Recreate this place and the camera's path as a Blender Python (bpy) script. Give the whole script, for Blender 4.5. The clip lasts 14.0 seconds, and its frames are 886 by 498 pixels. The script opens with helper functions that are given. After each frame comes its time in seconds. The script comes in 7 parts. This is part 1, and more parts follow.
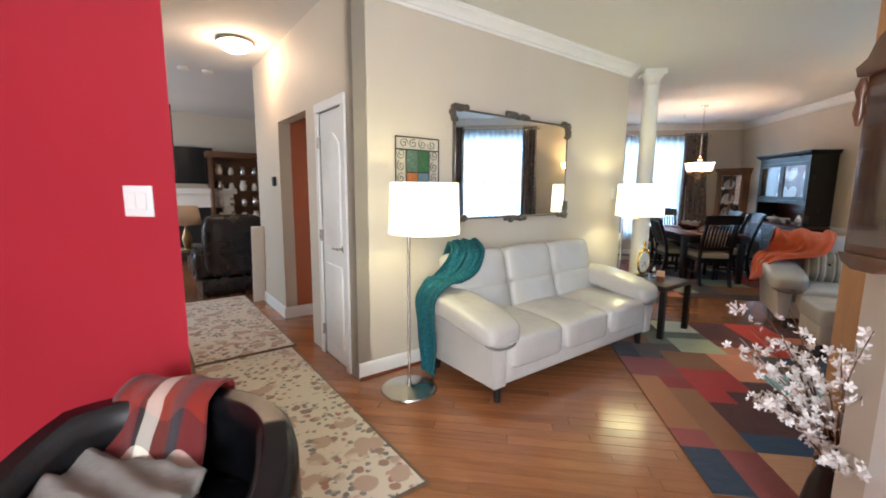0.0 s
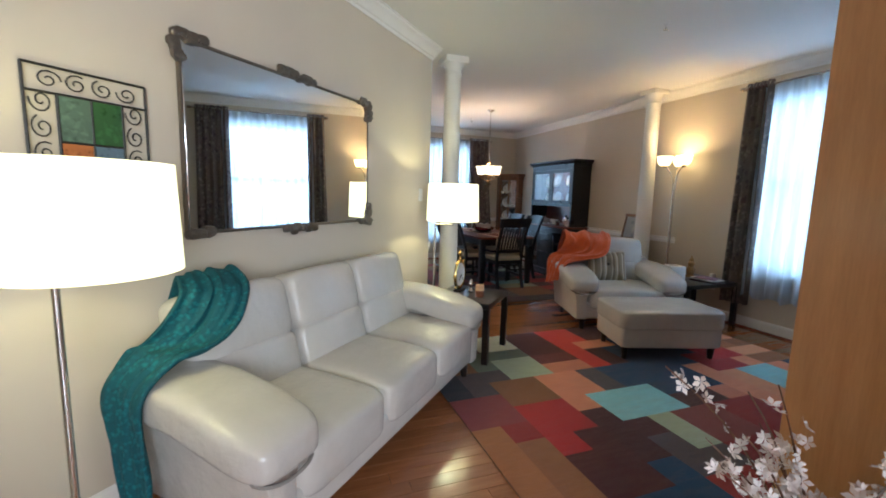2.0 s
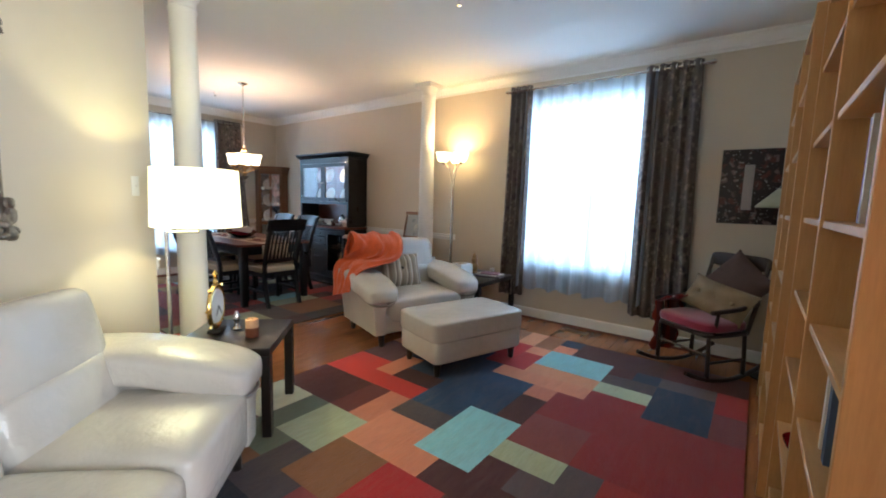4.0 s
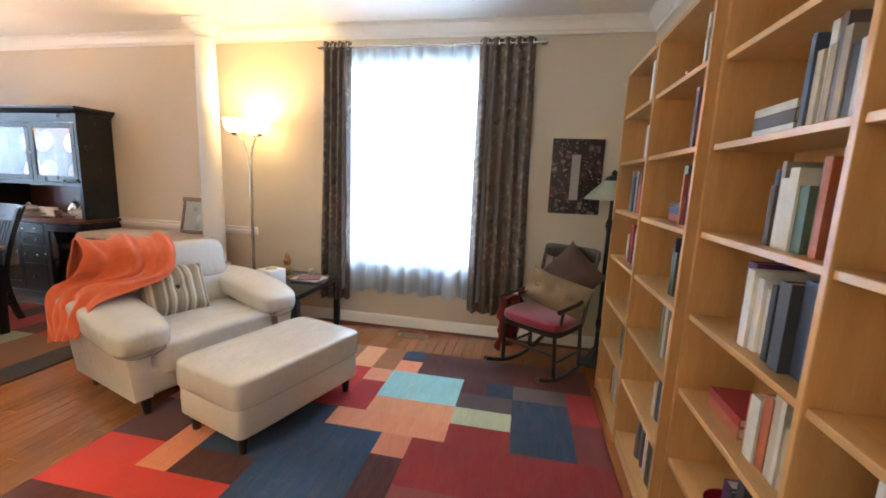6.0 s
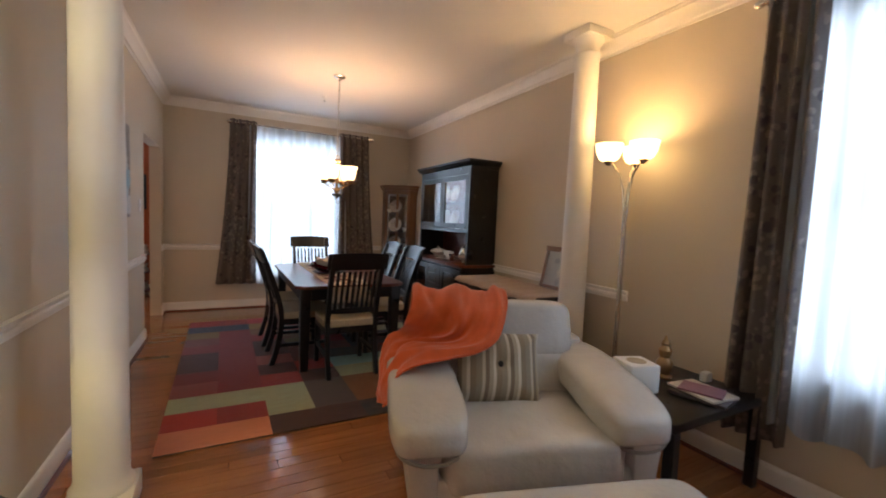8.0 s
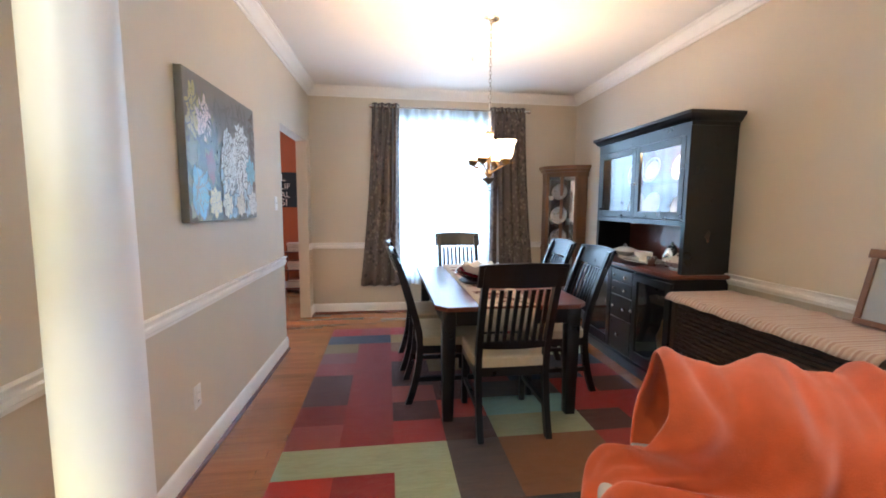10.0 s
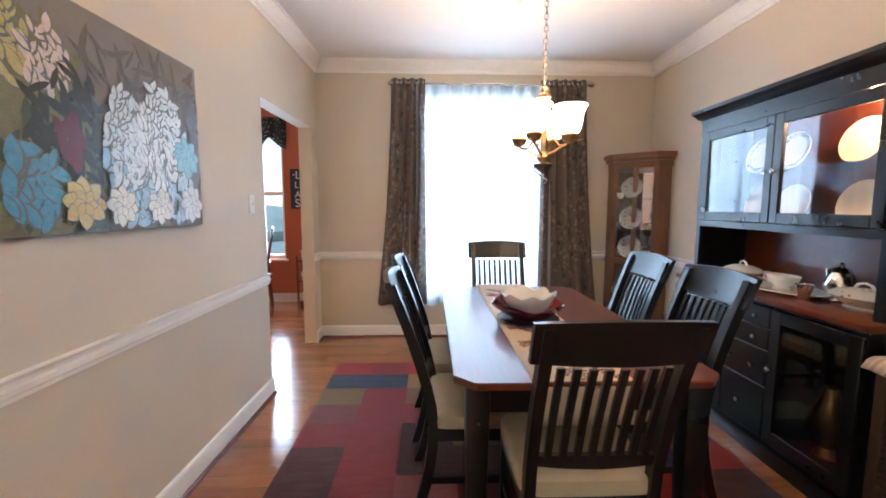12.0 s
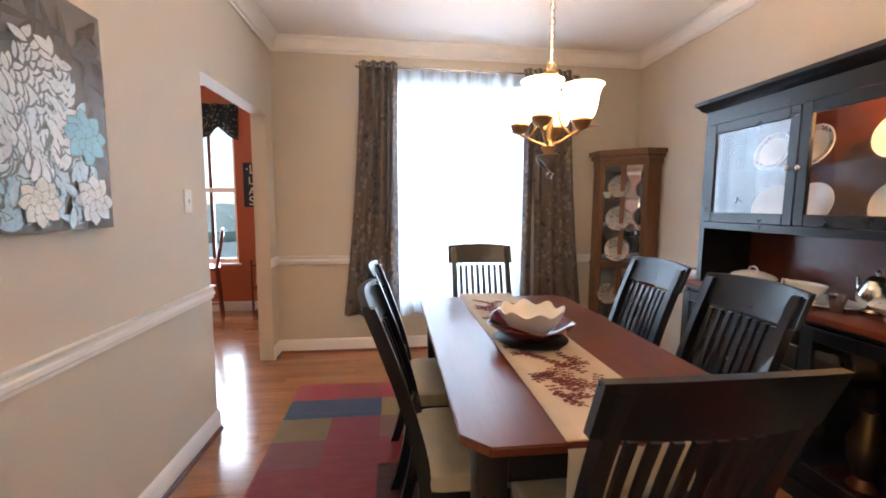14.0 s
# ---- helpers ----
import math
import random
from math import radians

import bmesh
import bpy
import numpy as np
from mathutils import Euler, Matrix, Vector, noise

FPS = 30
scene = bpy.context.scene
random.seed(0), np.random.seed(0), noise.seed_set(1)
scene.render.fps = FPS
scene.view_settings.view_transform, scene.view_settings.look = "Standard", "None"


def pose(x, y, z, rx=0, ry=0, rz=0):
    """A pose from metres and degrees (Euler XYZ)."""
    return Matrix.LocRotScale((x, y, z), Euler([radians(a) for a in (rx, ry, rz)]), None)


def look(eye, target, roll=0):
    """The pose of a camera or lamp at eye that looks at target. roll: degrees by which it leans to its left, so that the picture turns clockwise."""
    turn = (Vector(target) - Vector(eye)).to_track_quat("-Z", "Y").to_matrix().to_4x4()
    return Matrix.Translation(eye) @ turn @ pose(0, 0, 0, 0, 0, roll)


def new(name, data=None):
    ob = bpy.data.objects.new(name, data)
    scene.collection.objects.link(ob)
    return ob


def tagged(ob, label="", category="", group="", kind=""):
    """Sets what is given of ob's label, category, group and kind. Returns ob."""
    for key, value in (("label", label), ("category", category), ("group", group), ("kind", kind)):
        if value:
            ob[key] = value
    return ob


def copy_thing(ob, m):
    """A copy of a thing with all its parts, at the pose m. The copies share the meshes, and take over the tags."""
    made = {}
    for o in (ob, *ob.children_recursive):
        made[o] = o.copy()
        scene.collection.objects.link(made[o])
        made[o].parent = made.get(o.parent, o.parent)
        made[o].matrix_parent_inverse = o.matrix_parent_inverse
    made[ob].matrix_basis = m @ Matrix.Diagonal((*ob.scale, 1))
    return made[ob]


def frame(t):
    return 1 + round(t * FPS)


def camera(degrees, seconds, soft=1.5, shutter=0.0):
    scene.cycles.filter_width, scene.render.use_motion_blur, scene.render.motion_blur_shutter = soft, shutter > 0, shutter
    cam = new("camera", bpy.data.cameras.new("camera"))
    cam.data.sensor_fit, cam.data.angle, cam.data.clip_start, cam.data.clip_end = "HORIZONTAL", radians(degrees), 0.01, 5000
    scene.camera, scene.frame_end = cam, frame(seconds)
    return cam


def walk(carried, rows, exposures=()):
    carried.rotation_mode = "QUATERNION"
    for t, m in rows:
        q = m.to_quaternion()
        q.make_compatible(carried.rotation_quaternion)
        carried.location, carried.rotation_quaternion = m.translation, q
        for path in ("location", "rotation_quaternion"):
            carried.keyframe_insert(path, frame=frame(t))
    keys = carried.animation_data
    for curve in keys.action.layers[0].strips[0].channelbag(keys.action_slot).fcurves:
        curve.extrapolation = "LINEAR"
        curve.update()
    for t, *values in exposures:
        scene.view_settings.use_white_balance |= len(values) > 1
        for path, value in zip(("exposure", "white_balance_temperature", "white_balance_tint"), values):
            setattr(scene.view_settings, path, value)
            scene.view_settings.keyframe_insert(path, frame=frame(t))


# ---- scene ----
cam = camera(94.2, 14.0, 1.8, 0.15)
PATH = [
    (0, (-0.188, 1.176, 1.4), (-0.473, 3.135, 1.114), 0.5),
    (0.5, (-0.189, 1.475, 1.399), (-0.293, 3.455, 1.134), 1.6),
    (1, (-0.253, 1.805, 1.372), (-0.17, 3.787, 1.12), 1.4),
    (1.5, (-0.221, 2.067, 1.375), (0.2, 4.006, 1.123), 1.1),
    (2, (-0.139, 2.31, 1.37), (0.551, 4.169, 1.112), 1.5),
    (2.5, (-0.126, 2.533, 1.346), (0.804, 4.284, 1.086), 1.6),
    (3, (-0.087, 2.75, 1.347), (1.061, 4.368, 1.093), 1.5),
    (3.5, (0.051, 2.946, 1.362), (1.399, 4.406, 1.131), 1.4),
    (4, (0.176, 3.147, 1.334), (1.758, 4.348, 1.103), 1.7),
    (4.2, (0.216, 3.237, 1.332), (1.888, 4.31, 1.101), 1.6),
    (6.3, (1.024, 3.709, 1.482), (2.961, 4.077, 1.147), 2.5),
    (6.5, (1.154, 3.778, 1.492), (3.06, 4.267, 1.137), 2.1),
    (7, (1.47, 3.901, 1.356), (3.195, 4.881, 1.105), 3.0),
    (7.5, (1.734, 4.133, 1.353), (3.123, 5.56, 1.162), 2.7),
    (8, (1.954, 4.303, 1.364), (2.897, 6.061, 1.224), 2.5),
    (8.5, (2.093, 4.519, 1.367), (2.605, 6.448, 1.239), 2.1),
    (8.7, (2.14, 4.674, 1.332), (2.543, 6.629, 1.21), 2.0),
    (10.8, (2.263, 5.852, 1.387), (2.439, 7.829, 1.141), -0.2),
    (11, (2.361, 5.971, 1.337), (2.473, 7.955, 1.117), -0.2),
    (11.5, (2.431, 6.229, 1.351), (2.497, 8.216, 1.131), -0.1),
    (12, (2.405, 6.472, 1.369), (2.468, 8.46, 1.162), 0.1),
    (12.5, (2.371, 6.759, 1.375), (2.465, 8.747, 1.185), 0.2),
    (13, (2.389, 7.049, 1.377), (2.519, 9.037, 1.197), 0.4),
    (13.5, (2.37, 7.105, 1.387), (2.565, 9.087, 1.199), 0.6),
    (14, (2.32, 6.877, 1.366), (2.557, 8.852, 1.156), 0.4),
]
EXPOSURES = [(0.0, 0.4, 5500, 7), (1.0, 0.2, 5600, 8), (2.0, 0.05, 5300, 6), (3.0, 0.3, 5300, 6), (4.0, 0.6, 5400, 6), (6.3, 1.4, 6200, 12), (7.0, 1.1, 6200, 12), (7.5, -0.1, 4900, 3), (8.0, 0.05, 6700, 17), (8.7, 0.6, 5800, 10), (10.8, 1.35, 5600, 7), (11.6, 1.35, 5800, 9), (12.5, 1.2, 6100, 11), (14.0, 1.2, 6500, 14)]
walk(cam, [(t, look(eye, target, roll)) for t, eye, target, roll in PATH], EXPOSURES)

# ---- world, daylight and exposure ----
world = bpy.data.worlds.new("world")
world.use_nodes = True
scene.world = world
wn = world.node_tree
sky = wn.nodes.new("ShaderNodeTexSky")
sky.sky_type = "NISHITA"
sky.sun_disc = False
sky.sun_elevation, sky.sun_rotation = radians(42), radians(200)
wn.links.new(sky.outputs[0], wn.nodes["Background"].inputs[0])
wn.nodes["Background"].inputs[1].default_value = 0.15
sun = new("sun", bpy.data.lights.new("sun", "SUN"))
sun.data.energy, sun.data.angle, sun.data.color = 1.0, radians(12), (1.0, 0.96, 0.9)
sun.matrix_world = look((-4, -8, 12), (0, 0, 0))


def area_lamp(name, eye, target, w, h, watts, colour):
    ob = new(name, bpy.data.lights.new(name, "AREA"))
    ob.data.shape, ob.data.size, ob.data.size_y = "RECTANGLE", w, h
    ob.data.energy, ob.data.color = watts, colour
    ob.matrix_world = look(eye, target)
    return ob


def bulb(name, at, watts, colour, r=0.03):
    ob = new(name, bpy.data.lights.new(name, "POINT"))
    ob.data.energy, ob.data.color, ob.data.shadow_soft_size = watts, colour, r
    ob.location = at
    return ob


DAY = (0.76, 0.89, 1.0)
WARM = (1.0, 0.63, 0.28)
LINEN = (1.0, 0.86, 0.40)
area_lamp("daylight_living", (4.75, 4.65, 1.55), (0, 4.65, 1.35), 1.25, 1.7, 50, DAY)
area_lamp("daylight_dining", (2.95, 10.88, 1.48), (2.95, 0, 1.3), 1.3, 1.85, 52, DAY)
area_lamp("daylight_kitchen", (-0.32, 12.5, 1.45), (0.3, 8, 1.0), 1.3, 1.5, 55, DAY)
area_lamp("daylight_family", (-7.4, 4.1, 1.6), (-4.4, 7.1, 1.4), 1.6, 1.8, 70, DAY)
# Added fill light behind the walker; no door or window is built there.
area_lamp("daylight_foyer", (0.1, -3.1, 1.75), (0.0, 3.0, 1.2), 2.0, 2.0, 215, (1.0, 0.98, 0.95))
bulb("lamp_bulb_sofa", (-0.69, 3.80, 1.29), 6, LINEN)
bulb("lamp_bulb_corner", (1.21, 5.72, 1.32), 11, LINEN)
for i, a in enumerate((20, 140, 260)):
    bulb("torchiere_bulb", (4.36 + 0.13 * math.cos(radians(a)), 6.20 + 0.13 * math.sin(radians(a)), 1.87), 5.0, WARM, 0.04)
for i in range(4):
    a = radians(-35 + 90 * i)
    bulb("chandelier_bulb", (3.0 + 0.135 * math.cos(a), 8.66 + 0.135 * math.sin(a), 1.83), 11, (1.0, 0.62, 0.34))
bulb("hall_bulb", (-2.76, 5.0, 2.64), 14, (1.0, 0.60, 0.32), 0.06)
bulb("hutch_bulb", (4.45, 8.36, 1.86), 9.0, (1.0, 0.50, 0.18), 0.02)
# Added point light to brighten the kitchen; it has no fixture.
bulb("kitchen_bulb", (-1.6, 6.6, 2.5), 25, (1.0, 0.72, 0.45), 0.06)
bulb("family_bulb", (-5.5, 6.9, 1.35), 9, (1.0, 0.7, 0.4), 0.05)


# ---- materials ----
def shader(name):
    m = bpy.data.materials.new(name)
    m.use_nodes = True
    return m, m.node_tree, m.node_tree.nodes["Principled BSDF"]


def ramp(nt, a, b, p0=0.3, p1=0.7):
    r = nt.nodes.new("ShaderNodeValToRGB")
    r.color_ramp.elements[0].position, r.color_ramp.elements[1].position = p0, p1
    r.color_ramp.elements[0].color, r.color_ramp.elements[1].color = (*a, 1), (*b, 1)
    return r


def coords(nt, scale=(1, 1, 1), kind="Object", rot=(0, 0, 0)):
    c, mp = nt.nodes.new("ShaderNodeTexCoord"), nt.nodes.new("ShaderNodeMapping")
    mp.inputs["Scale"].default_value = scale
    mp.inputs["Rotation"].default_value = [radians(v) for v in rot]
    nt.links.new(c.outputs[kind], mp.inputs[0])
    return mp


def noise_tex(nt, mp, scale, detail=4.0, rough=0.6):
    n = nt.nodes.new("ShaderNodeTexNoise")
    n.inputs["Scale"].default_value, n.inputs["Detail"].default_value, n.inputs["Roughness"].default_value = scale, detail, rough
    nt.links.new(mp.outputs[0], n.inputs["Vector"])
    return n


def bumped(nt, p, src, strength, dist=0.002):
    b = nt.nodes.new("ShaderNodeBump")
    b.inputs["Strength"].default_value, b.inputs["Distance"].default_value = strength, dist
    nt.links.new(src, b.inputs["Height"])
    nt.links.new(b.outputs[0], p.inputs["Normal"])


def mix(nt, fac, a, b, mode="MIX"):
    m = nt.nodes.new("ShaderNodeMix")
    m.data_type, m.blend_type = "RGBA", mode
    for v, s in ((fac, 0), (a, 6), (b, 7)):
        if hasattr(v, "links"):
            nt.links.new(v, m.inputs[s])
        else:
            m.inputs[s].default_value = v if s == 0 else (*v, 1)
    return m.outputs[2]


def grainy(name, c, var=0.12, rough=0.5, metal=0.0, scale=6.0, bump=0.15, fine=220.0, dist=0.001, stretch=(1, 1, 1), coat=0.0, sheen=0.0):
    """Plain stuff with large soft variation and a fine relief."""
    m, nt, p = shader(name)
    mp = coords(nt, stretch)
    big, small = noise_tex(nt, mp, scale), noise_tex(nt, mp, fine, 2.0)
    lo, hi = [v * (1 - var) for v in c], [min(1, v * (1 + var)) for v in c]
    r = ramp(nt, lo, hi)
    nt.links.new(big.outputs[0], r.inputs[0])
    nt.links.new(mix(nt, 0.25 * var / 0.12, r.outputs[0], mix(nt, small.outputs[0], lo, hi)), p.inputs["Base Color"])
    rr = nt.nodes.new("ShaderNodeMapRange")
    rr.inputs[3].default_value, rr.inputs[4].default_value = max(0.03, rough - 0.08), min(1, rough + 0.08)
    nt.links.new(big.outputs[0], rr.inputs[0])
    nt.links.new(rr.outputs[0], p.inputs["Roughness"])
    p.inputs["Metallic"].default_value, p.inputs["Coat Weight"].default_value, p.inputs["Sheen Weight"].default_value = metal, coat, sheen
    bumped(nt, p, small.outputs[0], bump, dist)
    return m


def wood(name, a, b, rough=0.35, along=(1, 12, 12), scale=2.2, coat=0.2, rnd=0.12, rot=(0, 0, 0)):
    """Wood with grain running along the axis that is stretched least; each piece differs a little."""
    m, nt, p = shader(name)
    mp = coords(nt, along, rot=rot)
    info = nt.nodes.new("ShaderNodeObjectInfo")
    geo = nt.nodes.new("ShaderNodeNewGeometry")
    add = nt.nodes.new("ShaderNodeMath")
    nt.links.new(info.outputs["Random"], add.inputs[0])
    nt.links.new(geo.outputs["Random Per Island"], add.inputs[1])
    fr = nt.nodes.new("ShaderNodeMath")
    fr.operation = "FRACT"
    nt.links.new(add.outputs[0], fr.inputs[0])
    sh = nt.nodes.new("ShaderNodeVectorMath")
    sh.operation = "MULTIPLY_ADD"
    cb = nt.nodes.new("ShaderNodeCombineXYZ")
    for k in range(3):
        nt.links.new(fr.outputs[0], cb.inputs[k])
    sh.inputs[1].default_value = (7, 11, 13)
    nt.links.new(cb.outputs[0], sh.inputs[0])
    nt.links.new(mp.outputs[0], sh.inputs[2])
    g1, g2 = noise_tex(nt, sh, scale, 6, 0.65), noise_tex(nt, sh, scale * 7, 3, 0.6)
    r = ramp(nt, a, b, 0.25, 0.75)
    nt.links.new(g1.outputs[0], r.inputs[0])
    grain = mix(nt, 0.35, r.outputs[0], mix(nt, g2.outputs[0], [v * 0.6 for v in a], b))
    tone = nt.nodes.new("ShaderNodeMapRange")
    tone.inputs[3].default_value, tone.inputs[4].default_value = 1 - rnd, 1 + rnd
    nt.links.new(fr.outputs[0], tone.inputs[0])
    tc = nt.nodes.new("ShaderNodeVectorMath")
    tc.operation = "SCALE"
    nt.links.new(grain, tc.inputs[0])
    nt.links.new(tone.outputs[0], tc.inputs["Scale"])
    nt.links.new(tc.outputs[0], p.inputs["Base Color"])
    p.inputs["Roughness"].default_value, p.inputs["Coat Weight"].default_value, p.inputs["Coat Roughness"].default_value = rough, coat, 0.12
    bumped(nt, p, g2.outputs[0], 0.12, 0.0008)
    return m


def banded(name, stops, axis=0, width=0.2, rough=0.85, bump=0.3, jitter=0.0, cross=None):
    """Woven stripes across one local axis; cross gives a second set for a plaid."""
    m, nt, p = shader(name)
    mp = coords(nt)
    sep = nt.nodes.new("ShaderNodeSeparateXYZ")
    nt.links.new(mp.outputs[0], sep.inputs[0])

    def stripes(ax, cols, w):
        d, f = nt.nodes.new("ShaderNodeMath"), nt.nodes.new("ShaderNodeMath")
        d.operation, f.operation = "DIVIDE", "FRACT"
        d.inputs[1].default_value = w
        src = sep.outputs[ax]
        if jitter:
            wob = noise_tex(nt, mp, 9.0, 2)
            ma = nt.nodes.new("ShaderNodeMath")
            ma.operation = "MULTIPLY_ADD"
            ma.inputs[1].default_value = jitter
            nt.links.new(wob.outputs[0], ma.inputs[0])
            nt.links.new(src, ma.inputs[2])
            src = ma.outputs[0]
        nt.links.new(src, d.inputs[0])
        nt.links.new(d.outputs[0], f.inputs[0])
        r = nt.nodes.new("ShaderNodeValToRGB")
        r.color_ramp.interpolation = "CONSTANT"
        els = r.color_ramp.elements
        els[0].position, els[0].color = 0, (*cols[0][1], 1)
        els[1].position, els[1].color = cols[1][0], (*cols[1][1], 1)
        for pos, c in cols[2:]:
            e = els.new(pos)
            e.color = (*c, 1)
        nt.links.new(f.outputs[0], r.inputs[0])
        return r.outputs[0]

    col = stripes(axis, stops, width)
    if cross:
        col = mix(nt, 0.5, col, stripes(cross[0], cross[1], cross[2]))
    fine = noise_tex(nt, mp, 350, 2)
    nt.links.new(mix(nt, 0.3, col, mix(nt, fine.outputs[0], (0.1, 0.09, 0.08), (0.9, 0.88, 0.84)), "SOFT_LIGHT"), p.inputs["Base Color"])
    p.inputs["Roughness"].default_value, p.inputs["Sheen Weight"].default_value = rough, 0.2
    bumped(nt, p, fine.outputs[0], bump, 0.002)
    return m


def glow(name, c, strength, body=(0.9, 0.85, 0.75)):
    m, nt, p = shader(name)
    p.inputs["Base Color"].default_value = (*body, 1)
    p.inputs["Emission Color"].default_value, p.inputs["Emission Strength"].default_value = (*c, 1), strength
    p.inputs["Roughness"].default_value = 0.6
    return m


def clear(name, tint=(1, 1, 1), gloss=0.12):
    """Thin pane: mostly see-through with a mirror sheen."""
    m = bpy.data.materials.new(name)
    m.use_nodes = True
    nt = m.node_tree
    out = nt.nodes["Material Output"]
    t, g, mx, fr = (nt.nodes.new("ShaderNode" + k) for k in ("BsdfTransparent", "BsdfGlossy", "MixShader", "LayerWeight"))
    t.inputs[0].default_value = (*tint, 1)
    g.inputs["Roughness"].default_value = 0.03
    fr.inputs[0].default_value = 0.5
    pw = nt.nodes.new("ShaderNodeMath")
    pw.operation, pw.inputs[1].default_value = "POWER", 4.0
    nt.links.new(fr.outputs["Facing"], pw.inputs[0])
    add = nt.nodes.new("ShaderNodeMath")
    add.operation, add.use_clamp = "MULTIPLY_ADD", True
    add.inputs[1].default_value, add.inputs[2].default_value = 0.6, gloss
    nt.links.new(pw.outputs[0], add.inputs[0])
    nt.links.new(add.outputs[0], mx.inputs[0])
    nt.links.new(t.outputs[0], mx.inputs[1])
    nt.links.new(g.outputs[0], mx.inputs[2])
    nt.links.new(mx.outputs[0], out.inputs[0])
    return m


def voile(name, c, see=0.4):
    """Sheer cloth: lets some light straight through and scatters the rest."""
    m = bpy.data.materials.new(name)
    m.use_nodes = True
    nt = m.node_tree
    out = nt.nodes["Material Output"]
    t, tr, df, m1, m2 = (nt.nodes.new("ShaderNode" + k) for k in ("BsdfTransparent", "BsdfTranslucent", "BsdfDiffuse", "MixShader", "MixShader"))
    # Upright streaks, darker in the cloth colour, stand for shade in the folds.
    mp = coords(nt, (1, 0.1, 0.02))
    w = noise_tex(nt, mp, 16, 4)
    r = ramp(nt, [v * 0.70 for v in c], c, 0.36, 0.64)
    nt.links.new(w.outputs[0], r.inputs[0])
    nt.links.new(r.outputs[0], tr.inputs[0])
    nt.links.new(r.outputs[0], df.inputs[0])
    m1.inputs[0].default_value, m2.inputs[0].default_value = 0.35, 1 - see
    nt.links.new(tr.outputs[0], m1.inputs[1])
    nt.links.new(df.outputs[0], m1.inputs[2])
    nt.links.new(t.outputs[0], m2.inputs[1])
    nt.links.new(m1.outputs[0], m2.inputs[2])
    nt.links.new(m2.outputs[0], out.inputs[0])
    return m


def patched(name):
    """Rug pile: the patch colours come with the mesh, the yarn streaks from noise."""
    m, nt, p = shader(name)
    at = nt.nodes.new("ShaderNodeVertexColor")
    at.layer_name = "patch"
    mp, mq = coords(nt, (2, 14, 1)), coords(nt)
    streak, fine = noise_tex(nt, mp, 5, 5, 0.7), noise_tex(nt, mq, 420, 2)
    cl = noise_tex(nt, mq, 3.5, 3)
    a = mix(nt, 0.65, at.outputs[0], mix(nt, streak.outputs[0], (0.2, 0.18, 0.17), (0.95, 0.93, 0.9)), "SOFT_LIGHT")
    b = mix(nt, 0.35, a, mix(nt, cl.outputs[0], (0.25, 0.22, 0.2), (0.75, 0.75, 0.72)), "SOFT_LIGHT")
    mr = coords(nt, (1, 5, 1))
    pull = noise_tex(nt, mr, 4.5, 5, 0.75)
    pr = ramp(nt, (0, 0, 0), (0.24, 0.24, 0.24), 0.45, 0.78)
    nt.links.new(pull.outputs[0], pr.inputs[0])
    dull = mix(nt, 0.02, b, (0.24, 0.15, 0.11))
    nt.links.new(mix(nt, pr.outputs[0], dull, (0.25, 0.125, 0.085)), p.inputs["Base Color"])
    p.inputs["Roughness"].default_value, p.inputs["Sheen Weight"].default_value = 0.92, 0.15
    bumped(nt, p, fine.outputs[0], 0.5, 0.004)
    return m


def printed(name, ground, inks, scale=9.0, rough=0.9, cover=0.5, warp=0.6, crisp=0.06):
    """Cloth or canvas with scattered blobs of several inks over a ground."""
    m, nt, p = shader(name)
    mp = coords(nt)
    col = ground
    wob = noise_tex(nt, mp, scale * 0.8, 3)
    add = nt.nodes.new("ShaderNodeVectorMath")
    add.operation = "MULTIPLY_ADD"
    add.inputs[1].default_value = (warp / scale,) * 3
    nt.links.new(wob.outputs["Color"], add.inputs[0])
    nt.links.new(mp.outputs[0], add.inputs[2])
    for k, (ink, s, th) in enumerate(inks):
        v = nt.nodes.new("ShaderNodeTexVoronoi")
        v.inputs["Scale"].default_value = scale * s
        off = nt.nodes.new("ShaderNodeVectorMath")
        off.inputs[1].default_value = (k * 3.1, k * 1.7, k * 2.3)
        nt.links.new(add.outputs[0], off.inputs[0])
        nt.links.new(off.outputs[0], v.inputs["Vector"])
        r = ramp(nt, (1, 1, 1), (0, 0, 0), th - crisp, th)
        nt.links.new(v.outputs["Distance"], r.inputs[0])
        gate = nt.nodes.new("ShaderNodeTexNoise")
        gate.inputs["Scale"].default_value = scale * 0.35
        nt.links.new(off.outputs[0], gate.inputs["Vector"])
        gr = ramp(nt, (0, 0, 0), (1, 1, 1), cover - 0.04, cover + 0.04)
        nt.links.new(gate.outputs[0], gr.inputs[0])
        mu = mix(nt, 1.0, r.outputs[0], gr.outputs[0], "MULTIPLY")
        col = mix(nt, mu, col, ink)
    fine = noise_tex(nt, mp, 300, 2)
    nt.links.new(mix(nt, 0.2, col, mix(nt, fine.outputs[0], (0.1, 0.1, 0.1), (0.9, 0.9, 0.9)), "SOFT_LIGHT"), p.inputs["Base Color"])
    p.inputs["Roughness"].default_value = rough
    bumped(nt, p, fine.outputs[0], 0.3, 0.002)
    return m


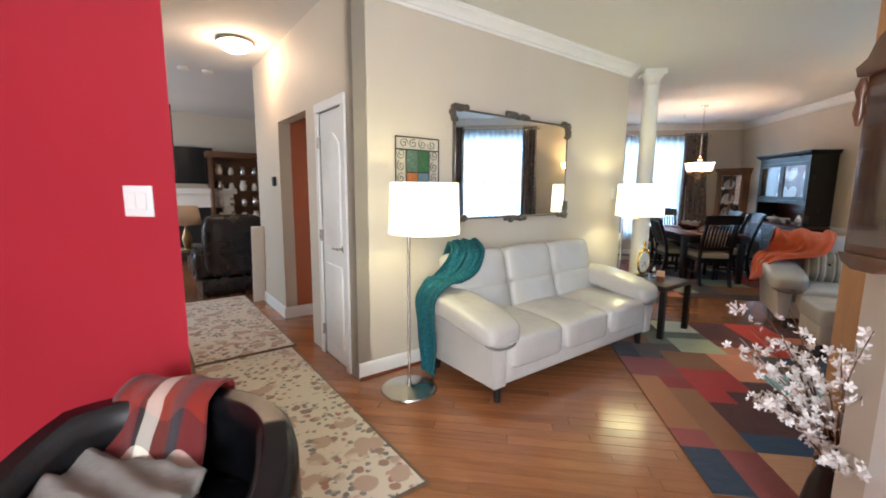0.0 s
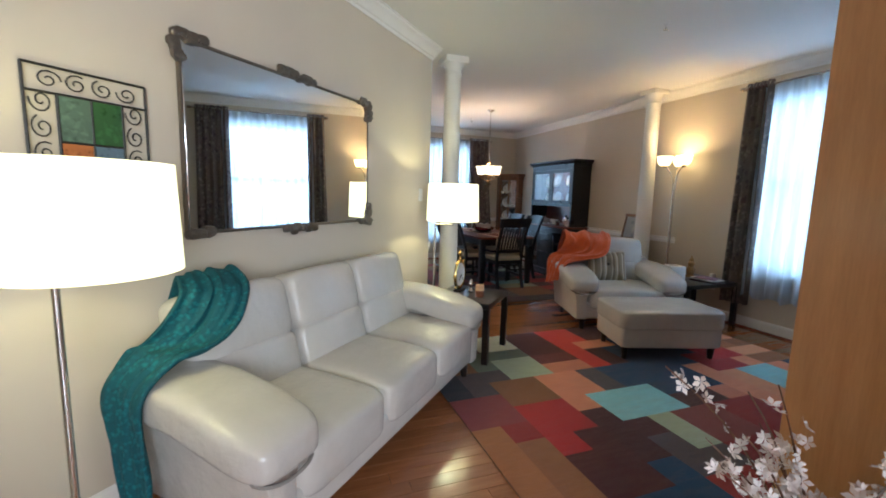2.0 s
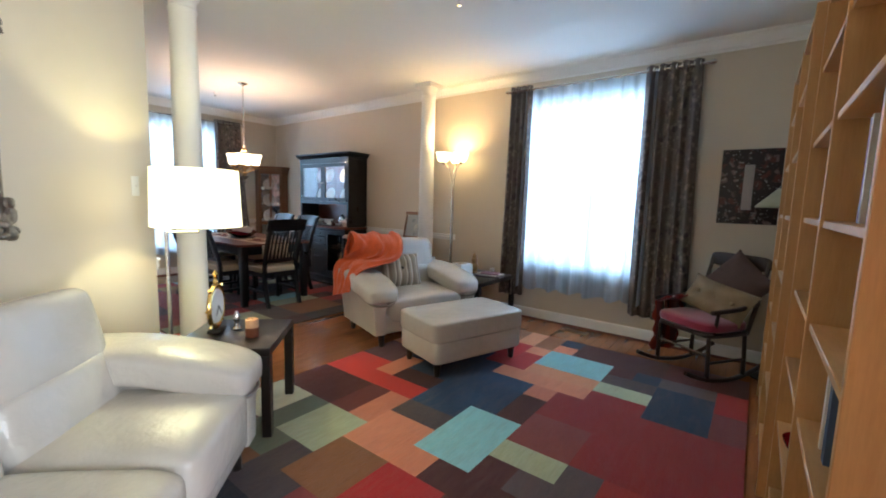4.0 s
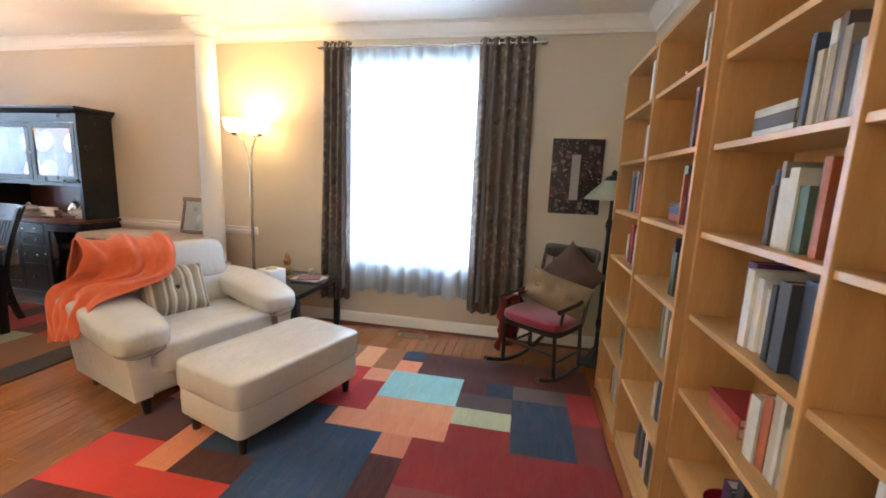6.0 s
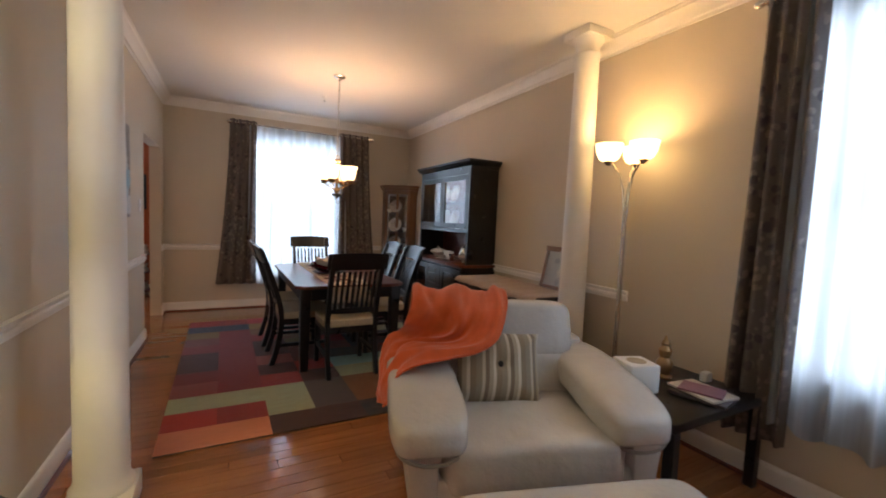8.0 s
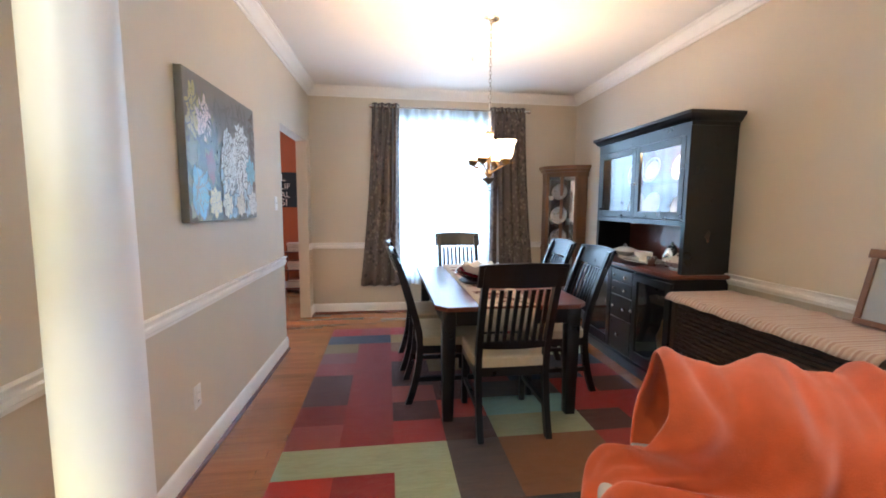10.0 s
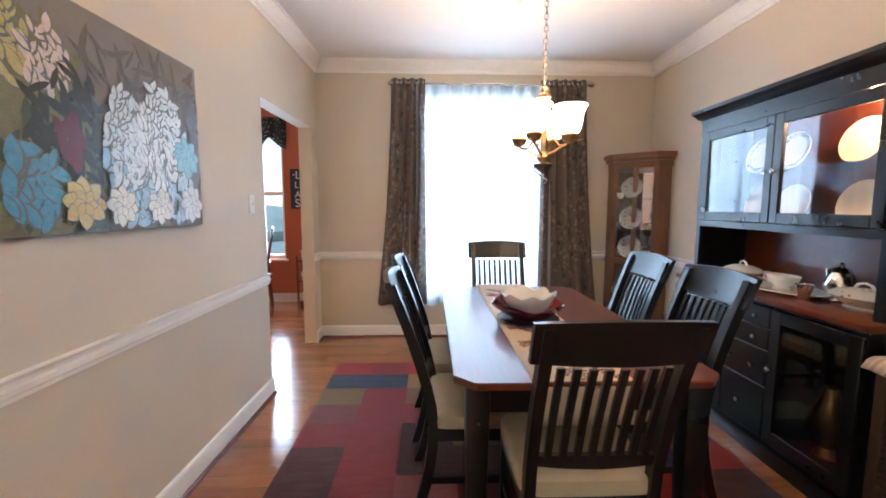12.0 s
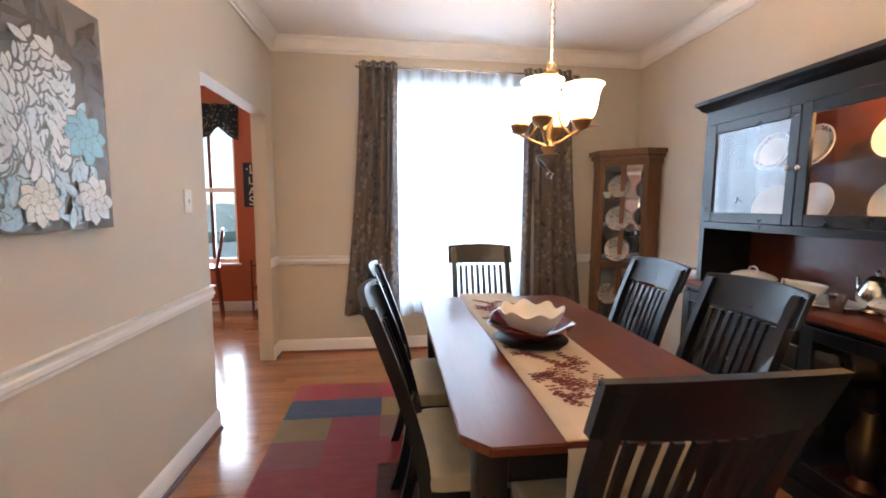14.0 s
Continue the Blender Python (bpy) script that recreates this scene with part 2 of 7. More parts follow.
M_WALL = grainy("beige_wall_paint", (0.635, 0.56, 0.45), 0.03, 0.62, scale=1.2, bump=0.08, fine=160)
M_RED = grainy("red_wall_paint", (0.38, 0.018, 0.032), 0.05, 0.5, scale=1.2, bump=0.08, fine=160)
M_RUST = grainy("terracotta_wall_paint", (0.48, 0.14, 0.06), 0.05, 0.6, scale=1.2, bump=0.08, fine=160)
M_CEIL = grainy("white_ceiling_paint", (0.80, 0.79, 0.77), 0.02, 0.8, scale=1.0, bump=0.1, fine=140)
M_TRIM = grainy("white_gloss_trim", (0.86, 0.84, 0.80), 0.03, 0.35, scale=3, bump=0.04)
M_FLOOR = wood("oak_floorboards", (0.26, 0.088, 0.031), (0.44, 0.178, 0.066), 0.18, (1.2, 14, 14), 2.0, 0.5, 0.16)
M_FLOORBASE = grainy("floor_joint_dark", (0.07, 0.03, 0.014), 0.1, 0.7)
def leather(name, c):
    """Soft hide: fine pores over broader creases."""
    m, nt, p = shader(name)
    mp = coords(nt)
    pore, crease, tone = noise_tex(nt, mp, 280, 2), noise_tex(nt, mp, 9, 6, 0.6), noise_tex(nt, mp, 3)
    r = ramp(nt, [v * 0.92 for v in c], [v * 1.05 for v in c])
    nt.links.new(tone.outputs[0], r.inputs[0])
    nt.links.new(r.outputs[0], p.inputs["Base Color"])
    p.inputs["Roughness"].default_value, p.inputs["Specular IOR Level"].default_value = 0.25, 0.6
    b1, b2 = nt.nodes.new("ShaderNodeBump"), nt.nodes.new("ShaderNodeBump")
    b1.inputs["Strength"].default_value, b1.inputs["Distance"].default_value = 0.5, 0.018
    b2.inputs["Strength"].default_value, b2.inputs["Distance"].default_value = 0.3, 0.001
    nt.links.new(crease.outputs[0], b1.inputs["Height"])
    nt.links.new(pore.outputs[0], b2.inputs["Height"])
    nt.links.new(b1.outputs[0], b2.inputs["Normal"])
    nt.links.new(b2.outputs[0], p.inputs["Normal"])
    return m


M_LEATHER = leather("cream_leather", (0.60, 0.57, 0.52))
M_BLACKLEATHER = grainy("black_leather", (0.005, 0.005, 0.006), 0.2, 0.25, scale=5, bump=0.35, fine=240)
M_PIPING = grainy("grey_piping", (0.26, 0.24, 0.21), 0.08, 0.45)
M_ESPRESSO = wood("espresso_wood", (0.010, 0.007, 0.006), (0.022, 0.014, 0.011), 0.32, (1, 10, 10), 3, 0.3)
M_BLACKWOOD = grainy("black_painted_wood", (0.007, 0.008, 0.011), 0.2, 0.30, scale=8, bump=0.06, coat=0.15)
M_CHERRY = wood("cherry_top", (0.10, 0.022, 0.012), (0.19, 0.048, 0.022), 0.33, (10, 1, 10), 2, 0.2)
M_OAK = wood("honey_oak_veneer", (0.52, 0.27, 0.09), (0.70, 0.40, 0.16), 0.38, (10, 10, 1), 2.2, 0.25)
M_OAKX = wood("honey_oak_shelf", (0.55, 0.30, 0.11), (0.74, 0.44, 0.19), 0.38, (1, 10, 10), 2.2, 0.25)
M_WALNUT = wood("carved_walnut", (0.09, 0.035, 0.015), (0.20, 0.085, 0.036), 0.35, (10, 10, 1), 2.5, 0.3)
M_CURIO = wood("walnut_cabinet", (0.11, 0.045, 0.018), (0.23, 0.10, 0.042), 0.3, (10, 10, 1), 2.5, 0.35)
M_CHROME = grainy("brushed_nickel", (0.62, 0.60, 0.56), 0.05, 0.24, 1.0, scale=8, bump=0.02)
M_BRONZE = grainy("aged_bronze", (0.42, 0.27, 0.13), 0.2, 0.35, 1.0, scale=20, bump=0.05)
M_BRASS = grainy("polished_brass", (0.75, 0.52, 0.18), 0.1, 0.2, 1.0)
M_PEWTER = grainy("antique_pewter", (0.20, 0.17, 0.14), 0.35, 0.42, 0.9, scale=40, bump=0.3, fine=120)
M_IRON = grainy("dark_wrought_iron", (0.035, 0.033, 0.03), 0.2, 0.5, 0.6)
M_SHADE = glow("linen_shade_lit", (1.0, 0.87, 0.46), 1.6)
M_TORCH = glow("frosted_glass_lit", (1.0, 0.66, 0.26), 5.0)
M_TULIP = glow("alabaster_glass_lit", (1.0, 0.72, 0.42), 3.0)
M_HALLGLOW = glow("hall_glass_lit", (1.0, 0.84, 0.60), 6.0)
M_GLASS = clear("window_glass", (0.97, 0.99, 1.0), 0.02)
M_CABGLASS = clear("cabinet_glass", (0.95, 0.97, 1.0), 0.09)
M_MIRROR = shader("silvered_mirror")
M_MIRROR[2].inputs["Base Color"].default_value, M_MIRROR[2].inputs["Metallic"].default_value, M_MIRROR[2].inputs["Roughness"].default_value = (0.92, 0.94, 0.94, 1), 1.0, 0.01
M_MIRROR = M_MIRROR[0]
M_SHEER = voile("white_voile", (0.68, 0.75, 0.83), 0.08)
M_DRAPE = printed("taupe_damask", (0.155, 0.128, 0.115), [((0.26, 0.22, 0.19), 2.2, 0.40), ((0.085, 0.072, 0.072), 1.6, 0.34)], 8, 0.7, 0.45)
M_TEAL = printed("teal_plush", (0.004, 0.075, 0.095), [((0.012, 0.15, 0.175), 1.6, 0.5), ((0.003, 0.05, 0.065), 1.1, 0.35)], 30, 0.8, 0.42, 1.2, 0.3)
M_ORANGE = grainy("orange_throw", (0.66, 0.115, 0.03), 0.14, 0.9, scale=14, bump=0.6, fine=330, dist=0.003, sheen=0.3)
M_STRIPE = banded("striped_cushion", [(0, (0.30, 0.25, 0.18)), (0.22, (0.55, 0.48, 0.36)), (0.34, (0.22, 0.17, 0.12)), (0.5, (0.40, 0.34, 0.25)), (0.66, (0.62, 0.56, 0.45)), (0.78, (0.27, 0.21, 0.14))], 0, 0.13)
M_TAN = grainy("tan_cushion_cloth", (0.26, 0.19, 0.11), 0.12, 0.9, scale=12, bump=0.5, fine=300)
M_MAUVE = grainy("burgundy_velvet", (0.28, 0.025, 0.06), 0.15, 0.85, scale=10, bump=0.3, sheen=0.5)
M_SEAT = grainy("oatmeal_seat_cloth", (0.50, 0.42, 0.30), 0.08, 0.9, scale=12, bump=0.4, fine=300)
M_RUG = patched("wool_patchwork")
M_MAT = printed("hall_rug_pile", (0.70, 0.62, 0.52), [((0.36, 0.22, 0.16), 1.0, 0.34), ((0.20, 0.19, 0.17), 1.3, 0.31), ((0.44, 0.20, 0.16), 1.0, 0.26), ((0.26, 0.24, 0.23), 1.8, 0.34), ((0.50, 0.36, 0.28), 0.6, 0.42)], 11, 0.95, 0.49)
M_MATDARK = grainy("rug_binding", (0.16, 0.11, 0.07), 0.1, 0.9)
M_CHINA = grainy("glazed_china", (0.78, 0.74, 0.66), 0.03, 0.15, bump=0.01, coat=0.4)
M_MAROON = grainy("maroon_glaze", (0.13, 0.008, 0.02), 0.15, 0.12, bump=0.02, coat=0.6)
M_SILVER = grainy("silver_plate", (0.70, 0.68, 0.63), 0.08, 0.2, 1.0)
M_WHITE = grainy("white_plastic", (0.80, 0.79, 0.76), 0.02, 0.35, bump=0.02)
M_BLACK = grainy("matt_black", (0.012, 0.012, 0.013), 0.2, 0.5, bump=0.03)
M_SCREEN = grainy("dark_screen", (0.006, 0.006, 0.008), 0.1, 0.1, bump=0.0)
M_WICKER = grainy("dark_wicker", (0.05, 0.03, 0.02), 0.3, 0.5, scale=30, bump=0.3, fine=120)
M_GREEN = grainy("pale_hazy_lawn", (0.24, 0.30, 0.27), 0.3, 0.95, scale=1.5, bump=0.2, fine=20)


# ---- shapes ----
def box(bm, x0, y0, z0, x1, y1, z1, bev=0.0, seg=1, m=None):
    r = bmesh.ops.create_cube(bm, size=1.0)
    vs = r["verts"]
    for v in vs:
        v.co = Vector(((x0 + x1) / 2 + v.co.x * (x1 - x0), (y0 + y1) / 2 + v.co.y * (y1 - y0), (z0 + z1) / 2 + v.co.z * (z1 - z0)))
    if m is not None:
        for v in vs:
            v.co = m @ v.co
    if bev:
        es = list({e for v in vs for e in v.link_edges})
        bmesh.ops.bevel(bm, geom=es, offset=bev, segments=seg, affect="EDGES", profile=0.5)
    return bm


def lathe(bm, prof, seg=20, at=(0, 0, 0), m=None, cap=True):
    """Turns a profile of (radius, height) round the upright axis."""
    rings = []
    for r, z in prof:
        rings.append([bm.verts.new((at[0] + r * math.cos(2 * math.pi * k / seg), at[1] + r * math.sin(2 * math.pi * k / seg), at[2] + z)) for k in range(seg)])
    for a, b in zip(rings, rings[1:]):
        for k in range(seg):
            bm.faces.new((a[k], a[(k + 1) % seg], b[(k + 1) % seg], b[k]))
    if cap:
        bm.faces.new(list(reversed(rings[0])))
        bm.faces.new(rings[-1])
    if m is not None:
        for ring in rings:
            for v in ring:
                v.co = m @ v.co
    return bm


def tube(bm, pts, r, seg=8, r1=None):
    """A round bar along points, tapering from r to r1."""
    pts = [Vector(p) for p in pts]
    n = len(pts)
    rings = []
    side = None
    for i, p in enumerate(pts):
        d = (pts[min(i + 1, n - 1)] - pts[max(i - 1, 0)]).normalized()
        if side is None:
            side = d.cross(Vector((0, 0, 1)) if abs(d.z) < 0.9 else Vector((1, 0, 0))).normalized()
        else:
            side = (side - d * side.dot(d)).normalized()
        up = d.cross(side)
        rr = r if r1 is None else r + (r1 - r) * i / (n - 1)
        rings.append([bm.verts.new(p + (side * math.cos(2 * math.pi * k / seg) + up * math.sin(2 * math.pi * k / seg)) * rr) for k in range(seg)])
    for a, b in zip(rings, rings[1:]):
        for k in range(seg):
            bm.faces.new((a[k], a[(k + 1) % seg], b[(k + 1) % seg], b[k]))
    bm.faces.new(list(reversed(rings[0])))
    bm.faces.new(rings[-1])
    return bm


def soft(bm, c, s, e=0.35, n=20, m=None, fn=None):
    """A padded block: a rounded box of size s about c; e near 0 is square, 1 is round."""
    def pw(v):
        return math.copysign(abs(v) ** e, v)
    rows = []
    for i in range(n + 1):
        th = -math.pi / 2 + math.pi * i / n
        row = []
        for k in range(2 * n):
            ph = 2 * math.pi * k / (2 * n)
            p = Vector((pw(math.cos(th)) * pw(math.cos(ph)), pw(math.cos(th)) * pw(math.sin(ph)), pw(math.sin(th))))
            q = Vector((p.x * s[0] / 2, p.y * s[1] / 2, p.z * s[2] / 2))
            if fn:
                q = fn(q)
            q += Vector(c)
            row.append(bm.verts.new(m @ q if m is not None else q))
        rows.append(row)
    for a, b in zip(rows, rows[1:]):
        for k in range(2 * n):
            bm.faces.new((a[k], a[(k + 1) % (2 * n)], b[(k + 1) % (2 * n)], b[k]))
    bmesh.ops.remove_doubles(bm, verts=rows[0] + rows[-1], dist=1e-5)
    return bm


def sheet(bm, nu, nv, fn):
    """A cloth: fn(u, v) with u, v from 0 to 1 gives the place."""
    g = [[bm.verts.new(fn(i / nu, j / nv)) for j in range(nv + 1)] for i in range(nu + 1)]
    for i in range(nu):
        for j in range(nv):
            bm.faces.new((g[i][j], g[i + 1][j], g[i + 1][j + 1], g[i][j + 1]))
    return bm


def loft(bm, outline, y0, y1, bev=0.0):
    """A flat outline of (x, z) given thickness from y0 to y1."""
    a = [bm.verts.new((x, y0, z)) for x, z in outline]
    b = [bm.verts.new((x, y1, z)) for x, z in outline]
    n = len(a)
    fs = [bm.faces.new(a), bm.faces.new(list(reversed(b)))]
    for k in range(n):
        fs.append(bm.faces.new((a[(k + 1) % n], a[k], b[k], b[(k + 1) % n])))
    bmesh.ops.recalc_face_normals(bm, faces=fs)
    if bev:
        es = [e for e in fs[0].edges] + [e for e in fs[1].edges]
        bmesh.ops.bevel(bm, geom=es, offset=bev, segments=2, affect="EDGES", profile=0.5)
    return bm


def mesh_of(name, bm, material, smooth=True):
    bmesh.ops.recalc_face_normals(bm, faces=bm.faces[:])
    me = bpy.data.meshes.new(name)
    if smooth:
        for f in bm.faces:
            f.smooth = True
        for e in bm.edges:
            if len(e.link_faces) == 2 and e.calc_face_angle(0) > radians(38):
                e.smooth = False
    bm.to_mesh(me)
    bm.free()
    me.materials.append(material)
    return me


def part(name, bm, material, parent, label="", thick=0.0):
    """One mesh object under a thing or a part."""
    ob = new(name, mesh_of(name, bm, material))
    ob.parent = parent
    if label:
        tagged(ob, label)
    if thick:
        so = ob.modifiers.new("thickness", "SOLIDIFY")
        so.thickness = thick
    return ob


def thing(name, label, category, m=None, group=""):
    ob = new(name)
    if m is not None:
        ob.matrix_basis = m
    return tagged(ob, label, category, group)


def solid(name, bm, material, label, category, m=None, group="", kind="", thick=0.0):
    """A thing of one mesh."""
    ob = new(name, mesh_of(name, bm, material))
    if m is not None:
        ob.matrix_basis = m
    if thick:
        so = ob.modifiers.new("thickness", "SOLIDIFY")
        so.thickness = thick
    return tagged(ob, label, category, group, kind)


B = bmesh.new


# ---- plan ----
CEIL = 2.79
RIGHT, LEFT, FAR, SOUTH = 4.58, 1.25, 10.72, 2.72
ELEAN = 1.27


def east(y):
    """The window wall's x by its y: it runs out a little along the dining room."""
    return RIGHT + max(0.0, y - 6.0) * math.tan(radians(ELEAN))


AX, AY = -1.21, 3.935


def diag(u, v, z=0.0, turn=0.0):
    """A place by the slanted wall: u along it from the closet corner, v out into the room."""
    k = math.sqrt(0.5)
    return pose(AX + (u + v) * k, AY + (u - v) * k, z, 0, 0, 45 + turn)


def hall(s, w, z=0.0):
    """A place in the hall: s along it from the closet corner, w out from its closet wall."""
    k = math.sqrt(0.5)
    return Vector((AX - (s + w) * k, AY + (s - w) * k, z))


# ---- the large structure ----
def wall(name, m, length, openings, material, label, thick=0.12, top=CEIL, start=0.0):
    """A wall along local x whose room face is y = 0, with openings (x0, x1, z0, z1) through it."""
    bm = B()
    x = start
    for x0, x1, z0, z1 in sorted(openings):
        if x0 > x:
            box(bm, x, 0, 0, x0, thick, top)
        if z0 > 0:
            box(bm, x0, 0, 0, x1, thick, z0)
        if z1 < top:
            box(bm, x0, 0, z1, x1, thick, top)
        x = x1
    if x < length:
        box(bm, x, 0, 0, length, thick, top)
    ob = new(name, mesh_of(name, bm, material))
    ob.matrix_basis = m
    return tagged(ob, label, "wall", kind="structure")


# room face looks to local -y
WX0, WY0, WLEAN = 1.19, 6.335, 1.06
M_R = pose(RIGHT, FAR, 0, 0, 0, -90)      # right wall: local x runs towards -y
M_F = pose(LEFT, FAR, 0)                  # far wall: local x runs towards +x
M_L = pose(WX0, WY0, 0, 0, 0, 90 - WLEAN) # dining left wall: local x runs towards +y
M_D = diag(0, 0)                          # slanted wall
WIN_R = (FAR - 5.32, FAR - 3.98, 0.66, 2.44)
WIN_F = (1.02, 2.38, 0.47, 2.42)
wall("wall_east", M_R, FAR - 2.6, [WIN_R], M_WALL, "beige painted plaster wall with a tall window opening", 0.2, start=FAR - 6.0)
wall("wall_east_dining", pose(east(FAR), FAR, 0, 0, 0, -90 - ELEAN), (FAR - 6.0) / math.cos(radians(ELEAN)), [], M_WALL, "beige painted plaster wall behind the hutch", 0.2)
wall("wall_north", M_F, east(FAR) - LEFT, [WIN_F], M_WALL, "beige painted plaster wall behind the dining table", 0.2)
wall("wall_west", M_L, FAR - WY0 + 0.2, [(3.08, 4.20, 0, 2.11)], M_WALL, "beige dining room wall with a cased opening to the kitchen", 0.12)
wall("wall_slanted", M_D, 3.395, [], M_WALL, "pale beige wall standing aslant behind the sofa", 0.12)
wall("wall_south", pose(RIGHT + 0.2, SOUTH, 0, 0, 0, 180), RIGHT + 0.2 - 1.02, [], M_WALL, "beige wall behind the bookcases", 0.12)
wall("wall_foyer", pose(1.02, SOUTH - 0.12, 0, 0, 0, -90), 5.9, [], M_TRIM, "off-white foyer wall beside the bookcases", 0.12)


def hall_wall(name, s0, s1, z0, z1, w0, w1, material, label):
    bm = B()
    vs = [bm.verts.new(hall(s, w, z)) for z in (z0, z1) for s, w in ((s0, w0), (s1, w0), (s1, w1), (s0, w1))]
    for f in ((0, 1, 2, 3), (4, 5, 6, 7), (0, 1, 5, 4), (1, 2, 6, 5), (2, 3, 7, 6), (3, 0, 4, 7)):
        bm.faces.new([vs[i] for i in f])
    return solid(name, bm, material, label, "wall", kind="structure")


hall_wall("wall_hall_1", 0.0, 0.12, 0, CEIL, -0.10, 0, M_WALL, "beige corner of the closet wall")
hall_wall("wall_hall_2", 0.12, 0.70, 2.02, CEIL, -0.10, 0, M_WALL, "beige wall above the closet door")
hall_wall("wall_hall_3", 0.70, 0.95, 0, CEIL, -0.10, 0, M_WALL, "beige wall between closet door and kitchen opening")
hall_wall("wall_hall_4", 0.95, 1.80, 2.06, CEIL, -0.12, 0, M_WALL, "beige wall above the kitchen opening")
hall_wall("wall_hall_5", 1.80, 2.75, 0, CEIL, -0.12, 0, M_WALL, "beige hall wall past the kitchen opening")
hall_wall("wall_kitchen_1", 1.80, 1.92, 0, CEIL, -1.6, -0.12, M_RUST, "terracotta kitchen wall seen through the hall opening")
hall_wall("wall_kitchen_2", 0.58, 0.70, 0, CEIL, -0.85, -0.10, M_RUST, "closet side wall")
hall_wall("wall_hall_left_return", 0.80, 0.92, 0, CEIL, 1.075, 1.74, M_WALL, "pale beige wall turning away from the hall")
hall_wall("wall_hall_left_far", 0.92, 2.0, 0, CEIL, 1.62, 1.74, M_WALL, "pale beige wall past the hall's corner")
# red foyer wall
RED_Y, RED_X = 2.60, -1.428


def prism(name, corners, material, label):
    """An upright wall piece over a plan of corners."""
    bm = B()
    lo, hi = [bm.verts.new((x, y, 0)) for x, y in corners], [bm.verts.new((x, y, CEIL)) for x, y in corners]
    bm.faces.new(lo), bm.faces.new(hi)
    for q in range(len(lo)):
        bm.faces.new((lo[q], lo[q - 1], hi[q - 1], hi[q]))
    return solid(name, bm, material, label, "wall", kind="structure")


prism("wall_red", [(-5.2, RED_Y), (RED_X, RED_Y), (RED_X - 0.015, RED_Y + 0.015), (-5.2, RED_Y + 0.015)], M_RED, "deep red painted foyer wall")
prism("wall_hall_left", [(-5.2, RED_Y + 0.016), (RED_X - 0.016, RED_Y + 0.016), tuple(hall(0.80, 1.075).xy), tuple(hall(0.80, 1.20).xy), (RED_X - 0.22, RED_Y + 0.14), (-5.2, RED_Y + 0.14)], M_WALL, "off-white wall along the far side of the hall")
solid("wall_foyer_back", box(B(), -5.2, -3.4, 0, 1.14, -3.28, CEIL), M_WALL, "plain foyer wall behind the walker", "wall", kind="structure")
solid("wall_foyer_side", box(B(), -5.32, -3.4, 0, -5.2, RED_Y + 0.14, CEIL), M_RED, "plain red wall at the foyer's side", "wall", kind="structure")
# family room and kitchen shells
hall_wall("wall_family_back", 6.6, 6.75, 0, CEIL, -3.2, 4.6, M_WALL, "greyish beige back wall of the family room")
hall_wall("wall_family_right", 2.75, 6.6, 0, CEIL, -3.32, -3.2, M_WALL, "plain side wall of the family room")
hall_wall("wall_family_left", 2.0, 6.6, 0, CEIL, 4.6, 4.72, M_WALL, "plain side wall of the family room")
hall_wall("wall_family_left_return", 1.88, 2.0, 0, CEIL, 1.62, 4.72, M_WALL, "plain wall of the family room beside the hall")
hall_wall("wall_family_right_return", 2.75, 2.87, 0, CEIL, -3.32, -0.12, M_WALL, "plain wall between family room and kitchen")
bm = B()
box(bm, -1.78, 12.35, 0, -1.0, 12.47, CEIL)
box(bm, 0.36, 12.35, 0, 1.13, 12.47, CEIL)
box(bm, -1.0, 12.35, 0, 0.36, 12.47, 0.62)
box(bm, -1.0, 12.35, 2.46, 0.36, 12.47, CEIL)
box(bm, -0.34, 12.35, 0.62, -0.30, 12.47, 2.46)
solid("wall_kitchen_far", bm, M_RUST, "terracotta kitchen wall round a window", "wall", kind="structure")
solid("wall_kitchen_return", box(B(), 1.13, 10.92, 0, 1.25, 12.47, CEIL), M_RUST, "plain terracotta kitchen wall behind the dining room", "wall", kind="structure")
solid("wall_kitchen_west", box(B(), -1.9, 8.2, 0, -1.78, 12.47, CEIL), M_RUST, "plain terracotta kitchen wall", "wall", kind="structure")

# ground outside
bm = B()
box(bm, -400, -400, -0.6, 400, 400, -0.5)
solid("ground", bm, M_GREEN, "green lawn outside the windows", "ground", kind="structure")
bm = B()
for i in range(70):
    a = random.uniform(0, 2 * math.pi)
    d = random.uniform(26, 34)
    soft(bm, (4 + d * math.cos(a), 6 + d * math.sin(a), random.uniform(-0.4, 0.2)), (random.uniform(5, 9), random.uniform(5, 9), random.uniform(2, 3.4)), 0.9, 6)
solid("far_hedge", bm, M_GREEN, "blurred green trees far outside the windows", "trees", kind="stuff")

# ceiling
bm = B()
box(bm, -9.6, -3.5, CEIL, 4.9, 12.6, CEIL + 0.12)
solid("ceiling", bm, M_CEIL, "smooth white painted ceiling", "ceiling", kind="structure")


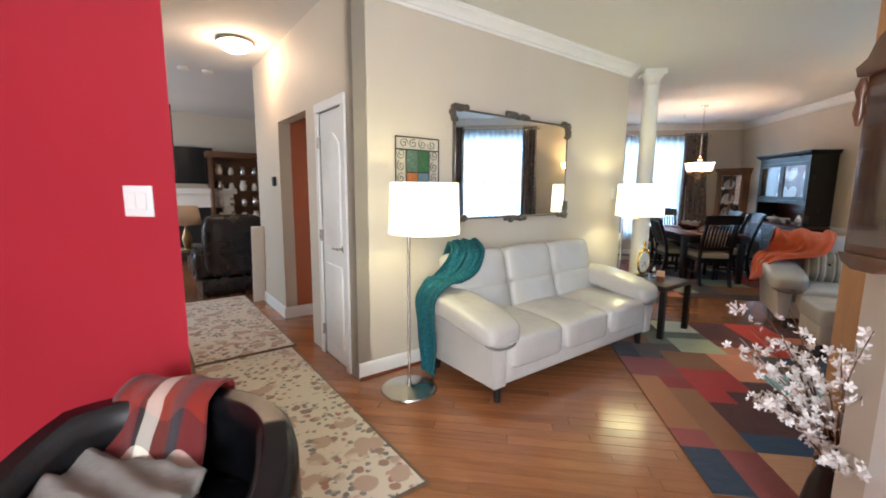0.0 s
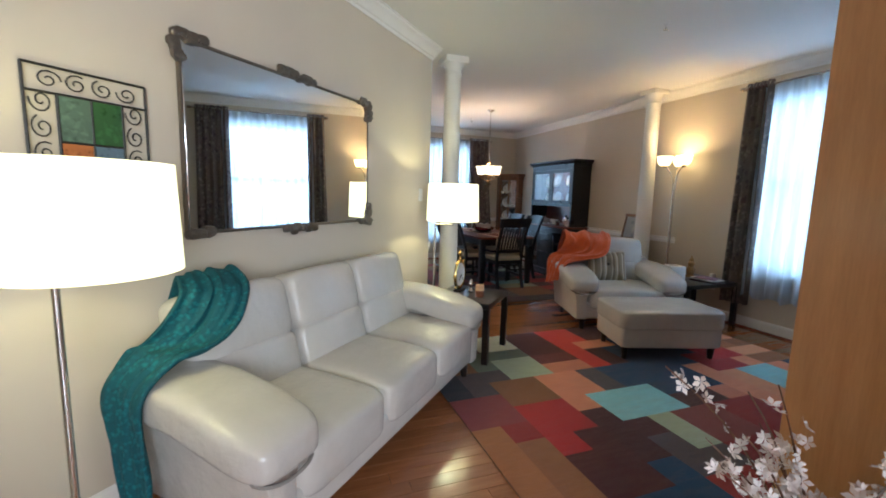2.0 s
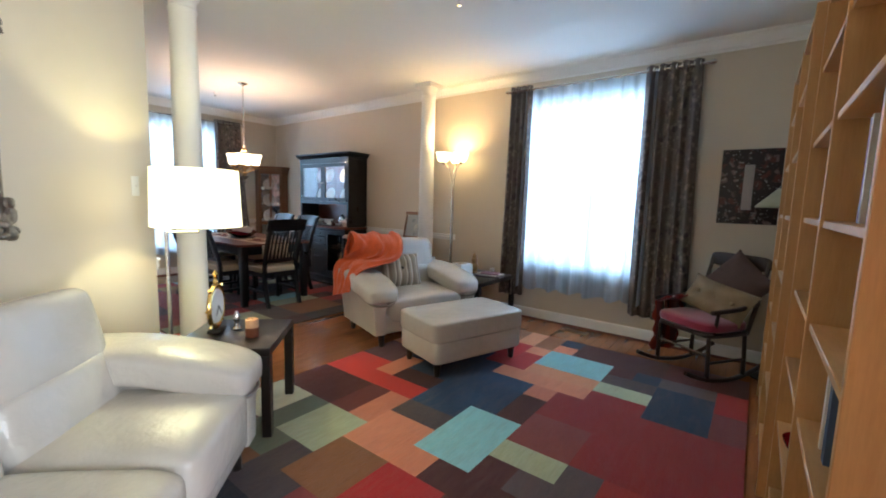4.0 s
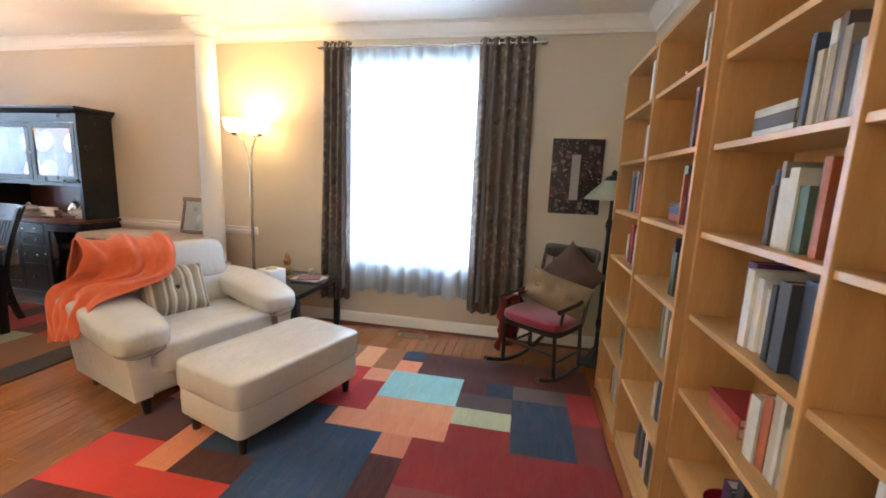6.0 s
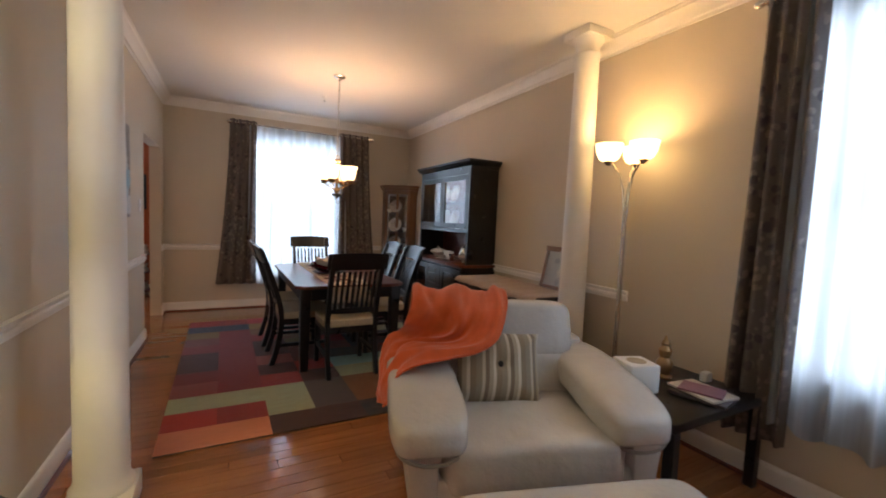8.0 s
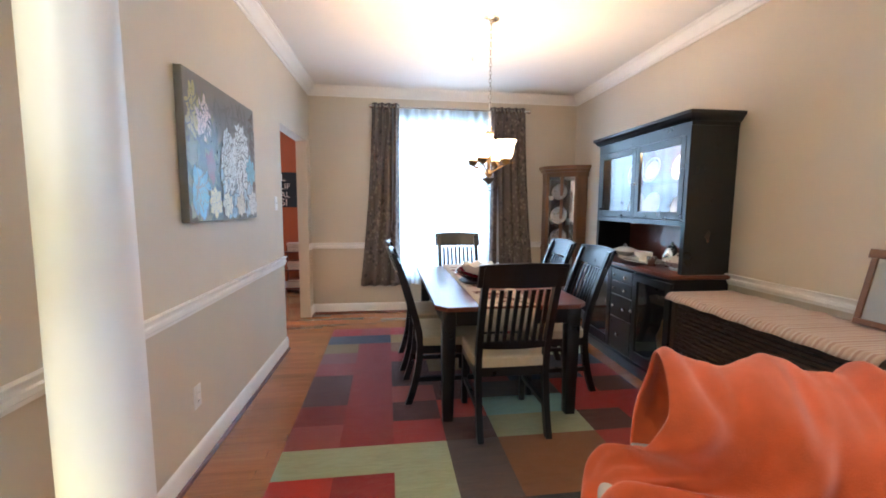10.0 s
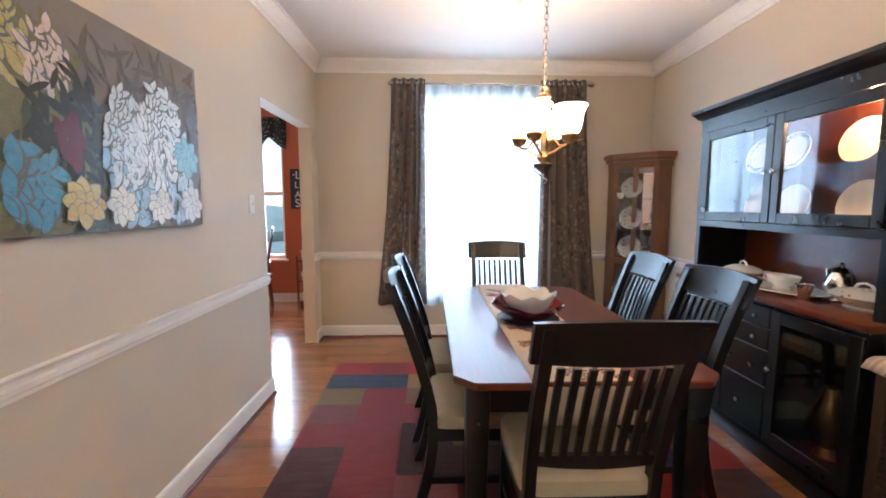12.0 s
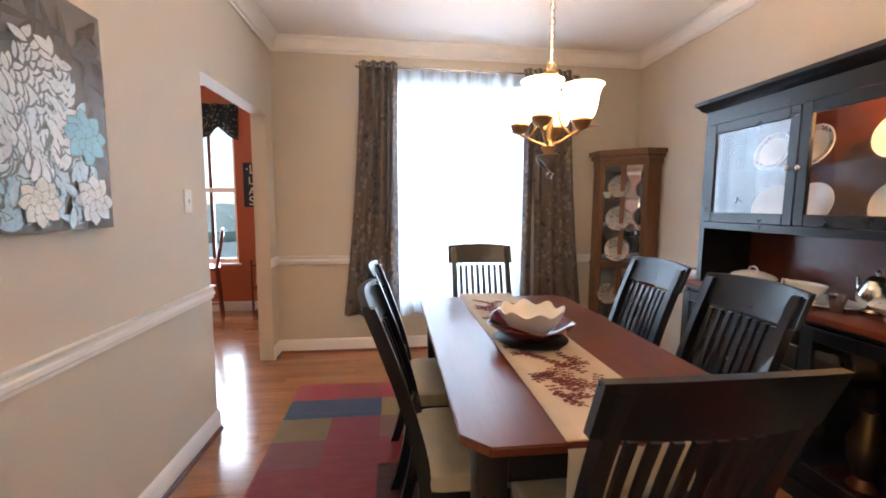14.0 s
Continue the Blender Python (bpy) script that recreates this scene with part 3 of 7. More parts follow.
# crown moulding, chair rail, baseboards: one profile run along a line
def run(name, prof, p0, p1, inward, material, label, trim0=0.0, trim1=0.0):
    """Sweeps a profile of (out, z) from p0 to p1; inward is the way into the room. trim mitres the ends."""
    p0, p1 = Vector((*p0, 0)), Vector((*p1, 0))
    d = (p1 - p0).normalized()
    n = Vector((*inward, 0)).normalized()
    bm = B()
    a = [bm.verts.new(p0 + n * o + d * o * trim0 + Vector((0, 0, z))) for o, z in prof]
    b = [bm.verts.new(p1 + n * o - d * o * trim1 + Vector((0, 0, z))) for o, z in prof]
    c = len(a)
    for i in range(c):
        bm.faces.new((a[i], a[(i + 1) % c], b[(i + 1) % c], b[i]))
    bm.faces.new(a)
    bm.faces.new(list(reversed(b)))
    return solid(name, bm, material, label, "trim", kind="structure")


CROWN = [(0.002, CEIL - 0.115), (0.012, CEIL - 0.115), (0.014, CEIL - 0.095), (0.03, CEIL - 0.088), (0.045, CEIL - 0.06), (0.07, CEIL - 0.035), (0.082, CEIL - 0.028), (0.084, CEIL - 0.012), (0.095, CEIL - 0.01), (0.095, CEIL - 0.002), (0.002, CEIL - 0.002)]
RAIL = [(0.002, 0.825), (0.012, 0.825), (0.014, 0.84), (0.022, 0.847), (0.022, 0.865), (0.014, 0.871), (0.016, 0.885), (0.03, 0.893), (0.032, 0.901), (0.002, 0.901)]
BASE = [(0.002, 0.0), (0.016, 0.0), (0.016, 0.095), (0.012, 0.112), (0.006, 0.122), (0.002, 0.124)]
SHOE = [(0.017, 0.0), (0.032, 0.0), (0.030, 0.010), (0.024, 0.018), (0.017, 0.02)]
D0, D1 = diag(0, 0).translation.xy, Vector((WX0, WY0))
EN = (-math.cos(radians(ELEAN)), math.sin(radians(ELEAN)))
WN = (math.cos(radians(WLEAN)), -math.sin(radians(WLEAN)))


def west(y):
    """A place on the dining room's left wall by its y."""
    return (WX0 + (y - WY0) * math.tan(radians(WLEAN)), y)


SEGS = [("slanted", D0, D1, (1, -1), 0, -0.41), ("west", west(WY0), west(FAR), WN, -0.41, 1), ("north", (LEFT, FAR), (east(FAR), FAR), (0, -1), 1, 1), ("east_dining", (east(FAR), FAR), (RIGHT, 6.0), EN, 1, 0), ("east", (RIGHT, 6.0), (RIGHT, SOUTH), (-1, 0), 0, 1), ("south", (RIGHT, SOUTH), (1.02, SOUTH), (0, 1), 1, 0)]
for nm, a, b, n, t0, t1 in SEGS:
    run("crown_moulding_" + nm, CROWN, a, b, n, M_TRIM, "white stepped crown moulding under the ceiling", t0, t1)
W_OPEN0, W_OPEN1 = WY0 + 3.08, WY0 + 4.20
for nm, a, b, n, t0, t1 in (("slanted", D0, D1, (1, -1), 0, -0.41), ("west_a", west(WY0), west(W_OPEN0), WN, -0.41, 0), ("west_b", west(W_OPEN1), west(FAR), WN, 0, 1), ("north", (LEFT, FAR), (east(FAR), FAR), (0, -1), 1, 1), ("east_dining", (east(FAR), FAR), (RIGHT, 6.0), EN, 1, 0), ("east", (RIGHT, 6.0), (RIGHT, SOUTH), (-1, 0), 0, 1)):
    run("baseboard_" + nm, BASE, a, b, n, M_TRIM, "white painted baseboard", t0, t1)
    run("shoe_moulding_" + nm, SHOE, a, b, n, M_CHERRY, "stained quarter-round strip at the floor", t0, t1)
for nm, a, b, n, t0, t1 in (("west_a", west(WY0 + 0.01), west(W_OPEN0), WN, 0, 0), ("west_b", west(W_OPEN1), west(FAR), WN, 0, 1), ("north_a", (LEFT, FAR), (LEFT + 1.0, FAR), (0, -1), 1, 0), ("north_b", (LEFT + 2.4, FAR), (east(FAR), FAR), (0, -1), 0, 1), ("east", (east(FAR), FAR), (east(6.30), 6.30), EN, 1, 0)):
    run("chair_rail_" + nm, [(o, z - (0.01 if nm == "west_a" else 0.0)) for o, z in RAIL], a, b, n, M_TRIM, "white moulded chair rail", t0, t1)
run("baseboard_hall", BASE, hall(1.80, 0).xy, hall(2.75, 0).xy, (-1, -1), M_TRIM, "white painted hall baseboard")
run("baseboard_hall_jamb", BASE, hall(1.80, 0).xy, hall(1.80, -0.5).xy, (1, -1), M_TRIM, "white painted baseboard at the kitchen opening")
run("baseboard_hall_left", BASE, hall(-0.79, 1.075).xy, hall(0.80, 1.075).xy, (1, 1), M_TRIM, "white painted hall baseboard")
run("baseboard_red", BASE, (-5.2, RED_Y), (RED_X, RED_Y), (0, -1), M_TRIM, "white painted baseboard on the red wall")

# wooden floor: dark bed with boards on it
solid("floor", box(B(), -9.5, -3.5, -0.12, 4.9, 12.6, -0.014), M_FLOORBASE, "sub-floor under the boards", "floor", kind="structure")
FLOOR = bpy.data.objects["floor"]

# columns at the dining room's entry
def column(x, y):
    c = thing("column", "round tapered white wooden column on a square plinth", "column", pose(x, y, 0), "columns at the dining room")
    part("plinth", box(B(), -0.125, -0.125, 0, 0.125, 0.125, 0.11, 0.006, 2), M_TRIM, c)
    part("shaft", lathe(B(), [(0.112, 0.11), (0.118, 0.125), (0.118, 0.14), (0.108, 0.155), (0.100, 0.175), (0.098, 0.9), (0.086, CEIL - 0.19), (0.094, CEIL - 0.178), (0.094, CEIL - 0.165), (0.086, CEIL - 0.155), (0.086, CEIL - 0.115), (0.100, CEIL - 0.09), (0.116, CEIL - 0.06)], 32), M_TRIM, c)
    part("abacus", box(B(), -0.125, -0.125, CEIL - 0.06, 0.125, 0.125, CEIL - 0.001, 0.006, 2), M_TRIM, c)
    return c


column(1.49, 6.53)
column(4.33, 6.60)


# windows: frame, sashes with bars, sill, panes
def window(name, m, w, z0, z1, label, bar=None):
    win = tagged(new(name), label, "window", kind="structure")
    win.matrix_basis = m
    bm = B()
    for a, b, c, d in ((0, 0, 0.05, 1), (1, 1, -0.05, -1)):
        x0, x1 = (0, 0.05) if a == 0 else (w - 0.05, w)
        box(bm, x0, 0.08, z0, x1, 0.15, z1)
    box(bm, 0.05, 0.08, z0, w - 0.05, 0.15, z0 + 0.05)
    box(bm, 0.05, 0.08, z1 - 0.05, w - 0.05, 0.15, z1)
    part("window_frame", bm, M_TRIM, win)
    zm = z0 + (z1 - z0) * 0.5
    part("meeting_rail", box(B(), 0.05, 0.085, zm - 0.03, w - 0.05, 0.14, zm + 0.03, 0.004), M_TRIM, win)
    part("mullion", box(B(), w / 2 - 0.02, 0.09, z0 + 0.05, w / 2 + 0.02, 0.13, zm - 0.03), bar or M_TRIM, win)
    part("mullion", box(B(), w / 2 - 0.02, 0.09, zm + 0.03, w / 2 + 0.02, 0.13, z1 - 0.05), bar or M_TRIM, win)
    part("window_sill", box(B(), -0.03, -0.012, z0 - 0.03, w + 0.03, 0.08, z0 - 0.001, 0.006, 2), M_TRIM, win)
    for x0, x1 in ((0.05, w / 2 - 0.02), (w / 2 + 0.02, w - 0.05)):
        for a, b in ((z0 + 0.05, zm - 0.03), (zm + 0.03, z1 - 0.05)):
            pane = part("pane", box(B(), x0, 0.108, a, x1, 0.112, b), M_GLASS, win)
            pane.visible_shadow = False
    return win


window("window_1", M_R @ pose(WIN_R[0], 0, 0), WIN_R[1] - WIN_R[0], WIN_R[2], WIN_R[3], "tall white double-hung living room window behind sheers")
window("window_3", pose(-0.30, 12.35, 0), 0.66, 0.62, 2.46, "bright kitchen window with a brown bar under a dark valance", M_CHERRY)
window("window_4", pose(-1.0, 12.35, 0), 0.66, 0.62, 2.46, "bright kitchen window with a brown bar under a dark valance", M_CHERRY)
window("window_2", M_F @ pose(WIN_F[0], 0, 0), WIN_F[1] - WIN_F[0], WIN_F[2], WIN_F[3], "tall white double-hung dining room window behind sheers")


def closet_door():
    """Narrow panelled door and its casing on the hall wall."""
    m = Matrix.Translation(hall(0, 0)) @ pose(0, 0, 0, 0, 0, -45)   # local x runs back towards the corner, -y to the hall
    d = tagged(new("door_1"), "narrow white panelled closet door, shut, with nickel lever and hinges", "door", kind="structure")
    d.matrix_basis = m
    x0, x1 = -0.70, -0.12
    bm = B()
    box(bm, x0, -0.018, 0, x0 + 0.06, 0.0, 2.02, 0.003)
    box(bm, x1 - 0.06, -0.018, 0, x1, 0.0, 2.02, 0.003)
    box(bm, x0 - 0.004, -0.022, 1.99, x1 + 0.004, 0.0, 2.06, 0.004)
    part("casing", bm, M_TRIM, d)
    leaf = part("door_leaf", box(B(), x0 + 0.062, 0.004, 0.008, x1 - 0.062, 0.04, 1.985, 0.003), M_TRIM, d)
    w0, w1 = x0 + 0.13, x1 - 0.13
    for a, b, arch in ((0.14, 0.80, 0), (0.95, 1.72, 1)):
        out = [(w0, a), (w1, a), (w1, b)] + ([(w0 + (w1 - w0) * (1 - t / 8), b + 0.10 * math.sin(math.pi * t / 8)) for t in range(1, 8)] if arch else []) + [(w0, b)]
        part("door_panel", loft(B(), out, -0.006, 0.006, 0.005), M_TRIM, leaf)
    for z in (0.22, 1.02, 1.76):
        part("hinge", box(B(), x0 + 0.052, -0.024, z - 0.045, x0 + 0.072, -0.003, z + 0.045, 0.004), M_CHROME, d)
    h = part("door_handle", lathe(B(), [(0.026, 0), (0.026, 0.008), (0.02, 0.012), (0.011, 0.014), (0.011, 0.05)], 16, m=pose(x1 - 0.105, 0.004, 0.95, 90, 0, 0)), M_CHROME, d)
    part("lever", tube(B(), [(x1 - 0.105, -0.046, 0.95), (x1 - 0.14, -0.05, 0.952), (x1 - 0.20, -0.046, 0.948)], 0.008, 8), M_CHROME, h)


closet_door()
solid("thermostat", box(B(), -0.04, -0.025, -0.05, 0.04, 0, 0.05, 0.006, 2), M_BLACK, "small dark thermostat on the hall wall", "thermostat", Matrix.Translation(hall(2.0, 0.001, 1.47)) @ pose(0, 0, 0, 0, 0, -45))


# ---- living room ----
def sofa(name, w, seats, m, label, d=0.92, category="sofa"):
    """Leather seat with pillow arms; front is local -y, its back stands at y = d."""
    s = thing(name, label, category, m)
    aw = 0.27
    in0, in1 = 0.145, w - 0.145
    # plinth frame
    bm = B()
    box(bm, 0.06, 0.045, 0.13, w - 0.06, d - 0.06, 0.30, 0.03, 3)
    part("base", bm, M_LEATHER, s)
    bm = B()
    loft(bm, [(0.05, 0.30), (0.05, 0.70), (w - 0.05, 0.70), (w - 0.05, 0.30)], d - 0.20, d - 0.04, 0.03)
    part("back_frame", bm, M_LEATHER, s)
    sw = (in1 - in0) / seats
    for i in range(seats):
        c = in0 + sw * (i + 0.5)

        def plump(q, sw=sw):
            fr = max(0.0, -q.y / 0.3)
            q.z += 0.02 * math.cos(math.pi * q.x / sw) * (1 if q.z > 0 else 0) - 0.02 * fr * fr
            return q
        part("seat_cushion", soft(B(), (c, 0.34, 0.355), (sw - 0.010, 0.66, 0.22), 0.26, 18, fn=plump), M_LEATHER, s)
        tilt = pose(c, d - 0.27, 0.52, -14, 0, 0)

        def crease(q, sw=sw):
            q.y -= 0.03 * math.cos(math.pi * q.x / sw) * (1 if q.y < 0 else 0)
            return q
        lo = part("lower_back_cushion", soft(B(), (0, 0, 0.0), (sw - 0.014, 0.20, 0.27), 0.38, 16, tilt, crease), M_LEATHER, s)
        up = part("upper_back_cushion", soft(B(), (0, 0.02, 0.25), (sw - 0.012, 0.23, 0.33), 0.36, 16, tilt, crease), M_LEATHER, s)
    for side in (0, 1):
        x0 = 0 if side == 0 else w - aw
        bm = B()
        # arm panel: narrow at the foot, swelling in an S under the pad
        sgn = -1 if side == 0 else 1
        prof = [(0.035, 0.13), (0.012, 0.34), (-0.015, 0.50), (0.0, 0.55), (0.20, 0.55), (0.235, 0.52), (0.20, 0.47), (0.155, 0.43), (0.135, 0.36), (0.135, 0.13)]
        part("arm_panel", loft(bm, [(x if side == 0 else w - x, z) for x, z in prof], 0.035, d - 0.10, 0.012), M_LEATHER, s)

        def roll(q, sgn=sgn):
            t = (0.42 - q.y) / 0.84       # 1 at the front
            q.z -= 0.10 * max(0.0, t - 0.35) ** 1.5 * 1.9 - 0.012 * math.sin(math.pi * q.x / 0.33 + 1.57)
            q.x *= 1.0 + 0.10 * max(0.0, t - 0.5)
            return q
        arm = part("arm_pad", soft(B(), (x0 + aw / 2 + sgn * 0.03, 0.44, 0.575), (aw + 0.06, 0.88, 0.165), 0.42, 20, fn=roll), M_LEATHER, s)
        xm = x0 + aw / 2 + sgn * 0.03
        pts = [(xm + (aw / 2 + 0.005) * math.cos(t), 0.012 + 0.05 * abs(math.cos(t)) ** 3, 0.445 - 0.045 * abs(math.sin(t))) for t in [math.pi + math.pi * i / 12 for i in range(13)]]
        part("piping", tube(B(), pts, 0.008, 6), M_PIPING, arm)
        for y in (0.10, d - 0.14):
            lx = 0.12 if side == 0 else w - 0.12
            part("foot", lathe(B(), [(0.022, 0), (0.034, 0.135)], 10, m=pose(lx, y, 0, 6 if y > 0.5 else -6, 0, 0)), M_ESPRESSO, s)
    return s


SOFA = sofa("sofa", 2.03, 3, diag(0.49, 0.93), "cream leather three-seat sofa with pillow arms on short dark feet")
CHAIR = sofa("armchair", 1.14, 1, pose(2.58, 5.69, 0, 0, 0, -18), "cream leather armchair with rolled pillow arms on dark feet", 0.90, "armchair")


def ottoman(m):
    o = thing("ottoman", "cream leather ottoman on four dark tapered feet", "ottoman", m)
    w, d = 0.93, 0.57
    part("top_cushion", soft(B(), (w / 2, d / 2, 0.36), (w, d, 0.17), 0.2, 20), M_LEATHER, o)
    part("base", soft(B(), (w / 2, d / 2, 0.21), (w - 0.03, d - 0.03, 0.19), 0.14, 16), M_LEATHER, o)
    for x in (0.08, w - 0.08):
        for y in (0.08, d - 0.08):
            part("foot", lathe(B(), [(0.02, 0), (0.032, 0.13)], 10, at=(x, y, 0)), M_ESPRESSO, o)


ottoman(pose(2.45, 4.92, 0, 0, 0, -17.5))


DYE = {"R": (0.50, 0.028, 0.04), "r": (0.58, 0.11, 0.06), "P": (0.24, 0.03, 0.042), "p": (0.40, 0.15, 0.15), "m": (0.45, 0.19, 0.17), "T": (0.012, 0.16, 0.27), "B": (0.02, 0.23, 0.37), "N": (0.02, 0.07, 0.14), "L": (0.50, 0.70, 0.72), "S": (0.62, 0.66, 0.54), "a": (0.34, 0.38, 0.32), "K": (0.76, 0.46, 0.34), "G": (0.46, 0.29, 0.15), "y": (0.48, 0.37, 0.16), "A": (0.26, 0.22, 0.23)}
LIVING = ("AAASSPPrrPPKKRRKK AAASSPPrrPPKKRRKK GGaaaPPrKKTTTRRGK GGaSSpprPTTTTRRGK NAASSKKrPTTTTRRGG NAGGKKATTTTTRRRKK ppGGKKATTTTKRRKGG "
          "ppRRKLLLTTTKKLLKT GRRRPLLLPPKKKLLPP GGRPPPSmmRRKKLLPP GGPPPASmmRRRSAPPP GGPPBAARRRRRSATPP mGBBBrrRRRRTTTAPP TmKKrrrRRRRTTTAPP TmKKrrrRRRRppRRPP").split()
DINING = "RrRLAATT TTyRGGRR yRGrPPAA mRRGPPSS RRPyRTTT PRPPmTTR PRmPAARP RRPrLLRR mRRPSSPR SSSAGGrr rRSAGGPr KKPPNNrr".split()


def rug(name, x0, y0, x1, y1, label, lines, dye_gain):
    """Patchwork rug: oblong patches of dyed wool laid out in rows, each slightly raised."""
    r = thing(name, label, "rug", pose(x0, y0, 0.001))
    w, h = x1 - x0, y1 - y0
    part("backing", box(B(), 0, 0, 0, w, h, 0.008, 0.002), M_MATDARK, r)
    ny, nx = len(lines), len(lines[0])
    cw, ch = w / nx, h / ny
    used = set()
    for j in range(ny):
        for i in range(nx):
            if (i, j) in used:
                continue
            c = lines[j][i]
            a = i
            while a + 1 < nx and lines[j][a + 1] == c and (a + 1, j) not in used and a - i < 3:
                a += 1
            b = j
            while b + 1 < ny and b - j < 3 and all(lines[b + 1][q] == c and (q, b + 1) not in used for q in range(i, a + 1)):
                b += 1
            used |= {(q, s) for q in range(i, a + 1) for s in range(j, b + 1)}
            bm = B()
            lay = bm.loops.layers.color.new("patch")
            box(bm, i * cw, h - (b + 1) * ch, 0.0081, (a + 1) * cw, h - j * ch, 0.0115)
            # Random tone for each patch, times one brightness factor for the whole rug.
            tone = random.Random(i * 31 + j * 7).uniform(0.84, 1.16) * dye_gain
            for f in bm.faces:
                for lp in f.loops:
                    lp[lay] = (*[min(0.85, v * tone) for v in DYE[c]], 1)
            part("patch", bm, M_RUG, r)
    return r


rug("living_room_rug", 0.82, 3.08, 4.05, 5.78, "wool patchwork rug in red, teal, plum and sage oblongs", LIVING, 1.2)
rug("dining_room_rug", 1.62, 6.92, 4.06, 9.95, "wool patchwork rug in red, teal and sage under the dining table", DINING, 1.0)


def drum_lamp(m, label, arm, up=0.0):
    """Floor lamp: disc foot, thin pole, offset arm and a lit drum shade."""
    l = thing("floor_lamp", label, "floor lamp", m, "drum shade floor lamps")
    part("base", lathe(B(), [(0.19, 0), (0.195, 0.008), (0.19, 0.018), (0.05, 0.028), (0.018, 0.04), (0.014, 0.07)], 36), M_CHROME, l)
    part("pole", tube(B(), [(0, 0, 0.05), (0, 0, 1.09 + up)], 0.011, 10), M_CHROME, l)
    part("arm", tube(B(), [(0, 0, 1.085 + up), (arm[0], arm[1], 1.085 + up), (arm[0], arm[1], 1.2 + up)], 0.008, 8), M_CHROME, l)
    part("shade", lathe(B(), [(0.232, 1.118 + up), (0.220, 1.442 + up)], 40, at=(arm[0], arm[1], 0), cap=False), M_SHADE, l, "glowing ivory linen drum shade", 0.003)
    part("cord", tube(B(), [(0.02, 0.0, 0.03), (0.10, 0.10, 0.012), (0.14, 0.2, 0.008), (0.16, 0.28, 0.12)], 0.004, 6), M_BLACK, l)
    return l


drum_lamp(pose(-0.81, 3.85, 0), "nickel floor lamp with a lit ivory drum shade by the sofa", (0.115, -0.045))
drum_lamp(pose(1.074, 5.795, 0), "nickel floor lamp with lit ivory drum shade behind end table", (0.136, -0.075), 0.03)


def bookcase(x0, w, label, d=0.31):
    b = thing("bookcase", label, "bookcase", pose(x0, SOUTH + 0.006, 0), "oak bookcases")
    h, t = 2.19, 0.022
    for x, tt in ((0, t), (w / 2 - t / 2, t), (w - t, t)):
        part("upright", box(B(), x, 0.012, 0, x + tt, d, h, 0.002), M_OAK, b)
    part("back_panel", box(B(), 0, 0, 0.0, w, 0.012, h), M_OAK, b)
    part("top", box(B(), t, 0.012, h - t, w / 2 - t / 2, d - 0.003, h - 0.001), M_OAKX, b)
    part("top", box(B(), w / 2 + t / 2, 0.012, h - t, w - t, d - 0.003, h - 0.001), M_OAKX, b)
    for z in SHELF_Z:
        for a, c in ((t, w / 2 - t / 2), (w / 2 + t / 2, w - t)):
            part("shelf", box(B(), a + 0.001, 0.012, z - t, c - 0.001, d - 0.008, z, 0.002), M_OAKX, b)
    part("plinth", box(B(), t, d - 0.03, 0, w / 2 - t / 2, d - 0.012, 0.058), M_OAKX, b)
    part("plinth", box(B(), w / 2 + t / 2, d - 0.03, 0, w - t, d - 0.012, 0.058), M_OAKX, b)
    return b


SHELF_Z = (0.08, 0.40, 0.70, 1.00, 1.31, 1.62, 1.92)
bookcase(1.15, 1.37, "tall honey oak bookcase, part filled with books, nearer the foyer", 0.275)
bookcase(2.522, 1.34, "tall honey oak bookcase, part filled with books, beside the window wall")


# ---- dining room ----
def table():
    t = thing("dining_table", "dark cherry dining table with black square legs and clipped corners", "table", pose(2.49, 7.83, 0))
    w, l, z = 0.98, 1.72, 0.76
    c = 0.07
    bm = B()
    a = [(c, 0), (w - c, 0), (w, c), (w, l - c), (w - c, l), (c, l), (0, l - c), (0, c)]
    lo, hi = [bm.verts.new((x, y, z - 0.028)) for x, y in a], [bm.verts.new((x, y, z)) for x, y in a]
    bm.faces.new(lo), bm.faces.new(hi)
    for i in range(8):
        bm.faces.new((lo[i], lo[(i + 1) % 8], hi[(i + 1) % 8], hi[i]))
    bmesh.ops.bevel(bm, geom=bm.edges[:], offset=0.004, segments=2, affect="EDGES")
    part("tabletop", bm, M_CHERRY, t, "glossy cherry table top")
    for x0, y0, x1, y1 in ((0.1, 0.05, w - 0.1, 0.072), (0.1, l - 0.072, w - 0.1, l - 0.05), (0.05, 0.1, 0.072, l - 0.1), (w - 0.072, 0.1, w - 0.05, l - 0.1)):
        part("apron", box(B(), x0, y0, z - 0.13, x1, y1, z - 0.03), M_BLACKWOOD, t)
    for x in (0.085, w - 0.085):
        for y in (0.085, l - 0.085):
            bm = B()
            box(bm, x - 0.045, y - 0.045, 0, x + 0.045, y + 0.045, z - 0.03, 0.006, 2)
            for v in bm.verts:
                k = 1 - 0.28 * max(0, 1 - v.co.z / 0.55)
                v.co.x, v.co.y = x + (v.co.x - x) * k, y + (v.co.y - y) * k
            part("leg", bm, M_BLACKWOOD, t)


table()


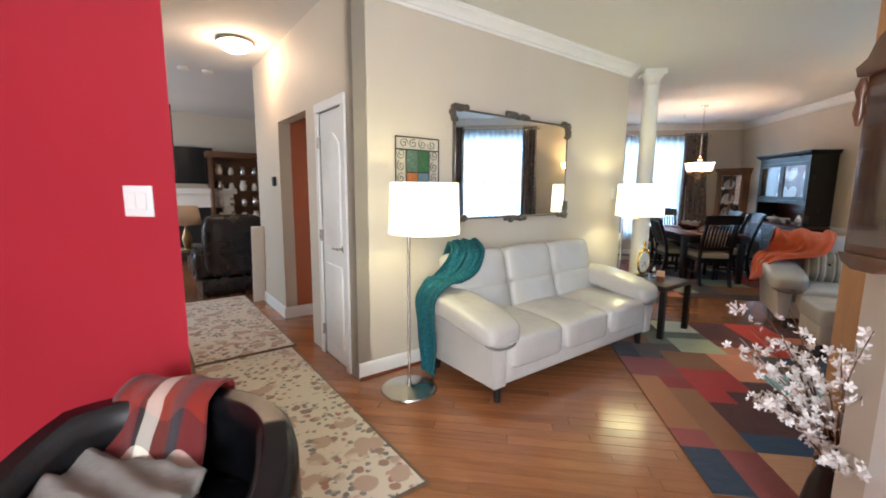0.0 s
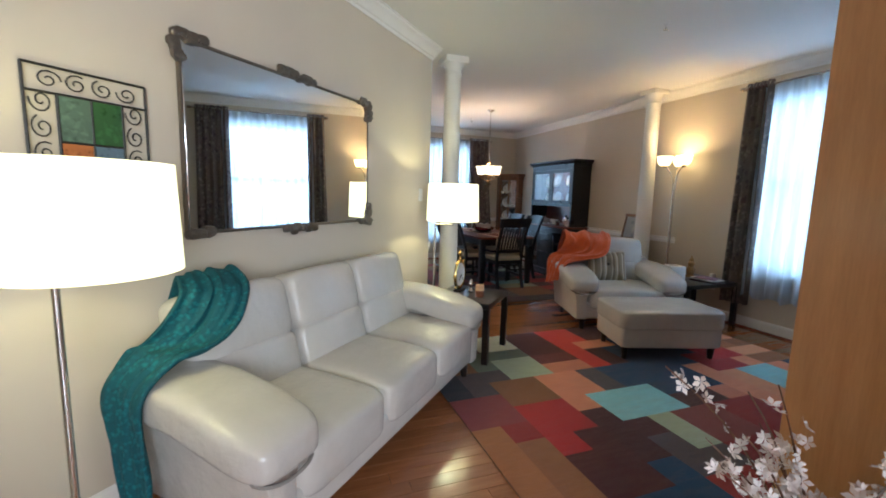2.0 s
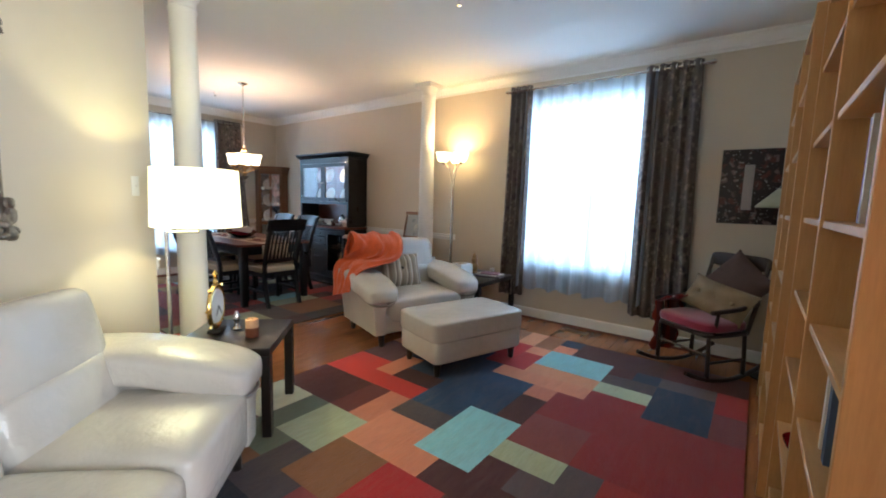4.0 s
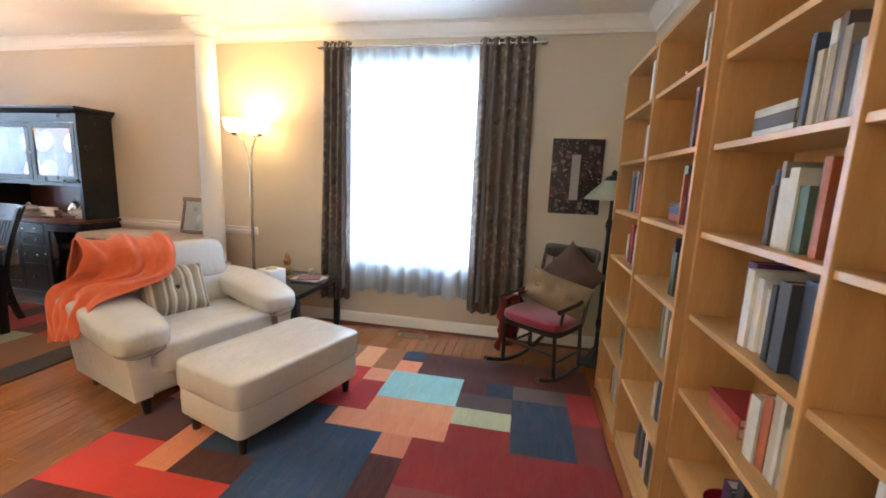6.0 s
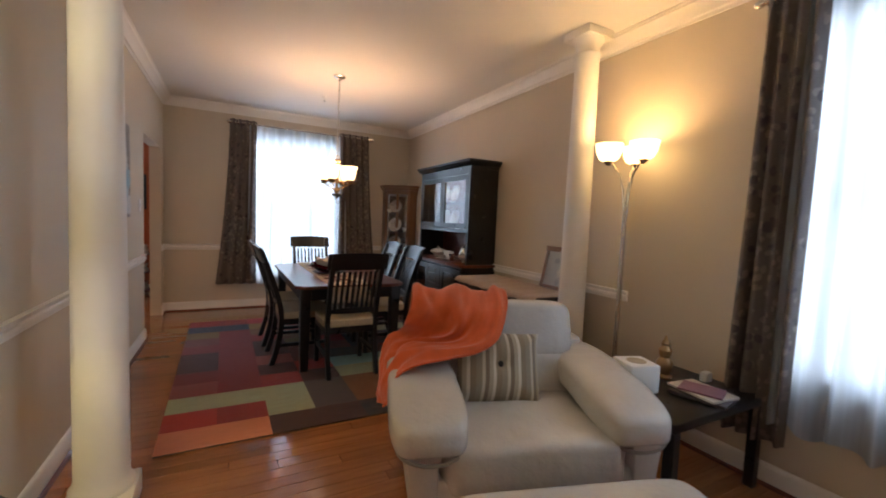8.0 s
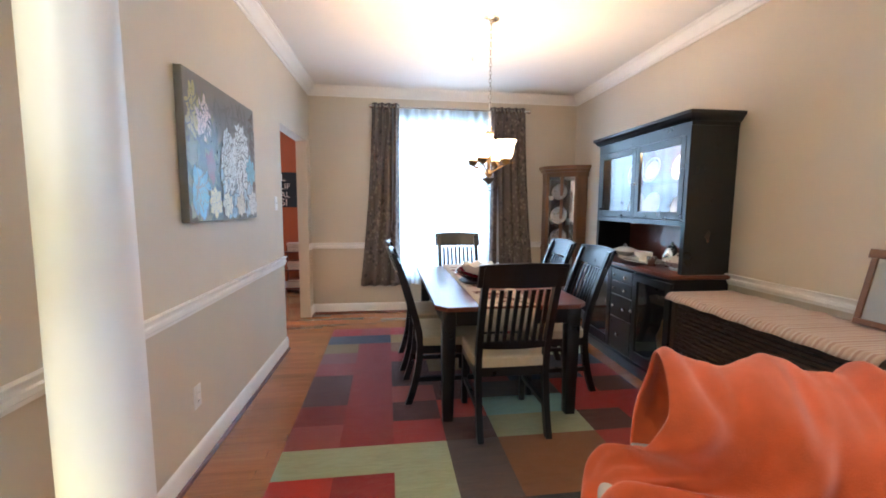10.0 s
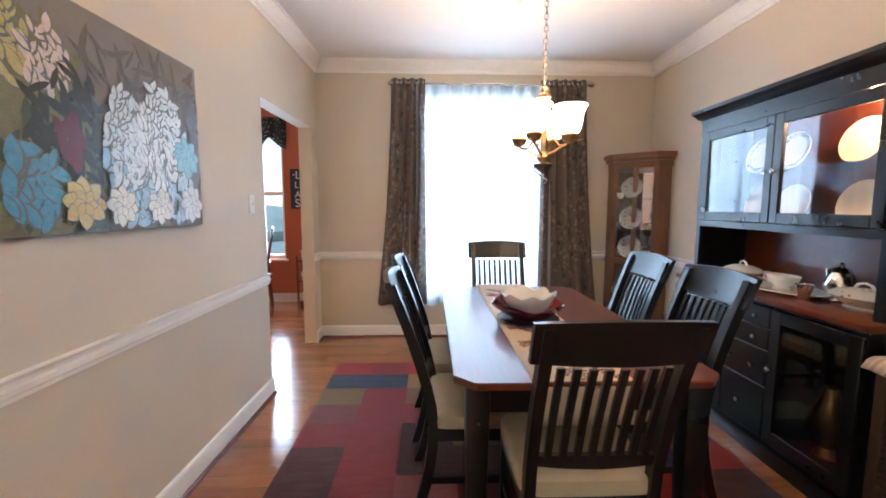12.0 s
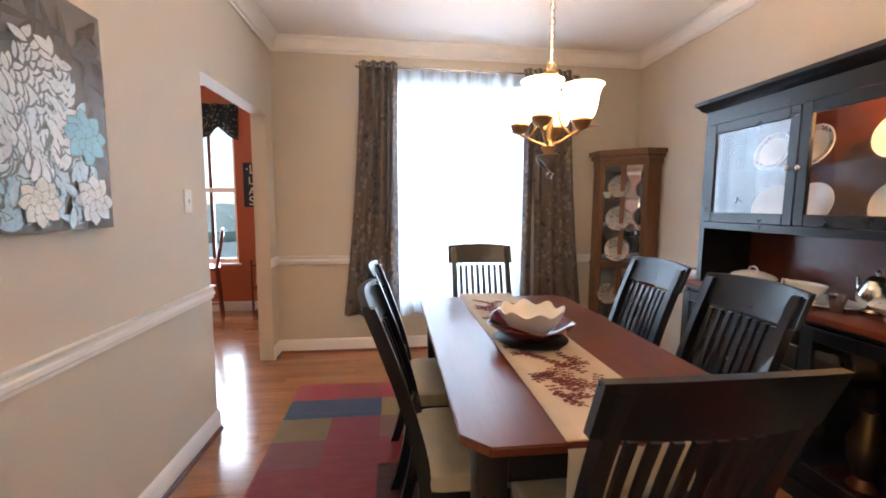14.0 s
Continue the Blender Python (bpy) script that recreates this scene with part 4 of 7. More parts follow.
def dining_chair(m, label):
    """Slat-back chair; local -y is its front."""
    c = thing("dining_chair", label, "chair", m, "chairs round the dining table")
    part("seat", soft(B(), (0, -0.01, 0.455), (0.47, 0.45, 0.075), 0.25, 14), M_SEAT, c, "oatmeal upholstered seat")
    bm = B()
    box(bm, -0.225, -0.22, 0.37, 0.225, -0.195, 0.425)
    box(bm, -0.215, 0.185, 0.37, 0.215, 0.21, 0.425)
    box(bm, -0.225, -0.195, 0.37, -0.20, 0.185, 0.425)
    box(bm, 0.20, -0.195, 0.37, 0.225, 0.185, 0.425)
    part("seat_frame", bm, M_BLACKWOOD, c)
    for x in (-0.205, 0.205):
        bm = B()
        box(bm, x - 0.019, -0.23, 0, x + 0.019, -0.19, 0.42, 0.005, 1)
        part("leg", bm, M_BLACKWOOD, c)
        # back post: one swept piece from foot to top
        bm = B()
        prev = None
        for i in range(13):
            z = 1.045 * i / 12
            y = 0.20 + (0.085 * (1 - z / 0.45) ** 2 if z < 0.45 else 0.17 * ((z - 0.45) / 0.57) ** 1.35)
            ring = [bm.verts.new((x + a, y + b, z)) for a, b in ((-0.018, -0.022), (0.018, -0.022), (0.018, 0.022), (-0.018, 0.022))]
            if prev:
                for k in range(4):
                    bm.faces.new((prev[k], prev[(k + 1) % 4], ring[(k + 1) % 4], ring[k]))
            else:
                bm.faces.new(ring)
            prev = ring
        bm.faces.new(prev)
        part("leg", bm, M_BLACKWOOD, c)

    def back_y(z):
        return 0.20 + 0.17 * ((z - 0.45) / 0.57) ** 1.35

    def rail(name, z0, z1, th, bow, over):
        bm = B()
        n = 12
        prev = None
        for i in range(n + 1):
            f = i / n
            x = -0.205 - over + (0.41 + 2 * over) * f
            y = bow * math.sin(math.pi * f)
            cr = 0.012 * math.sin(math.pi * f) if over else 0
            ring = [bm.verts.new(p) for p in ((x, back_y(z0) - th / 2 + y, z0), (x, back_y(z0) + th / 2 + y, z0), (x, back_y(z1) + th / 2 + y, z1 + cr), (x, back_y(z1) - th / 2 + y, z1 + cr))]
            if prev:
                for k in range(4):
                    bm.faces.new((prev[k], prev[(k + 1) % 4], ring[(k + 1) % 4], ring[k]))
            else:
                bm.faces.new(ring)
            prev = ring
        bm.faces.new(prev)
        part(name, bm, M_BLACKWOOD, c)
    rail("crest_rail", 0.93, 1.06, 0.024, 0.03, 0.042)
    rail("lower_rail", 0.545, 0.585, 0.022, 0.02, -0.012)
    for i in range(8):
        x = -0.155 + 0.31 * i / 7
        bw = 0.025 * math.sin(math.pi * (x + 0.205) / 0.41)
        bm = B()
        prev = None
        for j in range(7):
            z = 0.58 + (0.915 - 0.58) * j / 6
            y = back_y(z) + bw
            ring = [bm.verts.new((x + a, y + b, z)) for a, b in ((-0.011, -0.007), (0.011, -0.007), (0.011, 0.007), (-0.011, 0.007))]
            if prev:
                for k in range(4):
                    bm.faces.new((prev[k], prev[(k + 1) % 4], ring[(k + 1) % 4], ring[k]))
            else:
                bm.faces.new(ring)
            prev = ring
        bm.faces.new(prev)
        part("slat", bm, M_BLACKWOOD, c)
    for x in (-0.205, 0.205):
        part("stretcher", box(B(), x - 0.012, -0.19, 0.17, x + 0.012, 0.225, 0.20), M_BLACKWOOD, c)
    return c


CH = dining_chair(pose(2.93, 7.92, 0, 0, 0, 180), "black slat-back dining chair with an oatmeal seat, at the table's end")
for x, y, a, lab in ((2.98, 9.62, 0, "black slat-back dining chair before the dining window"), (2.62, 8.36, 90, "black slat-back dining chair tucked to the table's side"), (2.60, 8.95, 90, "black slat-back dining chair tucked to the table's side"), (3.42, 8.40, -90, "black slat-back dining chair on the hutch side of the table"), (3.42, 9.02, -90, "black slat-back dining chair on the hutch side of the table")):
    tagged(copy_thing(CH, pose(x, y, 0, 0, 0, a)), lab)


def hutch():
    """China hutch: local x runs along the wall, front is -y."""
    h = thing("china_hutch", "black painted china hutch with glazed doors, open shelf and cherry counter", "hutch", pose(east(9.335) - 0.003, 9.335, 0, 0, 0, -90 - ELEAN))
    w = 1.29
    dl, du = 0.44, 0.36
    t = 0.025
    y0 = -dl
    # lower body
    part("side_panel", box(B(), 0, y0 + 0.02, 0.09, t, -0.001, 0.86), M_BLACKWOOD, h)
    part("side_panel", box(B(), w - t, y0 + 0.02, 0.09, w, -0.001, 0.86), M_BLACKWOOD, h)
    part("lower_back", box(B(), t, -0.015, 0.09, w - t, -0.001, 0.86), M_BLACKWOOD, h)
    part("bottom_panel", box(B(), t, y0 + 0.03, 0.09, w - t, -0.015, 0.115), M_BLACKWOOD, h)
    part("top_panel", box(B(), t, y0 + 0.03, 0.835, w - t, -0.015, 0.858), M_BLACKWOOD, h)
    for x in (0.47, 0.80):
        part("divider", box(B(), x, y0 + 0.02, 0.115, x + 0.02, -0.015, 0.835), M_BLACKWOOD, h)
    part("plinth", box(B(), -0.01, y0, 0, w + 0.01, -0.001, 0.089, 0.006, 2), M_BLACKWOOD, h)
    part("counter", box(B(), -0.025, y0 - 0.025, 0.861, w + 0.025, -0.001, 0.892, 0.008, 2), M_CHERRY, h, "polished cherry counter")
    for x0, x1 in ((0.005, 0.475), (0.815, w - 0.005)):
        fr = B()
        for a, b, c, d in ((x0, 0.12, x0 + 0.06, 0.83), (x1 - 0.06, 0.12, x1, 0.83), (x0 + 0.06, 0.12, x1 - 0.06, 0.19), (x0 + 0.06, 0.77, x1 - 0.06, 0.83)):
            box(fr, a, y0, b, c, y0 + 0.02, d, 0.002)
        dr = part("door", fr, M_BLACKWOOD, h)
        part("pane", box(B(), x0 + 0.06, y0 + 0.009, 0.19, x1 - 0.06, y0 + 0.013, 0.77), M_CABGLASS, dr)
        kx = x1 - 0.03 if x0 < 0.5 else x0 + 0.03
        part("knob", lathe(B(), [(0.005, 0), (0.005, 0.012), (0.014, 0.018), (0.014, 0.026), (0.006, 0.03)], 12, m=pose(kx, y0, 0.52, 90, 0, 0)), M_CHROME, dr)
    for i, (a, b) in enumerate(((0.12, 0.40), (0.405, 0.60), (0.605, 0.72), (0.725, 0.83))):
        dr = part("drawer_front", box(B(), 0.482, y0, a, 0.808, y0 + 0.019, b, 0.004, 1), M_BLACKWOOD, h)
        for kx in (0.56, 0.73) if i else (0.645,):
            part("knob", lathe(B(), [(0.005, 0), (0.005, 0.012), (0.013, 0.018), (0.013, 0.026), (0.006, 0.03)], 12, m=pose(kx, y0, (a + b) / 2, 90, 0, 0)), M_CHROME, dr)
    # upper body
    yu = -du
    part("side_panel", box(B(), 0.01, yu + 0.02, 0.892, 0.01 + t, -0.001, 1.93), M_BLACKWOOD, h)
    part("side_panel", box(B(), w - 0.01 - t, yu + 0.02, 0.892, w - 0.01, -0.001, 1.93), M_BLACKWOOD, h)
    part("upper_back", box(B(), 0.035, -0.012, 0.892, w - 0.035, -0.001, 1.93), M_BLACKWOOD, h)
    part("shelf_board", box(B(), 0.035, yu + 0.02, 1.235, w - 0.035, -0.012, 1.262), M_BLACKWOOD, h)
    part("top_panel", box(B(), 0.035, yu + 0.02, 1.905, w - 0.035, -0.012, 1.93), M_BLACKWOOD, h)
    part("back_panel", box(B(), 0.037, -0.018, 0.895, w - 0.037, -0.013, 1.90), M_CHERRY, h, "cherry stained back panel")
    part("shelf", box(B(), 0.037, yu + 0.05, 1.565, w - 0.037, -0.019, 1.577), M_CABGLASS, h)
    bm = B()
    for a, b, c, d in ((0.01, 1.235, 0.045, 1.93), (w - 0.045, 1.235, w - 0.01, 1.93), (0.045, 1.235, w - 0.045, 1.275), (0.045, 1.87, w - 0.045, 1.93)):
        box(bm, a, yu, b, c, yu + 0.02, d)
    box(bm, 0.01, yu, 0.892, 0.05, yu + 0.02, 1.235)
    box(bm, w - 0.05, yu, 0.892, w - 0.01, yu + 0.02, 1.235)
    part("face_frame", bm, M_BLACKWOOD, h)
    for x0, x1 in ((0.047, w / 2 - 0.002), (w / 2 + 0.002, w - 0.047)):
        fr = B()
        for a, b, c, d in ((x0, 1.278, x0 + 0.055, 1.868), (x1 - 0.055, 1.278, x1, 1.868), (x0 + 0.055, 1.278, x1 - 0.055, 1.335), (x0 + 0.055, 1.81, x1 - 0.055, 1.868)):
            box(fr, a, yu - 0.004, b, c, yu + 0.018, d, 0.003)
        dr = part("door", fr, M_BLACKWOOD, h)
        part("pane", box(B(), x0 + 0.055, yu + 0.006, 1.335, x1 - 0.055, yu + 0.010, 1.81), M_CABGLASS, dr)
        kx = x1 - 0.025 if x0 < 0.5 else x0 + 0.025
        part("knob", lathe(B(), [(0.005, 0), (0.005, 0.012), (0.014, 0.018), (0.014, 0.026), (0.006, 0.03)], 12, m=pose(kx, yu - 0.004, 1.56, 90, 0, 0)), M_CHROME, dr)
    bm = B()
    n = [(0.0, 1.93), (0.0, 1.955), (0.02, 1.965), (0.035, 1.99), (0.05, 2.0), (0.05, 2.022)]
    prev = None
    for o, z in n:
        ring = [bm.verts.new(p) for p in ((0.005 - o, yu - o, z), (w - 0.005 + o, yu - o, z), (w - 0.005 + o, -0.001, z), (0.005 - o, -0.001, z))]
        if prev:
            for k in range(4):
                bm.faces.new((prev[k], prev[(k + 1) % 4], ring[(k + 1) % 4], ring[k]))
        else:
            bm.faces.new(ring)
        prev = ring
    bm.faces.new(prev)
    part("cornice", bm, M_BLACKWOOD, h)


hutch()


# ---- curtains ----
def drape(name, m, w, z0, z1, waves, amp, material, label, category, group, seed=0, flare=0.0, thick=0.004, ruffle=0.0, nz=14, grommets=True):
    """Hanging cloth along local x, folds swinging in y."""
    rng = random.Random(seed)
    ph = [rng.uniform(0, 6.28) for _ in range(4)]
    c = thing(name, label, category, m, group)

    def fn(u, v):
        z = z1 + (z0 - z1) * v
        x = w * u + (flare * u if flare > 0 else flare * (1 - u)) * v ** 1.5
        a = amp * (0.75 + 0.35 * v)
        y = a * math.cos(2 * math.pi * waves * u) + 0.35 * a * v * math.sin(2 * math.pi * waves * 0.53 * u + ph[0])
        x += 0.012 * v * math.sin(2 * math.pi * waves * u * 0.7 + ph[1] + 2 * v)
        if v > 0.99:
            z += ruffle * math.sin(2 * math.pi * waves * 0.6 * u + ph[2])
        return Vector((x, y, z))
    part("cloth", sheet(B(), max(24, int(waves * 12)), nz, fn), material, c, thick=thick)
    if grommets:
        for i in range(int(waves * 2)):
            u = (i + 0.5) / (waves * 2)
            part("grommet", tube(B(), [(w * u, 0.028 * math.cos(t), z1 - 0.045 + 0.028 * math.sin(t)) for t in [2 * math.pi * q / 12 for q in range(13)]], 0.006, 6), M_CHROME, c)
    return c


def rod(m, l, label):
    r = thing("curtain_rod", label, "curtain rod", m)
    part("bar", tube(B(), [(0, 0, 0), (l, 0, 0)], 0.010, 10), M_CHROME, r)
    for x in (-0.0, l):
        part("finial", lathe(B(), [(0.012, 0), (0.02, 0.01), (0.024, 0.03), (0.016, 0.05), (0.004, 0.056)], 14, m=pose(x, 0, 0, 0, 90 if x else -90, 0)), M_CHROME, r)
    for x in (0.10, l / 2, l - 0.10):
        part("bracket", tube(B(), [(x, 0.0, -0.012), (x, 0.09, -0.012)], 0.006, 6), M_CHROME, r)


def dressing(m, x_l, x_r, wl, wr, z_top, z_bot, rod0, rod1, sheer0, sheer1, sz, seed, where):
    """Two drapes, a sheer and a rod; local x along the wall, -y into the room."""
    rod(m @ pose(rod0, -0.10, z_top - 0.045), rod1 - rod0, "thin nickel curtain rod over the %s window" % where)
    drape("curtain", m @ pose(x_l, -0.10, 0), wl, z_bot, z_top, 4, 0.034, M_DRAPE, "taupe damask curtain panel on grommets at the %s window" % where, "curtain", "drapes", seed, -0.17 if where == "dining" else -0.05)
    drape("curtain", m @ pose(x_r, -0.10, 0), wr, z_bot, z_top, 5, 0.034, M_DRAPE, "taupe damask curtain panel on grommets at the %s window" % where, "curtain", "drapes", seed + 1, 0.17 if where == "dining" else 0.04)
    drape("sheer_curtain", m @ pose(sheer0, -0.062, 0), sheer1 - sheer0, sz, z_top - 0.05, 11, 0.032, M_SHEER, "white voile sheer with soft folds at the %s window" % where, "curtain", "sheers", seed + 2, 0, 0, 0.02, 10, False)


dressing(M_R, FAR - 5.52, FAR - 4.10, 0.27, 0.46, 2.63, 0.27, FAR - 5.52, FAR - 3.60, FAR - 5.40, FAR - 3.95, 0.37, 11, "living room")
dressing(M_F, 2.03 - LEFT, 3.50 - LEFT, 0.33, 0.46, 2.60, 0.36, 2.05 - LEFT, 3.97 - LEFT, 2.22 - LEFT, 3.70 - LEFT, 0.36, 31, "dining")


# ---- living room, smaller things ----
def mirror():
    m = thing("wall_mirror", "large wall mirror in a thin frame with carved pewter corners", "mirror", diag(0.845, 0.004, 1.155))
    w, h = 1.44, 0.885
    part("glass", box(B(), 0.012, -0.022, 0.012, w - 0.012, -0.012, h - 0.012, 0.006, 1), M_MIRROR, m)
    for a, b, c, d in ((0, 0, w, 0.014), (0, h - 0.014, w, h), (0, 0.014, 0.014, h - 0.014), (w - 0.014, 0.014, w, h - 0.014)):
        part("frame", box(B(), a, -0.026, b, c, -0.001, d, 0.004, 2), M_PEWTER, m)

    def leafage(cx, cz, dx, dz, n, r):
        """A spray of carved leaves with a scroll on each, laid along the frame."""
        rng = random.Random(int(cx * 97 + cz * 31))
        for i in range(n):
            f = i / max(1, n - 1)
            x, z = cx + dx * f, cz + dz * f
            leaf = part("carved_leaf", soft(B(), (x + rng.uniform(-0.012, 0.012), -0.03, z + rng.uniform(-0.012, 0.012)), (r * rng.uniform(0.8, 1.4), 0.035, r * rng.uniform(0.7, 1.2)), 0.8, 5, None), M_PEWTER, m)
            part("scroll", tube(B(), [(x + 0.03 * math.cos(t) * (1 - t / 9), -0.04, z + 0.03 * math.sin(t) * (1 - t / 9)) for t in [0.6 * q + i for q in range(9)]], 0.006, 5), M_PEWTER, leaf)
    leafage(-0.01, h - 0.10, 0.0, 0.10, 5, 0.055)
    leafage(0.0, h + 0.005, 0.11, 0.0, 5, 0.05)
    leafage(w + 0.005, h - 0.11, 0.0, 0.10, 5, 0.05)
    leafage(w - 0.10, h + 0.0, 0.1, 0.0, 4, 0.045)
    leafage(w + 0.005, 0.0, 0.0, 0.11, 5, 0.05)
    leafage(w - 0.10, 0.0, 0.1, 0.0, 4, 0.045)
    leafage(0.0, 0.0, 0.10, 0.0, 5, 0.05)
    leafage(w / 2 - 0.13, h + 0.012, 0.26, 0.0, 8, 0.05)
    leafage(w / 2 - 0.13, -0.008, 0.26, 0.0, 8, 0.05)


mirror()


def iron_panel():
    """Wrought-iron wall panel round four panes of coloured glass."""
    p = thing("iron_wall_panel", "wrought iron scroll panel framing four panes of coloured glass", "wall art", diag(0.315, 0.004, 1.27))
    w, h = 0.385, 0.51
    bm = B()
    for a, b in (((0, 0), (w, 0)), ((w, 0), (w, h)), ((w, h), (0, h)), ((0, h), (0, 0)), ((0.09, 0.09), (w - 0.09, 0.09)), ((w - 0.09, 0.09), (w - 0.09, h - 0.09)), ((w - 0.09, h - 0.09), (0.09, h - 0.09)), ((0.09, h - 0.09), (0.09, 0.09)), ((w / 2, 0.09), (w / 2, h - 0.09)), ((0.09, h / 2), (w - 0.09, h / 2)), ((0, 0.09), (0.09, 0.09)), ((w - 0.09, h - 0.09), (w, h - 0.09)), ((0.09, h - 0.09), (0.0, h - 0.09)), ((w - 0.09, 0.09), (w, 0.09))):
        tube(bm, [(a[0], -0.016, a[1]), (b[0], -0.016, b[1])], 0.005, 6)
    part("frame", bm, M_IRON, p)
    for i in range(4):
        for x in (0.045, w - 0.045):
            z = 0.12 + 0.09 * i
            bm = B()
            tube(bm, [(x + 0.034 * math.cos(t + i) * (1 - t / 11), -0.016, z + 0.042 * math.sin(t + i) * (1 - t / 11)) for t in [0.5 * q for q in range(19)]], 0.003, 5)
            part("scroll", bm, M_IRON, p)
    for i in range(4):
        for z in (0.045, h - 0.045):
            x = 0.07 + 0.082 * i
            bm = B()
            tube(bm, [(x + 0.038 * math.cos(t + i) * (1 - t / 11), -0.016, z + 0.034 * math.sin(t + i) * (1 - t / 11)) for t in [0.5 * q for q in range(19)]], 0.003, 5)
            part("scroll", bm, M_IRON, p)
    cols = ((0.42, 0.15, 0.05), (0.13, 0.18, 0.23), (0.10, 0.15, 0.11), (0.045, 0.11, 0.04))
    for k, (a, b) in enumerate(((0.092, 0.092), (w / 2 + 0.004, 0.092), (0.092, h / 2 + 0.004), (w / 2 + 0.004, h / 2 + 0.004))):
        mt = printed("coloured_glass_%s" % "abcd"[k], cols[k], [([v * 1.4 for v in cols[k]], 1.5, 0.5), ([v * 0.6 for v in cols[k]], 2, 0.4)], 22, 0.15, 0.45, 1.4, 0.3)
        part("pane", box(B(), a, -0.018, b, a + w / 2 - 0.096, -0.012, b + h / 2 - 0.096), mt, p)


iron_panel()


def end_table(name, m, w, d, h, material, label):
    t = thing(name, label, "side table", m)
    part("tabletop", box(B(), 0, 0, h - 0.045, w, d, h, 0.004, 2), material, t)
    for x in (0.0, w - 0.05):
        for y in (0.0, d - 0.05):
            part("leg", box(B(), x, y, 0, x + 0.05, y + 0.05, h - 0.046, 0.003), material, t)
    return t


end_table("end_table", diag(2.66, 0.92), 0.56, 0.52, 0.52, M_ESPRESSO, "square espresso wood end table beside the sofa")
end_table("side_table", pose(3.73, 5.36, 0), 0.78, 0.55, 0.50, M_BLACKWOOD, "black square side table between armchair and window")


def candle(at):
    c = thing("candle", "brown banded pillar candle with a lit cream top", "candle", pose(*at))
    part("wax_base", lathe(B(), [(0.034, 0), (0.036, 0.005), (0.036, 0.055)], 24), grainy("candle_wax_brown", (0.22, 0.07, 0.03), 0.15, 0.5), c)
    part("wax_top", lathe(B(), [(0.036, 0.055), (0.036, 0.10), (0.032, 0.105), (0.028, 0.095), (0.004, 0.092)], 24), grainy("candle_wax_cream", (0.75, 0.45, 0.25), 0.1, 0.45), c)
    part("wick", tube(B(), [(0, 0, 0.09), (0.002, 0, 0.108)], 0.0015, 5), M_BLACK, c)


candle((1.36, 5.42, 0.521))


def wheel_clock(at):
    c = thing("brass_wheel_clock", "brass desk clock shaped like a ship's wheel on a dark base", "clock", pose(*at, 0, 0, 48))
    part("base", box(B(), -0.06, -0.035, 0, 0.06, 0.035, 0.02, 0.004, 2), M_ESPRESSO, c)
    ring = [(0.115 * math.cos(t), 0, 0.155 + 0.125 * math.sin(t)) for t in [2 * math.pi * q / 28 for q in range(29)]]
    part("rim", tube(B(), ring, 0.014, 8), M_BRASS, c)
    part("dial", lathe(B(), [(0.098, -0.012), (0.102, 0), (0.098, 0.012)], 32, m=pose(0, 0, 0.155, 90, 0, 0)), M_WHITE, c, "white clock dial")
    for a in (0.9, 2.3):
        part("hand_bar", box(B(), 0, -0.016, 0.152, 0.07, -0.013, 0.158, m=Matrix.Translation((0, 0, 0.155)) @ pose(0, 0, 0, 0, math.degrees(a), 0) @ Matrix.Translation((0, 0, -0.155))), M_BLACK, c)
    for i in range(8):
        a = 2 * math.pi * i / 8
        part("spoke", tube(B(), [(0.115 * math.cos(a), 0, 0.155 + 0.125 * math.sin(a)), (0.15 * math.cos(a), 0, 0.155 + 0.16 * math.sin(a))], 0.007, 6, 0.009), M_BRASS, c)
    part("finial", lathe(B(), [(0.008, 0.28), (0.014, 0.30), (0.006, 0.32), (0.018, 0.345), (0.004, 0.37)], 12), M_BRASS, c)


wheel_clock((1.27, 5.66, 0.521))
bm = lathe(B(), [(0.022, 0), (0.026, 0.01), (0.014, 0.03), (0.018, 0.06), (0.022, 0.08), (0.012, 0.10), (0.010, 0.115)], 14)
solid("salt_cellar", bm, M_SILVER, "small silver pot beside the brass clock", "pot", pose(1.36, 5.60, 0.521))


def wave(x, y, s=1.0):
    return noise.noise(Vector((x * s, y * s, 0.7)))


def drape_along(path, across, nu, nv, fold, seed, freq=15):
    """A cloth laid along a path of places; across gives the half-width vector at each place."""
    def pick(seq, t):
        f = t * (len(seq) - 1)
        i = min(len(seq) - 2, int(f))
        a, b, c, d = (Vector(seq[max(0, min(len(seq) - 1, q))]) for q in (i - 1, i, i + 1, i + 2))
        t = f - i
        return 0.5 * (2 * b + (c - a) * t + (2 * a - 5 * b + 4 * c - d) * t * t + (3 * b - a - 3 * c + d) * t ** 3)

    def fn(u, v):
        p, w = pick(path, v), pick(across, v)
        t = (pick(path, min(1, v + 0.01)) - pick(path, max(0, v - 0.01))).normalized()
        n = t.cross(w).normalized()
        wob = noise.noise(Vector((u * 4 + seed, v * 5, seed)))
        rip = fold * (math.sin(u * freq + 4.0 * wob + 3 * v + seed) * 0.6 + 0.8 * wob)
        crumple = noise.noise(Vector((u * 13 + seed, v * 8, 2.0))) + 0.1 * math.sin(u * freq * 2.3 + 9 * wob)
        return p + w * (2 * u - 1) + n * (rip + 0.35 * fold * crumple) + t * 0.012 * wob
    return sheet(B(), nu, nv, fn)


